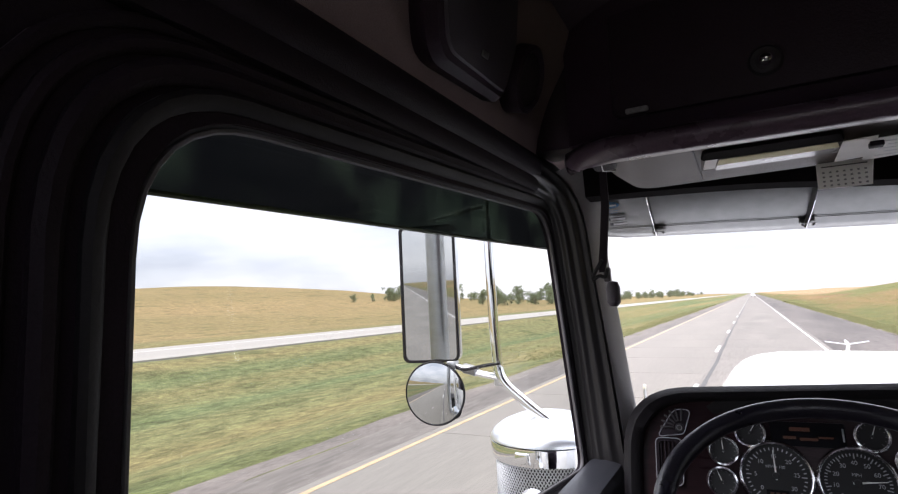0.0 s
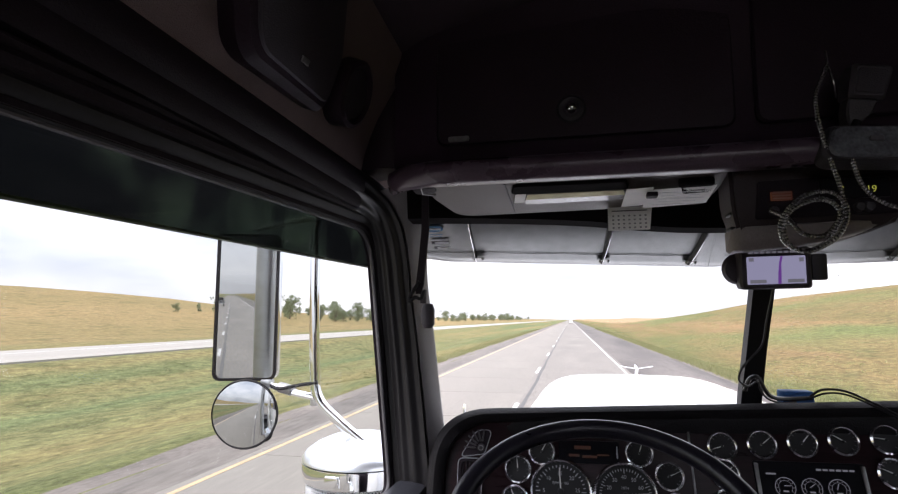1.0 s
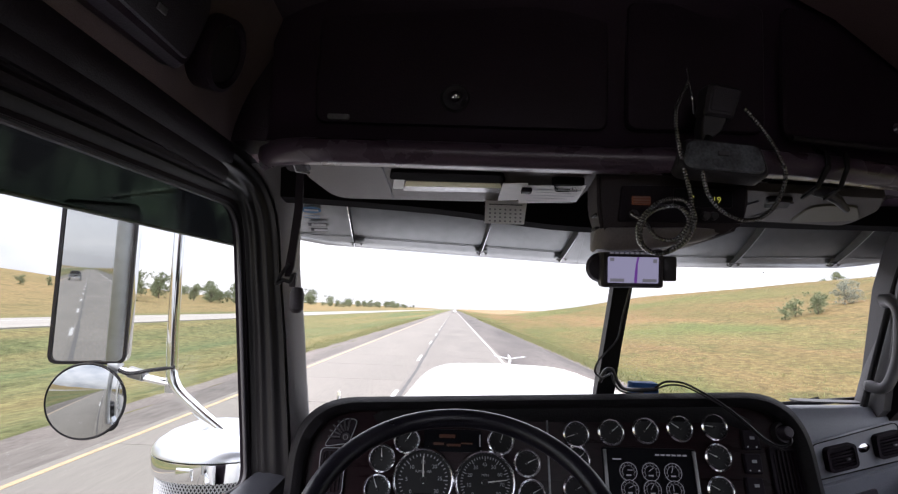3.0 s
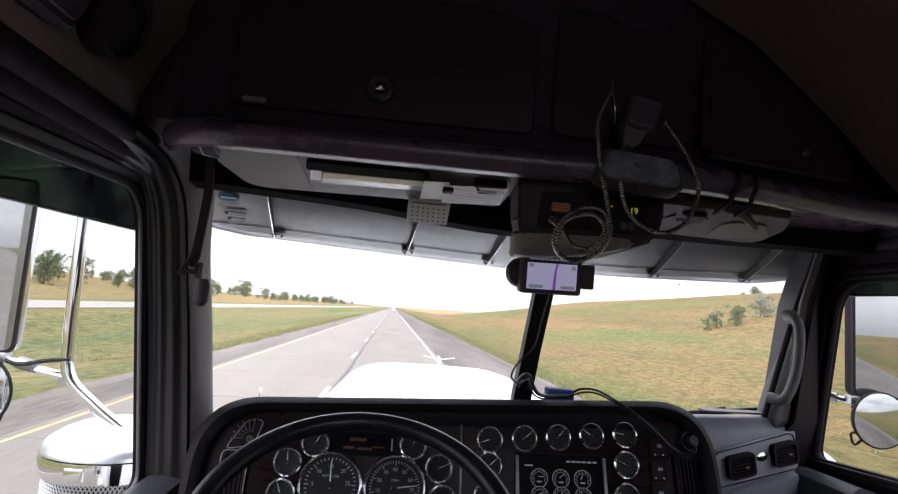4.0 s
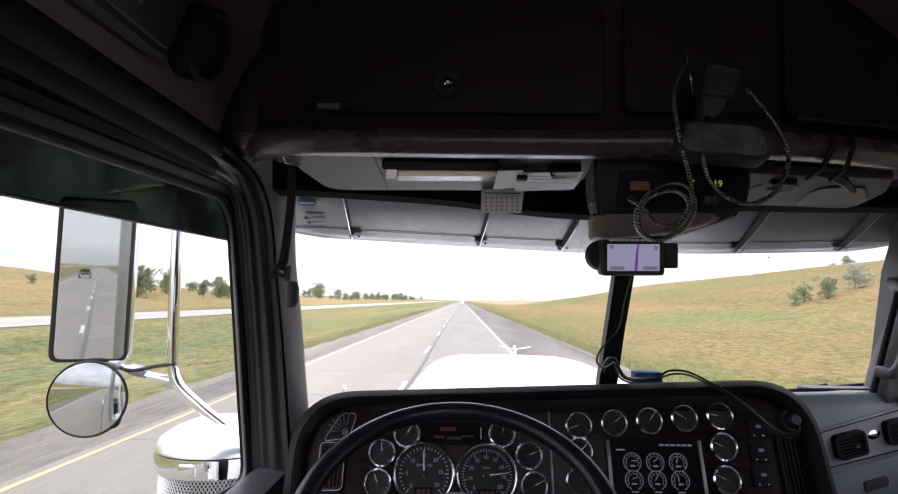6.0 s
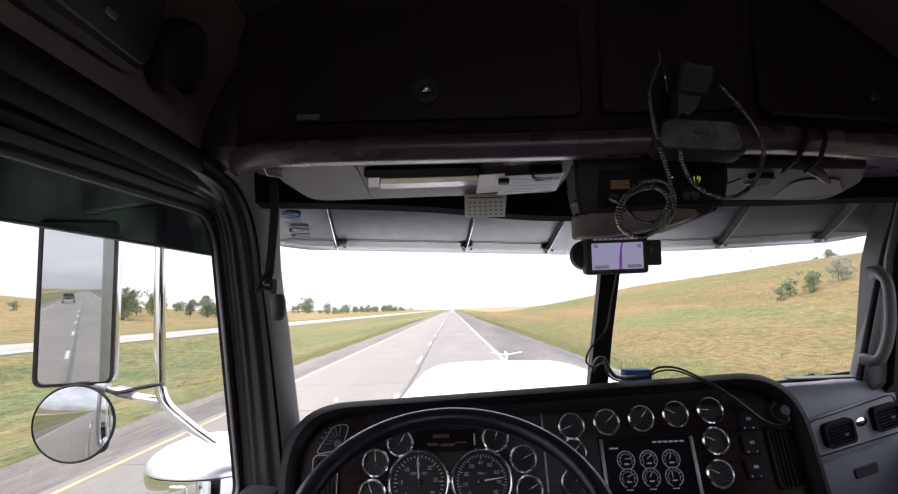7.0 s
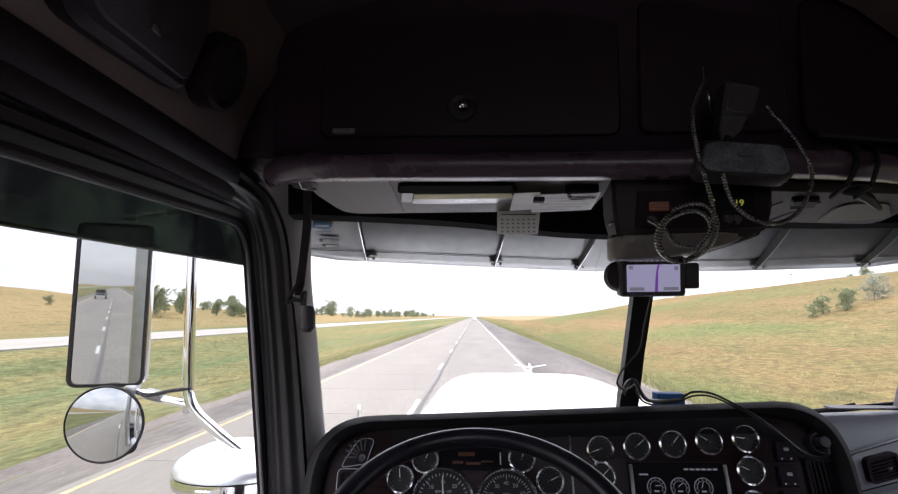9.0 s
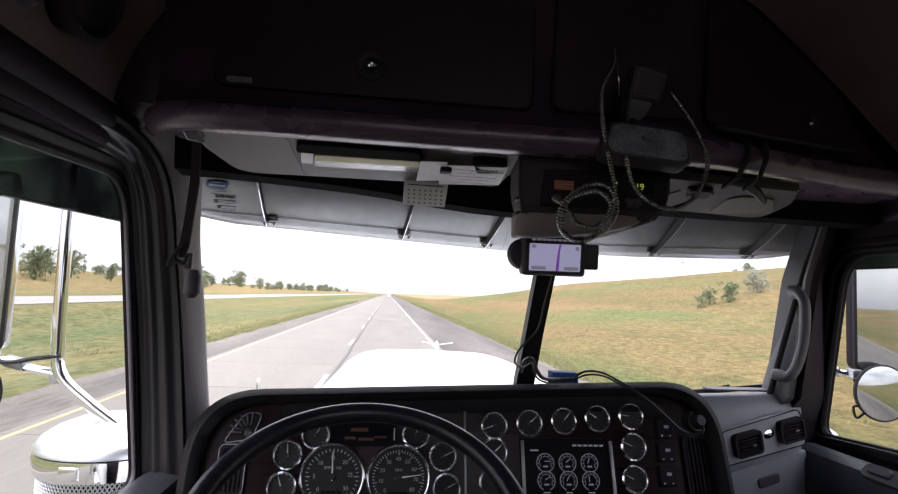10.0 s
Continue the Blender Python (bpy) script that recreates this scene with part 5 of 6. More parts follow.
# centre screen with six small dials
m = PM @ Matrix.Translation((0.211, -0.105, 0))
scr = part("centre_screen", slab(rounded([(-0.098, -0.10, 0.006), (0.094, -0.10, 0.006), (0.100, 0.070, 0.006), (-0.098, 0.070, 0.006)]), 0.006, m @ Matrix.Translation((0, 0, 0.004)), 0.002), M_SCREENBLK, dash, "dark centre screen with six small dials")
for sx in (-0.093, 0.095):
    part("side_strip", box((sx, -0.02, 0.006), (0.007, 0.17, 0.004), 0.001, m), M_STEELDK, scr)
for r in range(2):
    for q in range(3):
        mm2 = m @ Matrix.Translation((-0.046 + 0.0465 * q, 0.022 - 0.034 * r, 0.0045))
        b2 = bmesh.new()
        for r0, r1, a0, a1 in ((0.0172, 0.0186, 250, -70), (0.0118, 0.0126, 215, -35)):
            grid_faces(b2, [[(rr * math.cos(radians(a0 + (a1 - a0) * i / 22)), rr * math.sin(radians(a0 + (a1 - a0) * i / 22)), 0.0) for rr in (r0, r1)] for i in range(23)])
        for i in range(9):
            box((0.0148, 0, 0.0001), (0.0024, 0.0010, 0.0002), 0, Matrix.Rotation(radians(215 - 31 * i), 4, "Z"), bm=b2)
        bmesh.ops.transform(b2, matrix=mm2, verts=b2.verts)
        dial = part("screen_dial", b2, M_SCREENTXT, scr)
        part("dial_needle", box((0.004, 0.003, 0.0002), (0.012, 0.0015, 0.0004), 0, mm2 @ Matrix.Rotation(0.6 * q + 0.4 * r, 4, "Z")), M_SCREENTXT, scr)
        part("dial_bar", box((0.0, -0.007, 0.0002), (0.010, 0.003, 0.0004), 0, mm2), M_SCREENTXT, scr)
for k in range(6):
    part("text_bar", box((0.018 + 0.0115 * k, 0.056, 0.0046), (0.0085, 0.0035, 0.0006), 0, m), M_SCREENTXT, scr)
part("text_bar", box((-0.068, 0.046, 0.0046), (0.018, 0.003, 0.0006), 0, m), M_SCREENTXT, scr)
for k in range(3):
    part("text_bar", box((-0.046 + 0.0465 * k, -0.034, 0.0046), (0.014, 0.002, 0.0006), 0, m), M_SCREENTXT, scr)

# rocker switches, power socket, air vents
for k in range(3):
    mm2 = PM @ Matrix.Translation((0.432 - 0.004 * k, -0.014 - 0.047 * k, 0))
    sw = part("rocker_switch", slab(rounded([(-0.018, -0.020, 0.004), (0.018, -0.020, 0.004), (0.018, 0.020, 0.004), (-0.018, 0.020, 0.004)]), 0.012, mm2 @ Matrix.Translation((0, 0, 0.008)), 0.003), M_DARKDOOR, dash)
    part("icon", box((0.002, 0.004, 0.0085), (0.010, 0.006, 0.0006), 0, mm2), M_TICK, sw)
    for sx in (-0.010, 0.008):
        part("lamp", box((sx, -0.014, 0.0085), (0.003, 0.0025, 0.0006), 0, mm2), M_NEEDLE, sw)
mm2 = PM @ Matrix.Translation((0.504, 0.002, 0))
soc = part("power_socket", lathe([(0.016, 0.002), (0.017, 0.012), (0.021, 0.013), (0.024, 0.004), (0.025, -0.003), (0.016, -0.003)], mm2, 28), M_TRIM, dash)
part("plug", lathe([(0, 0.030), (0.010, 0.029), (0.013, 0.022), (0.014, 0.0), (0, 0.0)], mm2, 20), M_BLACK, soc)


def louvre(c, w, h, parent, mm, n=7, tall=True):
    fr = part("air_vent", ring_plate(rounded([(-w, -h, 0.010), (w, -h, 0.010), (w, h, 0.010), (-w, h, 0.010)], 4),
                                     rounded([(-w - 0.006, -h - 0.006, 0.012), (w + 0.006, -h - 0.006, 0.012), (w + 0.006, h + 0.006, 0.012), (-w - 0.006, h + 0.006, 0.012)], 4), 0.016, mm @ Matrix.Translation((*c, 0.008))), M_DARKDOOR, parent)
    part("backing", box((c[0], c[1], -0.006), (2 * w, 2 * h, 0.004), 0, mm), M_DARKDOOR, fr)
    for k in range(n):
        t = -1 + 2 * (k + 0.5) / n
        if tall:
            part("slat", box((c[0] + w * t, c[1], 0.0), (0.0025, 2 * h, 0.010), 0.0006, mm), M_DARKDOOR, fr)
        else:
            part("slat", box((c[0], c[1] + h * t, 0.0), (2 * w, 0.0022, 0.010), 0.0006, mm), M_DARKDOOR, fr)
    return fr


louvre((0.497, -0.088), 0.026, 0.055, dash, PM, 6)
side_vent = louvre((-0.455, -0.098), 0.020, 0.040, dash, PM, 5)
part("vent_border", tube([PM @ Vector((p[0], p[1], 0.009)) for p in rounded([(-0.481, -0.144, 0.012), (-0.429, -0.144, 0.012), (-0.429, -0.052, 0.012), (-0.481, -0.052, 0.012)], 5)], 0.0011, 5, closed=True), M_FACEGREY, side_vent)
# fan-shaped corner vent
b2 = rounded([(-0.478, -0.050, 0.006), (-0.424, -0.042, 0.010), (-0.408, 0.008, 0.010), (-0.442, 0.008, 0.026)], 6)
fan = part("corner_vent", slab(b2, 0.006, PM @ Matrix.Translation((0, 0, 0.005)), 0.002), M_DARKDOOR, dash, "fan-shaped corner air vent")
part("vent_border", tube([PM @ Vector((p[0], p[1], 0.006)) for p in b2], 0.0010, 5, closed=True), M_FACEGREY, fan)
for k in range(6):
    a = radians(84 + 19 * k)
    part("slat", box((0.027, 0, 0.007), (0.026, 0.0034, 0.004), 0.0008, PM @ Matrix.Translation((-0.430, -0.030, 0)) @ Matrix.Rotation(a, 4, "Z")), M_TRIM, fan)
hub = part("hub", lathe([(0, 0.009), (0.007, 0.0085), (0.009, 0.006), (0.010, 0.003), (0, 0.003)], PM @ Matrix.Translation((-0.432, -0.030, 0)), 20), M_TRIM, fan)
part("hub_ring", lathe([(0.0042, 0.0088), (0.0050, 0.0096), (0.0058, 0.0088)], PM @ Matrix.Translation((-0.432, -0.030, 0)), 20), M_STEELDK, hub)

# ---- steering wheel ----
wheel = empty("steering_wheel", (-0.32, 0.77, 2.05), "large black leather steering wheel", "steering wheel")
WM = axes((-0.322, 0.775, 2.048), (1, 0, 0.0), (0, math.cos(radians(30)), math.sin(radians(30))))
rim = tube([WM @ Vector((0.220 * math.cos(2 * math.pi * i / 72), 0.220 * math.sin(2 * math.pi * i / 72), 0)) for i in range(72)], 0.0155, 14, closed=True)
part("rim", rim, M_WHEEL, wheel, smooth=80)
for a in (200, 340, 250, 290):
    d = Vector((math.cos(radians(a)), math.sin(radians(a)), 0))
    part("spoke", tube([WM @ (d * 0.05 + Vector((0, 0, -0.035))), WM @ (d * 0.13 + Vector((0, 0, -0.030))), WM @ (d * 0.215)], [0.012, 0.009, 0.010], 8, flat=2.0), M_STEEL, wheel, "metal spoke")
part("hub", lathe([(0, -0.012), (0.05, -0.016), (0.075, -0.03), (0.07, -0.06), (0, -0.06)], WM, 36), M_BLACK, wheel)
part("column", tube([WM @ Vector((0, 0, -0.05)), WM @ Vector((0, 0.12, -0.34))], 0.045, 16), M_BLACK, wheel)

# ---- passenger side dash ----
pdash = empty("passenger_dash", (0.6, 1.32, 1.8), "grey moulded passenger dash with two round-cornered air vents", "dashboard")
b = bmesh.new()
rows = []
for i in range(13):
    t = i / 12
    x = 0.40 + 0.312 * t
    y0 = 1.262 + 0.05 * t
    zt = 2.150 + 0.006 * t - 0.022 * smooth_step(0.88, 1.0, t)
    rows.append([(x, y0 + 0.004, 1.70), (x, y0, 2.045 + 0.075 * t), (x, y0 + 0.006, 2.095 + 0.042 * t), (x, y0 + 0.024, zt - 0.004), (x, y0 + 0.05, zt), (x, y0 + 0.075, zt - 0.006), (x, 1.42, zt - 0.020), (x, 1.42, 1.70)])
grid_faces(b, rows, closed=True)
part("dash_body", b, M_DASHGREY, pdash, smooth=60)
FM = axes((0.50, 1.2725, 2.034), (1, 0.154, 0.205), (0, -0.01, 1))
part("vent_panel", slab(rounded([(-0.020, -0.036, 0.010), (0.214, -0.036, 0.010), (0.210, 0.054, 0.016), (-0.024, 0.046, 0.016)]), 0.008, FM @ Matrix.Translation((0, 0, 0.006)), 0.003), M_FACEGREY, pdash)
louvre((0.042, 0.006), 0.032, 0.021, pdash, FM @ Matrix.Translation((0, 0, 0.0125)), 6, False)
louvre((0.170, 0.010), 0.030, 0.021, pdash, FM @ Matrix.Translation((0, 0, 0.0125)), 6, False)
for cx, cy in ((0.054, 0.002), (0.180, 0.008)):
    part("vent_tab", box((cx, cy, 0.020), (0.010, 0.006, 0.006), 0.002, FM), M_PILLAR, pdash)
part("groove", tube([FM @ Vector((p[0], p[1], 0.007)) for p in rounded([(-0.018, -0.034, 0.010), (0.212, -0.034, 0.010), (0.208, 0.052, 0.016), (-0.022, 0.044, 0.016)], 5)], 0.0014, 5, closed=True), M_RUBBER, pdash)
badge = lathe([(0, 0.004), (0.010, 0.0035), (0.0155, 0.0015), (0.016, 0), (0, 0)], Matrix.Diagonal((1, 0.62, 1, 1)), 32)
bmesh.ops.transform(badge, matrix=FM @ Matrix.Translation((0.110, 0.012, 0.006)) @ Matrix.Rotation(radians(4), 4, "Z"), verts=badge.verts)
part("oval_badge", badge, M_CHROME, pdash, "plain oval chrome badge")
part("glovebox_lid", slab(rounded([(-0.020, -0.25, 0.012), (0.210, -0.24, 0.012), (0.212, -0.046, 0.012), (-0.020, -0.050, 0.012)]), 0.010, FM @ Matrix.Translation((0, 0, 0.006)), 0.004), M_DASHGREY, pdash)
part("lid_handle", slab(rounded([(0.060, -0.105, 0.008), (0.12, -0.103, 0.008), (0.122, -0.080, 0.008), (0.058, -0.082, 0.008)]), 0.006, FM @ Matrix.Translation((0, 0, 0.010)), 0.002), M_BLACK, pdash)
part("top_tray", slab(rounded([(0.50, 1.345, 0.015), (0.69, 1.36, 0.015), (0.70, 1.40, 0.015), (0.50, 1.395, 0.015)]), 0.004, Matrix.Translation((0, 0, 2.158)), 0.0015), M_TRIM, pdash)

# loose things on the dash
bluebox = part("small_box", box((0.101, 1.275, 2.180), (0.060, 0.04, 0.034), 0.003), M_BLUE)
tagged(bluebox, "small blue carton on the dash top", "box")
cab1 = part("charger_cable", tube(spline([(0.115, 1.235, 2.190), (0.135, 1.225, 2.205), (0.165, 1.205, 2.206), (0.20, 1.19, 2.190), (0.245, 1.185, 2.165), (0.29, 1.18, 2.13), (0.325, 1.175, 2.10), (0.352, 1.17, 2.088), (0.372, 1.165, 2.095), (0.376, 1.170, 2.105)], 6), 0.0025, 7), M_CABLE)
part("second_lead", tube(spline([(0.112, 1.232, 2.186), (0.140, 1.224, 2.198), (0.168, 1.204, 2.199), (0.205, 1.19, 2.182), (0.252, 1.185, 2.155), (0.296, 1.18, 2.120), (0.330, 1.175, 2.092), (0.360, 1.17, 2.080)], 6), 0.0020, 7), M_CABLE, cab1)
tagged(cab1, "black charger cable draped over the dash", "cable")
cab2 = part("satnav_cable", tube(spline([(0.018, 1.10, 2.405), (0.012, 1.13, 2.35), (0.004, 1.14, 2.30), (-0.014, 1.15, 2.274), (-0.034, 1.15, 2.25), (-0.039, 1.155, 2.227), (-0.016, 1.18, 2.214), (0.005, 1.19, 2.222), (0.012, 1.20, 2.205), (0.03, 1.215, 2.185), (0.06, 1.23, 2.176), (0.09, 1.24, 2.178)], 6), 0.0021, 7), M_CABLE)
tagged(cab2, "black satnav cable looping down the centre bar", "cable")
cab3 = part("power_cable", tube(spline([(-0.012, 1.22, 2.20), (-0.004, 1.21, 2.225), (0.012, 1.21, 2.228), (0.024, 1.215, 2.205), (0.04, 1.22, 2.188), (0.075, 1.235, 2.184), (0.12, 1.24, 2.186)], 6), 0.0045, 7), M_CABLE)
tagged(cab3, "thick black power cable coiled on the dash", "cable")


# ---- outside: sun visor over the windscreen ----
def vis_y(x, t):
    v = 1 - min(1, abs(x) / 0.8)
    return (1.16 + 0.055 * v + 0.06 * (x + 0.8) / 1.6) * (1 - t) + (1.42 + 0.09 * v + 0.035 * (x + 0.8) / 1.6) * t


def vis_z(x, t):
    return 2.735 * (1 - t) + (2.506 - 0.010 * smooth_step(0.0, 0.4, x) - 0.020 * (1 - min(1, abs(x) / 0.7))) * t - 0.02 * math.sin(math.pi * t)


extv = empty("exterior_sun_visor", (0, 1.35, 2.6), "stainless steel exterior sun visor with riveted brackets", "sun visor")
for x0, x1 in ((-0.80, -0.0004), (0.0004, 0.80)):
    b = bmesh.new()
    rows = []
    for i in range(15):
        x = x0 + (x1 - x0) * i / 14
        end = smooth_step(0.70, 0.80, abs(x))
        col = [(x, vis_y(x, t * (1 - 0.10 * end)), vis_z(x, t * (1 - 0.10 * end))) for t in (0, 0.25, 0.5, 0.75, 0.93, 1.0)]
        lip = col[-1]
        col += [(x, lip[1] + 0.012, lip[2] + 0.004), (x, lip[1] + 0.014, lip[2] + 0.016)]
        col += [(p[0], p[1] + 0.004, p[2] + 0.006) for p in col[4::-1]]
        rows.append(col)
    grid_faces(b, rows, closed=True)
    panel = part("visor_panel", b, M_VISSTEEL, extv, smooth=60)
    seam = [(x0 + (x1 - x0) * (0.04 + 0.92 * i / 20), vis_y(x0 + (x1 - x0) * (0.04 + 0.92 * i / 20), 0.86) - 0.001, vis_z(x0 + (x1 - x0) * (0.04 + 0.92 * i / 20), 0.86) - 0.002) for i in range(21)]
    part("lip_fold", tube(seam, 0.0012, 6), M_VISSTEEL, panel)


def bracket(x, par, turn):
    """A folded rib with a flange and a riveted foot."""
    b = bmesh.new()
    rows, edge = [], []
    for t in (0.10, 0.25, 0.4, 0.55, 0.7, 0.82, 0.91, 0.965):
        y, z = vis_y(x, t), vis_z(x, t)
        dep = 0.011 * math.sin(math.pi * min(1, 0.2 + 0.8 * t)) + 0.005
        xx = x - turn * (0.965 - t) * 0.075
        rows.append([(xx - 0.0015, y, z - 0.001), (xx + 0.0015, y, z - 0.001), (xx + 0.0015 - turn * 0.006, y - 0.012, z - dep), (xx - 0.0015 - turn * 0.006, y - 0.012, z - dep)])
        edge.append((xx - turn * 0.006, y - 0.012, z - dep))
    grid_faces(b, rows, closed=True)
    # plates coloured dark as if shaded; edges right of centre carry a painted glint
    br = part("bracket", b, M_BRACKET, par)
    part("flange", tube(edge, 0.0012, 6), M_CHROME if x < 0 else M_EDGEGLINT, br, "bright folded bracket edge")
    y, z = vis_y(x, 0.93), vis_z(x, 0.93)
    part("foot", box((x + 0.008, y - 0.010, z - 0.004), (0.034, 0.020, 0.002), 0.0008), M_VISSTEEL, br)
    for dx in (-0.003, 0.019):
        part("bolt", lathe([(0, -0.005), (0.0028, -0.0045), (0.0034, 0), (0, 0)], Matrix.Translation((x + dx, y - 0.012, z - 0.005)), 10), M_RIB, br)


for x, tn in ((-0.609, 0.0), (-0.279, -0.7), (-0.058, -1.0), (0.12, 1.0), (0.399, -0.8), (0.652, -1.0)):
    bracket(x, extv, tn)
# maker's sticker with unreadable print
SMX = axes((-0.706, vis_y(-0.70, 0.735) - 0.006, vis_z(-0.70, 0.735) - 0.006), (1, 0.10, 0), (0, -0.62, 0.55))
oval = [(0.024 * math.cos(a * math.pi / 12), 0.050 + 0.0105 * math.sin(a * math.pi / 12)) for a in range(24)]
st = part("sticker", slab(oval, 0.0012, SMX), M_STICKER, extv, "blue oval sticker")
part("sticker_bar", box((0, 0.050, 0.0006), (0.034, 0.0050, 0.0008), 0, SMX), M_FAINT, st)
for k, (w, h, u) in enumerate(((0.040, 0.0016, 0.0), (0.036, 0.0016, 0.0), (0.046, 0.0105, 0.012), (0.042, 0.0095, 0.016))):
    v = (0.032, 0.025, 0.004, -0.013)[k]
    bar = part("print_box", box((u, v, 0.0004), (w, h, 0.0008), 0, SMX), M_STICKER if k < 2 else M_INK, st)
    if k > 1:
        part("print_field", box((u + 0.004, v, 0.0010), (w * 0.80, h * 0.66, 0.0006), 0, SMX), M_FAINT, bar)

# wiper on the passenger side
wip = empty("windscreen_wiper", (0.6, 1.46, 2.12), "black windscreen wiper resting at the glass foot", "wiper")
part("blade", box((0, 0, 0), (0.30, 0.010, 0.014), 0.003, axes((0.62, 1.47, 2.140), (1, 0.03, 0.10), (0, 1, 0))), M_RUBBER, wip)
part("wiper_arm", tube([(0.40, 1.47, 2.10), (0.52, 1.465, 2.128), (0.62, 1.46, 2.150)], 0.006, 6), M_RUBBER, wip)
part("tip", box((0.745, 1.48, 2.158), (0.03, 0.006, 0.006), 0.001), M_ORANGE, wip)

# ---- hood, fenders, ornament ----
truck = empty("truck", (0, 1.0, 0.9), "white long-nosed truck with fenders, steel exhaust stacks and door skins", "truck")
b = bmesh.new()
rows = []
for y, hw, zt, zb in ((1.46, 0.63, 2.02, 1.25), (1.8, 0.61, 2.040, 1.2), (2.3, 0.59, 2.045, 1.15), (2.8, 0.57, 2.045, 1.1), (3.2, 0.555, 2.040, 1.1), (3.42, 0.545, 2.030, 1.1), (3.52, 0.53, 2.005, 1.1), (3.58, 0.51, 1.94, 1.1), (3.6, 0.50, 1.80, 1.1)):
    sec = []
    for i in range(25):
        a = math.pi * i / 24
        ca, sa = math.cos(a), math.sin(a)
        px = -hw * math.copysign(abs(ca) ** 0.34, ca)
        pz = zb + (zt - zb) * (abs(sa) ** 0.20)
        pz -= 0.035 * (abs(px) / hw) ** 3 if pz > zb + 0.5 * (zt - zb) else 0
        sec.append((px - 0.03, y, pz))
    sec.append((hw - 0.03, y, zb - 0.1))
    sec.insert(0, (-hw - 0.03, y, zb - 0.1))
    rows.append(sec)
grid_faces(b, rows, closed=True)
part("hood", b, M_WHITE, truck, smooth=60)
for sx in (-1, 1):
    b = bmesh.new()
    rows = []
    for i in range(15):
        t = i / 14
        y = 2.0 + 1.75 * t
        zt = 1.12 + 0.36 * math.sin(math.pi * min(1, 0.12 + 0.88 * t)) ** 0.6
        rows.append([(sx * 0.50, y, zt), (sx * 0.80, y, zt + 0.01), (sx * 0.98, y, zt - 0.02), (sx * 1.08, y, zt - 0.14), (sx * 1.09, y, zt - 0.30), (sx * 1.06, y, zt - 0.30), (sx * 0.5, y, zt - 0.30)])
    grid_faces(b, rows, closed=True)
    part("fender", b, M_WHITE, truck, smooth=60)
    part("cowl_side", box((sx * 0.72, 1.42, 1.62), (0.26, 0.14, 0.72), 0.03), M_WHITE, truck)
orn = empty("hood_ornament", (0.012, 3.46, 2.04), "bright metal bird hood ornament with spread wings", "ornament")
b = bmesh.new()
rows = []
for s in (-1, -0.75, -0.45, -0.15, 0, 0.15, 0.45, 0.75, 1):
    x, a = 0.012 + 0.095 * s, abs(s)
    rows.append([(x, 3.45 + 0.02 * a, 2.056 + 0.014 * a), (x, 3.47 + 0.02 * a, 2.060 + 0.013 * a), (x, 3.49 - 0.005 * a, 2.057 + 0.013 * a), (x, 3.47 + 0.01 * a, 2.053 + 0.013 * a)])
grid_faces(b, rows, closed=True)
part("wings", b, M_CHROME, orn)
part("bird_body", tube([(0.012, 3.40, 2.046), (0.012, 3.44, 2.056), (0.012, 3.48, 2.062), (0.012, 3.53, 2.07), (0.012, 3.555, 2.072)], [0.003, 0.008, 0.010, 0.007, 0.003], 10), M_CHROME, orn)
part("pedestal", tube([(0.012, 3.47, 2.02), (0.012, 3.47, 2.055)], [0.012, 0.006], 12), M_CHROME, orn)
mk = empty("fender_marker", (-0.955, 3.1, 1.45), "thin fender guide post with pale yellow tip", "guide post")
part("stalk", tube([(-0.955, 3.1, 1.40), (-0.955, 3.1, 1.855)], 0.008, 10), M_STEEL, mk)
part("tip", lathe([(0, 0.022), (0.008, 0.018), (0.010, 0.0), (0.008, -0.004), (0, -0.004)], Matrix.Translation((-0.955, 3.1, 1.857)), 14), M_TIP, mk, "pale yellow lens tip")


# ---- cowl-mounted air cleaners ----
def air_cleaner(cx, cy, cz):
    ac = empty("air_cleaner", (cx, cy, cz - 0.6), "chrome cowl-mounted air cleaner with perforated screen", "air cleaner", "pair of air cleaners")
    m = Matrix.Translation((cx, cy, cz))
    part("lid", lathe([(0, 0.058), (0.05, 0.055), (0.10, 0.045), (0.145, 0.027), (0.175, 0.006), (0.187, -0.012), (0.188, -0.022), (0, -0.022)], m, 56), M_LID, ac, smooth=60)
    part("band", lathe([(0.178, -0.024), (0.187, -0.026), (0.189, -0.040), (0.187, -0.062), (0.183, -0.078), (0.172, -0.080)], m, 56), M_CHROME, ac)
    part("clamp", box((-0.02, -0.184, -0.052), (0.05, 0.012, 0.034), 0.004, m), M_CHROME, ac)
    part("core", lathe([(0.158, -0.08), (0.158, -0.62), (0, -0.62), (0, -0.08)], m, 40), M_RUBBER, ac)
    # perforated screen: a lattice of thin bars
    b = bmesh.new()
    n, r = 104, 0.172
    for k in range(n):
        for sgn in (-1, 1):
            a0 = 2 * math.pi * k / n
            pts = []
            for j in range(13):
                a = a0 + sgn * 1.0 * j / 12
                pts.append((cx + r * math.cos(a), cy + r * math.sin(a), cz - 0.08 - 0.27 * j / 12))
            tube(pts, 0.0019, 3, bm=b)
    part("perforated_screen", b, M_STEEL, ac)
    part("lower_shell", lathe([(0.174, -0.35), (0.180, -0.36), (0.180, -0.60), (0.12, -0.68), (0, -0.68)], m, 48), M_CHROME, ac)
    return ac


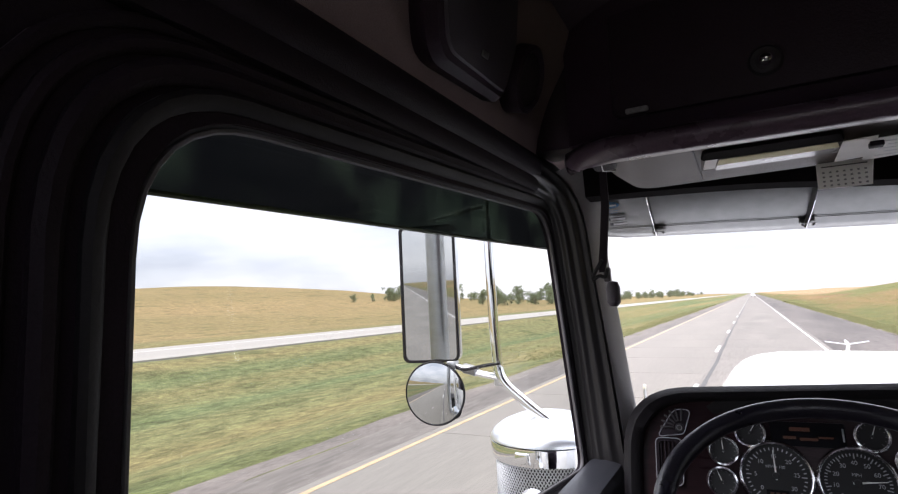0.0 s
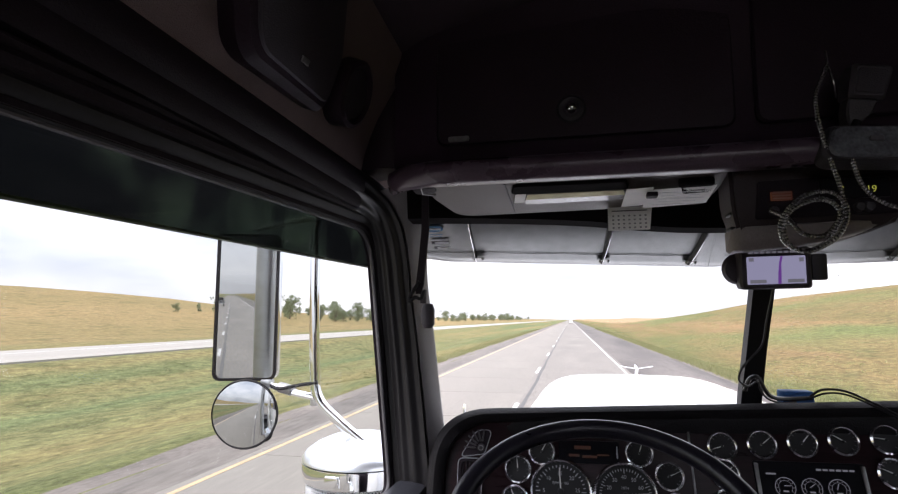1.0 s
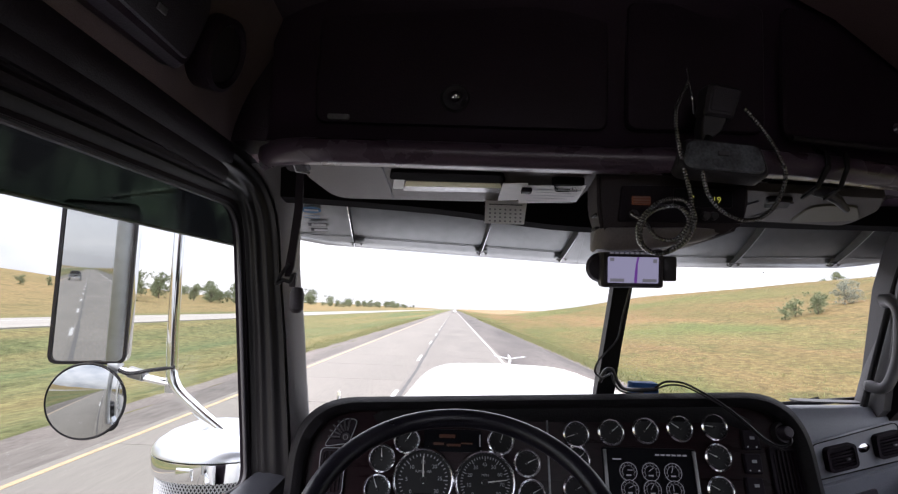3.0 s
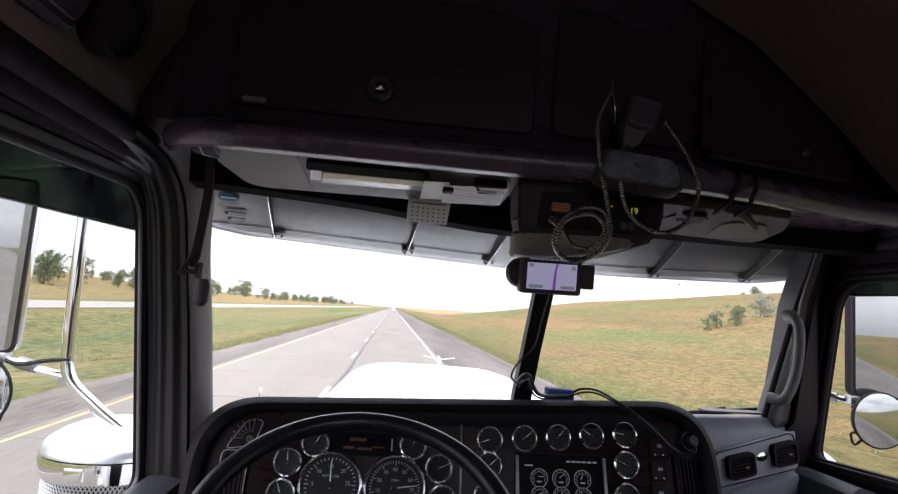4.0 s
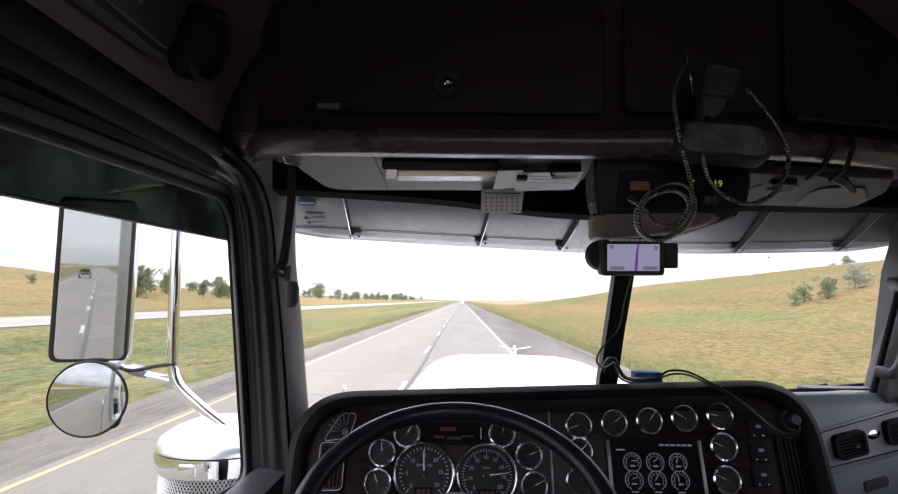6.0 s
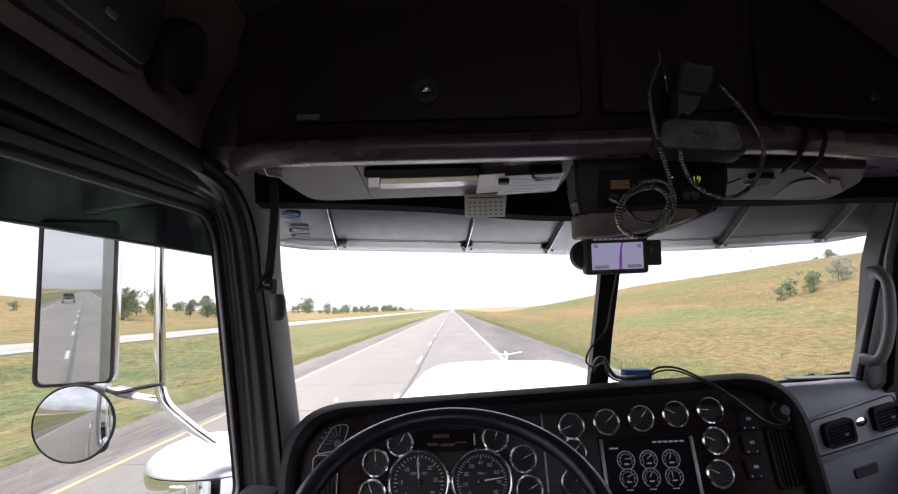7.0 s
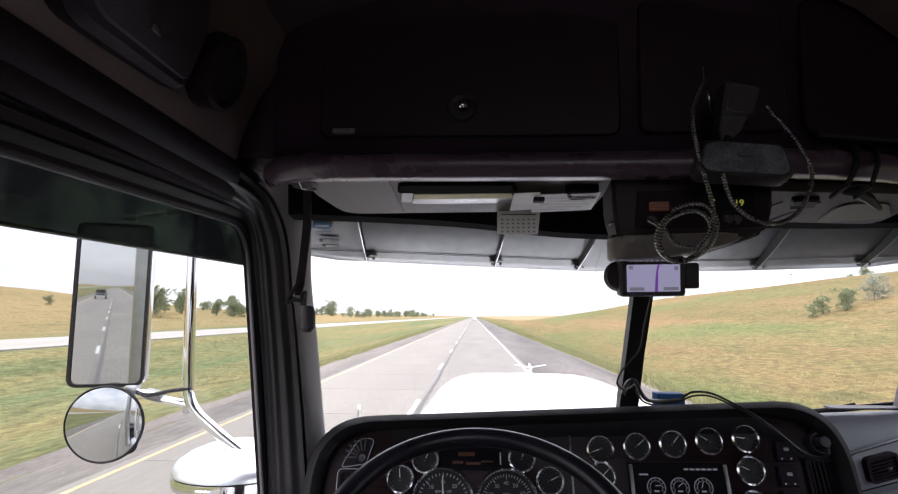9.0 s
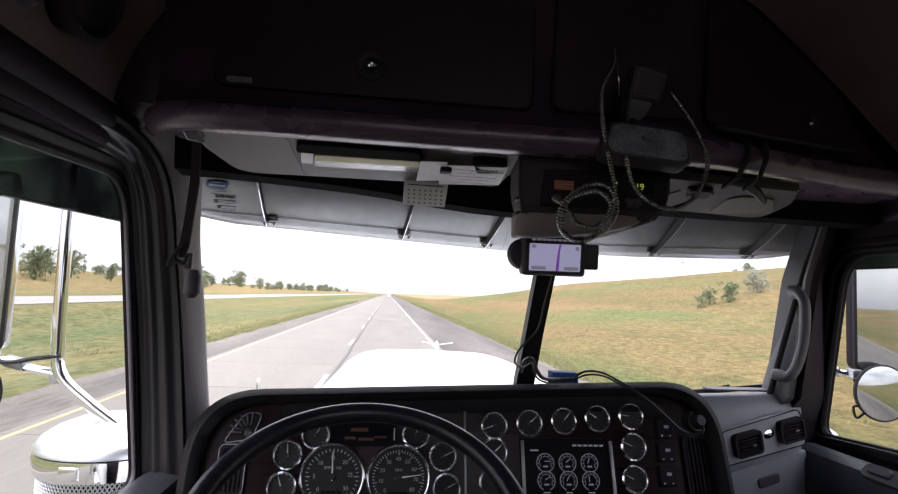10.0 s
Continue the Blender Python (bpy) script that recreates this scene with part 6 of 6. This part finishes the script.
air_cleaner(-1.030, 1.70, 1.930)
air_cleaner(1.10, 1.92, 1.945)


# ---- door mirrors ----
def mirror_set(name, sx, c, normal, post, rc, rn, label, w=0.084, h=0.194, k=1.0):
    """Tall flat mirror, round convex mirror, chrome post and arm."""
    ms = empty(name, post[-1], label, "mirror", "pair of door mirrors")
    nn = Vector(normal).normalized()
    u = Vector((0, 0, 1)).cross(nn).normalized()
    m = axes(c, u, Vector((0, 0, 1)) - nn * nn.z)
    out = rounded([(-w, -h, 0.03), (w, -h, 0.03), (w, h, 0.02), (-w, h, 0.02)], 6)
    inn = rounded([(-w + 0.009, -h + 0.009, 0.022), (w - 0.009, -h + 0.009, 0.022), (w - 0.009, h - 0.009, 0.014), (-w + 0.009, h - 0.009, 0.014)], 6)
    head = part("mirror_head", slab(out, 0.05, m @ Matrix.Translation((0, 0, -0.004)), 0.004), M_CHROME if sx < 0 else M_DARKDOOR, ms)
    part("rim", ring_plate(inn, out, 0.014, m @ Matrix.Translation((0, 0, 0.006))), M_RUBBER, head, "black rubber rim")
    part("mirror_glass", slab(inn, 0.003, m @ Matrix.Translation((0, 0, 0.0)), 0), M_MIRROR, head, "flat mirror glass")
    rm = axes(rc, Vector((0, 0, 1)).cross(Vector(rn)), Vector((0, 0, 1)))
    R, cap = 0.42 * k, 0.087 * k
    prof = [(cap * math.sin(math.pi / 2 * i / 10), 0) for i in range(11)]
    prof = [(r, math.sqrt(R * R - r * r) - math.sqrt(R * R - cap * cap)) for r, _ in prof]
    rd = part("round_mirror", lathe([(0.086 * k, -0.004), (0.090 * k, 0.003), (0.093 * k, -0.004), (0.088 * k, -0.018), (0.055 * k, -0.045), (0, -0.05)], rm, 48), M_RUBBER, ms)
    part("convex_glass", lathe(prof, rm, 56), M_MIRROR, rd, "convex mirror glass", smooth=180)
    part("post", tube(spline(post, 8), 0.0165, 16), M_CHROME, ms, "polished chrome post", smooth=80)
    j = Vector(post[3])
    a0 = Vector(c) + Vector((sx * -0.07, 0.03, -h - 0.01))
    part("arm", tube([a0, a0.lerp(j, 0.4) + Vector((0, 0, -0.006)), j], 0.011, 10), M_CHROME, ms)
    part("collar", tube([a0.lerp(j, 0.25), a0.lerp(j, 0.5)], 0.017, 12), M_STEELDK, ms)
    part("clamp_block", box(tuple(a0), (0.036, 0.034, 0.030), 0.005), M_STEEL, ms)
    part("joint_plate", box(tuple(j + Vector((sx * 0.012, 0, 0.0))), (0.03, 0.012, 0.05), 0.003), M_STEEL, ms)
    part("upper_arm", tube([Vector(post[0]) + Vector((0, 0, -0.03)), Vector(c) + Vector((0, 0.03, h + 0.02))], 0.010, 10), M_CHROME, ms)
    part("heater_wire", tube(spline([a0 + Vector((0, 0, -0.02)), a0 + Vector((sx * 0.02, 0, -0.10)), Vector(rc) + Vector((sx * -0.09, 0.02, -0.05)), Vector(rc) + Vector((sx * -0.05, 0.05, -0.09)), Vector(rc) + Vector((0, 0.05, -0.05))], 6), 0.004, 6), M_RUBBER, ms)
    part("signal_wire", tube(spline([j + Vector((0, -0.01, 0.05)), j.lerp(a0, 0.3) + Vector((0, -0.02, 0.03)), j.lerp(a0, 0.7) + Vector((0, -0.02, 0.0)), a0], 6), 0.006, 6), M_RUBBER, ms)
    return ms


mirror_set("door_mirror", -1, (-1.425, 1.635, 2.390), (0.545, -1.83, -0.042),
           [(-1.190, 1.65, 2.72), (-1.185, 1.645, 2.45), (-1.175, 1.64, 2.20), (-1.157, 1.637, 2.097), (-1.08, 1.635, 2.025), (-0.965, 1.63, 1.945), (-0.84, 1.60, 1.87)],
           (-1.405, 1.615, 2.042), (0.30, -1.83, -0.08), "tall chrome driver's door mirror with round convex mirror below", 0.103, 0.245, 1.20)
mirror_set("door_mirror", 1, (1.350, 1.76, 2.376), (-0.59, -1.72, -0.01),
           [(1.205, 1.92, 2.72), (1.20, 1.92, 2.45), (1.19, 1.92, 2.28), (1.175, 1.92, 2.16), (1.08, 1.91, 2.05), (0.97, 1.90, 1.96), (0.86, 1.88, 1.90)],
           (1.322, 1.72, 2.107), (-0.18, -1.70, -0.06), "tall chrome passenger's door mirror with round convex mirror below", 0.078, 0.205, 1.0)

# ---- outer body behind the cab ----
body = truck
for sx in (-1, 1):
    part("door_skin", box((sx * 0.905, 0.25, 1.50), (0.05, 1.95, 0.80), 0.02), M_WHITE, body)
    part("exhaust_stack", tube([(sx * 1.235, -0.80, 0.9), (sx * 1.235, -0.80, 3.6)], 0.075, 24), M_STEEL, body, "brushed steel exhaust stack")
    part("grab_rail", tube(spline([(sx * 0.93, -0.50, 1.5), (sx * 0.985, -0.50, 1.55), (sx * 0.985, -0.50, 2.2), (sx * 0.93, -0.50, 2.25)], 6), 0.014, 10), M_CHROME, body)
def road_wheel(cx, cy, width, r=0.52):
    """Tyre with bulged shoulders on a dished chrome rim."""
    m = Matrix.Translation((cx, cy, r)) @ Matrix.Rotation(radians(90 if cx > 0 else -90), 4, "Y")
    h = width / 2
    wh = part("wheel", lathe([(0.29, h), (0.36, h + 0.012), (0.46, h + 0.008), (0.505, h - 0.03), (0.52, h - 0.07), (0.52, -h + 0.07), (0.505, -h + 0.03), (0.46, -h), (0.29, -h)], m, 40), M_TYRE, body)
    part("rim", lathe([(0, h - 0.05), (0.09, h - 0.05), (0.11, h - 0.09), (0.22, h - 0.10), (0.27, h - 0.04), (0.295, h + 0.004), (0.285, -h), (0, -h)], m, 32), M_CHROME, wh, "polished wheel rim")


for sx in (-1, 1):
    part("side_extender", box((sx * 0.955, -0.93, 2.05), (0.03, 0.66, 2.0), 0.012), M_WHITE, body, "white cab side extender")
    part("frame_rail", box((sx * 0.42, -0.75, 0.86), (0.09, 8.4, 0.26), 0.01), M_RUBBER, body)
    part("fuel_tank", tube([(sx * 0.86, -1.10, 0.78), (sx * 0.86, -1.08, 0.78), (sx * 0.86, 0.58, 0.78), (sx * 0.86, 0.60, 0.78)], [0.29, 0.32, 0.32, 0.29], 32), M_CHROME, body, "polished fuel tank")
    part("step", box((sx * 0.92, 1.0, 0.62), (0.22, 0.56, 0.04), 0.01), M_STEEL, body)
    road_wheel(sx * 0.95, 2.92, 0.30)
    for cy in (-3.1, -4.4):
        road_wheel(sx * 0.93, cy, 0.58)
        part("mudguard", box((sx * 0.93, cy, 1.10), (0.60, 0.9, 0.02), 0.005), M_RUBBER, body)
part("bumper", box((0, 3.86, 0.62), (2.15, 0.10, 0.40), 0.03), M_CHROME, body, "chrome front bumper")
part("grille", box((-0.03, 3.60, 1.45), (0.86, 0.05, 0.86), 0.02), M_STEELDK, body)
part("floor_pan", box((0, 0.4, 1.06), (1.76, 2.0, 0.05), 0.01), M_RUBBER, body)
part("roof_skin", box((0, 0.25, 3.12), (1.9, 1.95, 0.06), 0.02), M_WHITE, body)


# ---- lane dashes ----
b = bmesh.new()
grid_faces(b, [[(DASH - 0.06, 0, 0.003), (DASH - 0.06, 0, 0.009), (DASH + 0.06, 0, 0.009), (DASH + 0.06, 0, 0.003)], [(DASH - 0.06, 3.05, 0.003), (DASH - 0.06, 3.05, 0.009), (DASH + 0.06, 3.05, 0.009), (DASH + 0.06, 3.05, 0.003)]], closed=True)
dash_mesh = to_mesh("lane_dash", b)
for k in range(-14, 40):
    o = part("lane_dash", dash_mesh, M_LINEW)
    o.location = (0, 13.2 + 12.2 * k, 0)
    tagged(o, "short worn white lane dash on the pavement", "road marking", "dashes between the lanes", "structure")


# ---- trees ----
def tree_meshes(h, spread_r, seed, dense=1.0):
    rng = random.Random(seed)
    trunk = bmesh.new()
    top = Vector((rng.uniform(-0.3, 0.3), rng.uniform(-0.3, 0.3), h * 0.72))
    tube([(0, 0, -0.3), (0.02 * h, 0, h * 0.2), tuple(top * 0.6), tuple(top)], [0.022 * h, 0.017 * h, 0.012 * h, 0.004 * h], 7, bm=trunk)
    tips = []
    for k in range(17):
        a = rng.uniform(0, 2 * math.pi)
        z0 = h * rng.uniform(0.12, 0.6)
        r = spread_r * rng.uniform(0.35, 1.0)
        tip = Vector((r * math.cos(a), r * math.sin(a), min(h * 0.92, z0 + h * rng.uniform(0.02, 0.36))))
        tube([(0.01 * h, 0, z0), tuple(Vector((0, 0, z0)).lerp(tip, 0.5) + Vector((0, 0, 0.03 * h))), tuple(tip)], [0.010 * h, 0.006 * h, 0.002 * h], 5, bm=trunk)
        tips.append(tip)
    tips += [top, top + Vector((0, 0, h * 0.12)), Vector((0, 0, h * 0.62)), Vector((0, 0, h * 0.42)), Vector((0.25 * spread_r, 0, h * 0.22)), Vector((-0.3 * spread_r, 0.2 * spread_r, h * 0.16)), Vector((0.1 * spread_r, -0.4 * spread_r, h * 0.14))]
    verts, faces = [], []
    for tip in tips:
        for c in range(int(6 * dense)):
            cc = tip + Vector((rng.gauss(0, 0.20), rng.gauss(0, 0.20), rng.gauss(0, 0.15))) * spread_r
            rad = spread_r * rng.uniform(0.12, 0.28)
            for q in range(24):
                d = Vector((rng.gauss(0, 1), rng.gauss(0, 1), rng.gauss(0, 0.8)))
                d.normalize()
                p = cc + d * rad * rng.uniform(0.5, 1.0)
                s = h * rng.uniform(0.012, 0.024)
                u = Vector((rng.gauss(0, 1), rng.gauss(0, 1), rng.gauss(0, 1))).normalized() * s
                v = d.cross(u).normalized() * s * 0.7
                i = len(verts)
                verts += [p - u, p + v, p + u, p - v]
                faces.append((i, i + 1, i + 2, i + 3))
    me = bpy.data.meshes.new("crown")
    me.from_pydata([tuple(v) for v in verts], [], faces)
    return to_mesh("trunk", trunk), me


def tree(proto, x, y, s, leaf, label, group, turn=0.0):
    t = empty("tree", (x, y, land(x, y) - 0.05), label, "tree", group)
    part("trunk", proto[0], M_BARK, t).matrix_parent_inverse = Matrix()
    c = new("crown", proto[1])
    if not c.data.materials:
        c.data.materials.append(leaf)
    c.parent = t
    t.rotation_euler[2], t.scale = turn, (s, s, s)
    return t


PROTO = [tree_meshes(7.5, 2.6, 11), tree_meshes(9, 3.2, 12), tree_meshes(6, 2.6, 13), tree_meshes(8, 2.2, 14, 0.8)]
GREY = tree_meshes(7.5, 3.4, 21, 1.2)
rng = random.Random(5)
for k in range(64):
    y = 240 * (1100 / 240) ** (k / 63) + rng.uniform(-8, 8)
    tree(PROTO[k % 4], -84 + rng.uniform(-10, 10), y, rng.uniform(0.5, 1.2), M_LEAF, "green broadleaf tree in a distant shelterbelt row", "shelterbelt trees", rng.uniform(0, 6))
for k in range(20):
    tree(PROTO[(k + 1) % 4], -70 + rng.uniform(-5, 5), 112 + 5.5 * k + rng.uniform(-2, 2), rng.uniform(0.5, 0.8), M_LEAF, "green broadleaf tree beyond the opposite carriageway", "roadside trees", rng.uniform(0, 6))
for k in range(24):
    tree(PROTO[(k + 2) % 4], -94 + rng.uniform(-6, 6), 118 + 5.0 * k + rng.uniform(-3, 3), rng.uniform(0.32, 0.6), M_LEAF, "slender green tree on the rise beyond the opposite carriageway", "rise trees", rng.uniform(0, 6))
for x, y, s, pr in ((30, 52, 0.24, 2), (31.5, 53, 0.27, 0), (33, 52, 0.25, 1), (34.5, 54, 0.27, 2)):
    tree(PROTO[pr], x, y, s, M_LEAF, "green bushy tree on the grass hillside", "hillside trees", rng.uniform(0, 6))
tree(GREY, 37.5, 55, 0.34, M_LEAFGREY, "silver-leaved bushy tree on the grass hillside", "hillside trees")
for k in range(9):
    tree(PROTO[k % 4], 80 + 2.2 * k + rng.uniform(-1, 1), 122 - 1.0 * k, rng.uniform(0.28, 0.42), M_LEAF, "dark green tree on the ridge line", "ridge trees", rng.uniform(0, 6))


# ---- grass tufts beside the road ----
def tufts(name, count, place, label, hmin, hmax, seed):
    rg = random.Random(seed)
    verts, faces = [], []
    for _ in range(count):
        x, y = place(rg)
        z = land(x, y) - 0.03
        hh = rg.uniform(hmin, hmax)
        for _b in range(7):
            a, s = rg.uniform(0, math.pi), hh * rg.uniform(0.05, 0.11)
            lx, ly = rg.gauss(0, 0.35) * hh, rg.gauss(0, 0.35) * hh
            ox, oy = rg.gauss(0, 0.12), rg.gauss(0, 0.12)
            i = len(verts)
            verts += [(x + ox - s * math.cos(a), y + oy - s * math.sin(a), z), (x + ox + s * math.cos(a), y + oy + s * math.sin(a), z), (x + ox + lx, y + oy + ly, z + hh * rg.uniform(0.7, 1))]
            faces.append((i, i + 1, i + 2))
    me = bpy.data.meshes.new(name)
    me.from_pydata(verts, [], faces)
    return tagged(part(name, me, M_BLADE), label, "grass", kind="stuff")


tufts("grass_verge_right", 14000, lambda r: (5.8 + abs(r.gauss(0, 1.0)), r.uniform(4, 150)), "green weeds along the shoulder edge", 0.06, 0.22, 1)
tufts("grass_median", 9000, lambda r: (-7.4 - abs(r.gauss(0, 6)) * (1 if r.random() < 0.7 else 0.2), 24 + 120 * r.random() ** 1.2), "uneven green and yellow median grass", 0.05, 0.14, 2)


def hillside(r):
    """Clumps gather in drifts along the slope."""
    while True:
        x, y = 8.5 + 62 * r.random() ** 1.2, -10 + 190 * r.random() ** 1.2
        if noise.noise((x * 0.10, y * 0.05, 8)) + 0.25 * r.random() > 0.10:
            return x, y


tufts("grass_hillside", 12000, hillside, "low olive shrubs and grass clumps on the slope", 0.07, 0.17, 3)


# ---- pickup on the road behind ----
pk = empty("pickup_truck", (-3.8, -120, 0), "dark pickup truck following on the highway behind", "pickup truck")
PKM = Matrix.Translation((-3.8, -120, 0))
b = bmesh.new()
secs = [(2.75, 0.55, 0.95, 0.88), (2.5, 0.50, 1.05, 0.95), (1.0, 0.48, 1.12, 0.97), (0.95, 0.48, 1.14, 0.97), (-2.6, 0.48, 1.12, 0.97), (-2.75, 0.55, 1.08, 0.92)]
grid_faces(b, [[PKM @ Vector(p) for p in ((-w, y, z0), (-w, y, z1 - 0.06), (-w + 0.08, y, z1), (w - 0.08, y, z1), (w, y, z1 - 0.06), (w, y, z0))] for y, z0, z1, w in secs], closed=True)
part("body", b, M_CARPAINT, pk)
b = bmesh.new()
grid_faces(b, [[PKM @ Vector(p) for p in ((-w, y0, z), (w, y0, z), (w, y1, z), (-w, y1, z))] for z, w, y0, y1 in ((1.1, 0.9, 1.35, -1.0), (1.72, 0.72, 0.6, -0.8), (1.78, 0.66, 0.45, -0.7))], closed=True)
part("cabin", b, M_CARPAINT, pk)
b = bmesh.new()
grid_faces(b, [[PKM @ Vector((sx * w, y + 0.015, z + 0.01)) for sx in (-1, 1)] for z, w, y in ((1.14, 0.80, 1.315), (1.68, 0.66, 0.655))])
part("windscreen", b, M_SCREENBLK, pk)
for sx in (-1, 1):
    part("headlight", box((sx * 0.7, 2.76, 0.86), (0.26, 0.06, 0.16), 0.02, PKM), M_LENS, pk)
    for y in (1.75, -1.65):
        wh = part("wheel", lathe([(0, 0.12), (0.24, 0.12), (0.36, 0.10), (0.38, 0), (0.36, -0.10), (0, -0.10)], PKM @ Matrix.Translation((sx * 0.84, y, 0.38)) @ Matrix.Rotation(radians(90), 4, "Y"), 28), M_TYRE, pk)
        part("rim", lathe([(0, 0.13), (0.2, 0.125), (0.22, 0.11), (0, 0.11)], PKM @ Matrix.Translation((sx * 0.84, y, 0.38)) @ Matrix.Rotation(radians(90 if sx > 0 else -90), 4, "Y"), 20), M_STEEL, wh)
part("grille", box((0, 2.77, 0.84), (1.0, 0.05, 0.24), 0.02, PKM), M_RUBBER, pk)
part("bumper", box((0, 2.78, 0.58), (1.8, 0.10, 0.18), 0.03, PKM), M_CHROME, pk)
ahead = copy_thing(pk, pose(0.1, 340, 0))
tagged(ahead, "small pale vehicle far ahead on the highway", "pickup truck")
for o in ahead.children:
    if o.name.split(".")[0] in ("body", "cabin"):
        o.material_slots[0].link = "OBJECT"
        o.material_slots[0].material = M_WHITE

# ---- concrete slabs of the lanes, nearest stretch ----
for lane, (x0, x1, material) in enumerate(((-5.945, DASH - 0.02, M_CONCRETE), (DASH + 0.02, 2.195, M_CONCRETE_DK))):
    b = bmesh.new()
    L = 4.585
    grid_faces(b, [[(x0, 0.0075, -0.02), (x0, 0.0075, 0.0), (x0 + 0.01, 0.0125, 0.005), (x1 - 0.01, 0.0125, 0.005), (x1, 0.0075, 0.0), (x1, 0.0075, -0.02)],
                   [(x0, L, -0.02), (x0, L, 0.0), (x0 + 0.01, L - 0.005, 0.005), (x1 - 0.01, L - 0.005, 0.005), (x1, L, 0.0), (x1, L, -0.02)]], closed=True)
    me = to_mesh("slab", b)
    for k in range(-12, 70):
        o = part("slab", me, material, road)
        o.location = (0, 4.6 * k, 0)
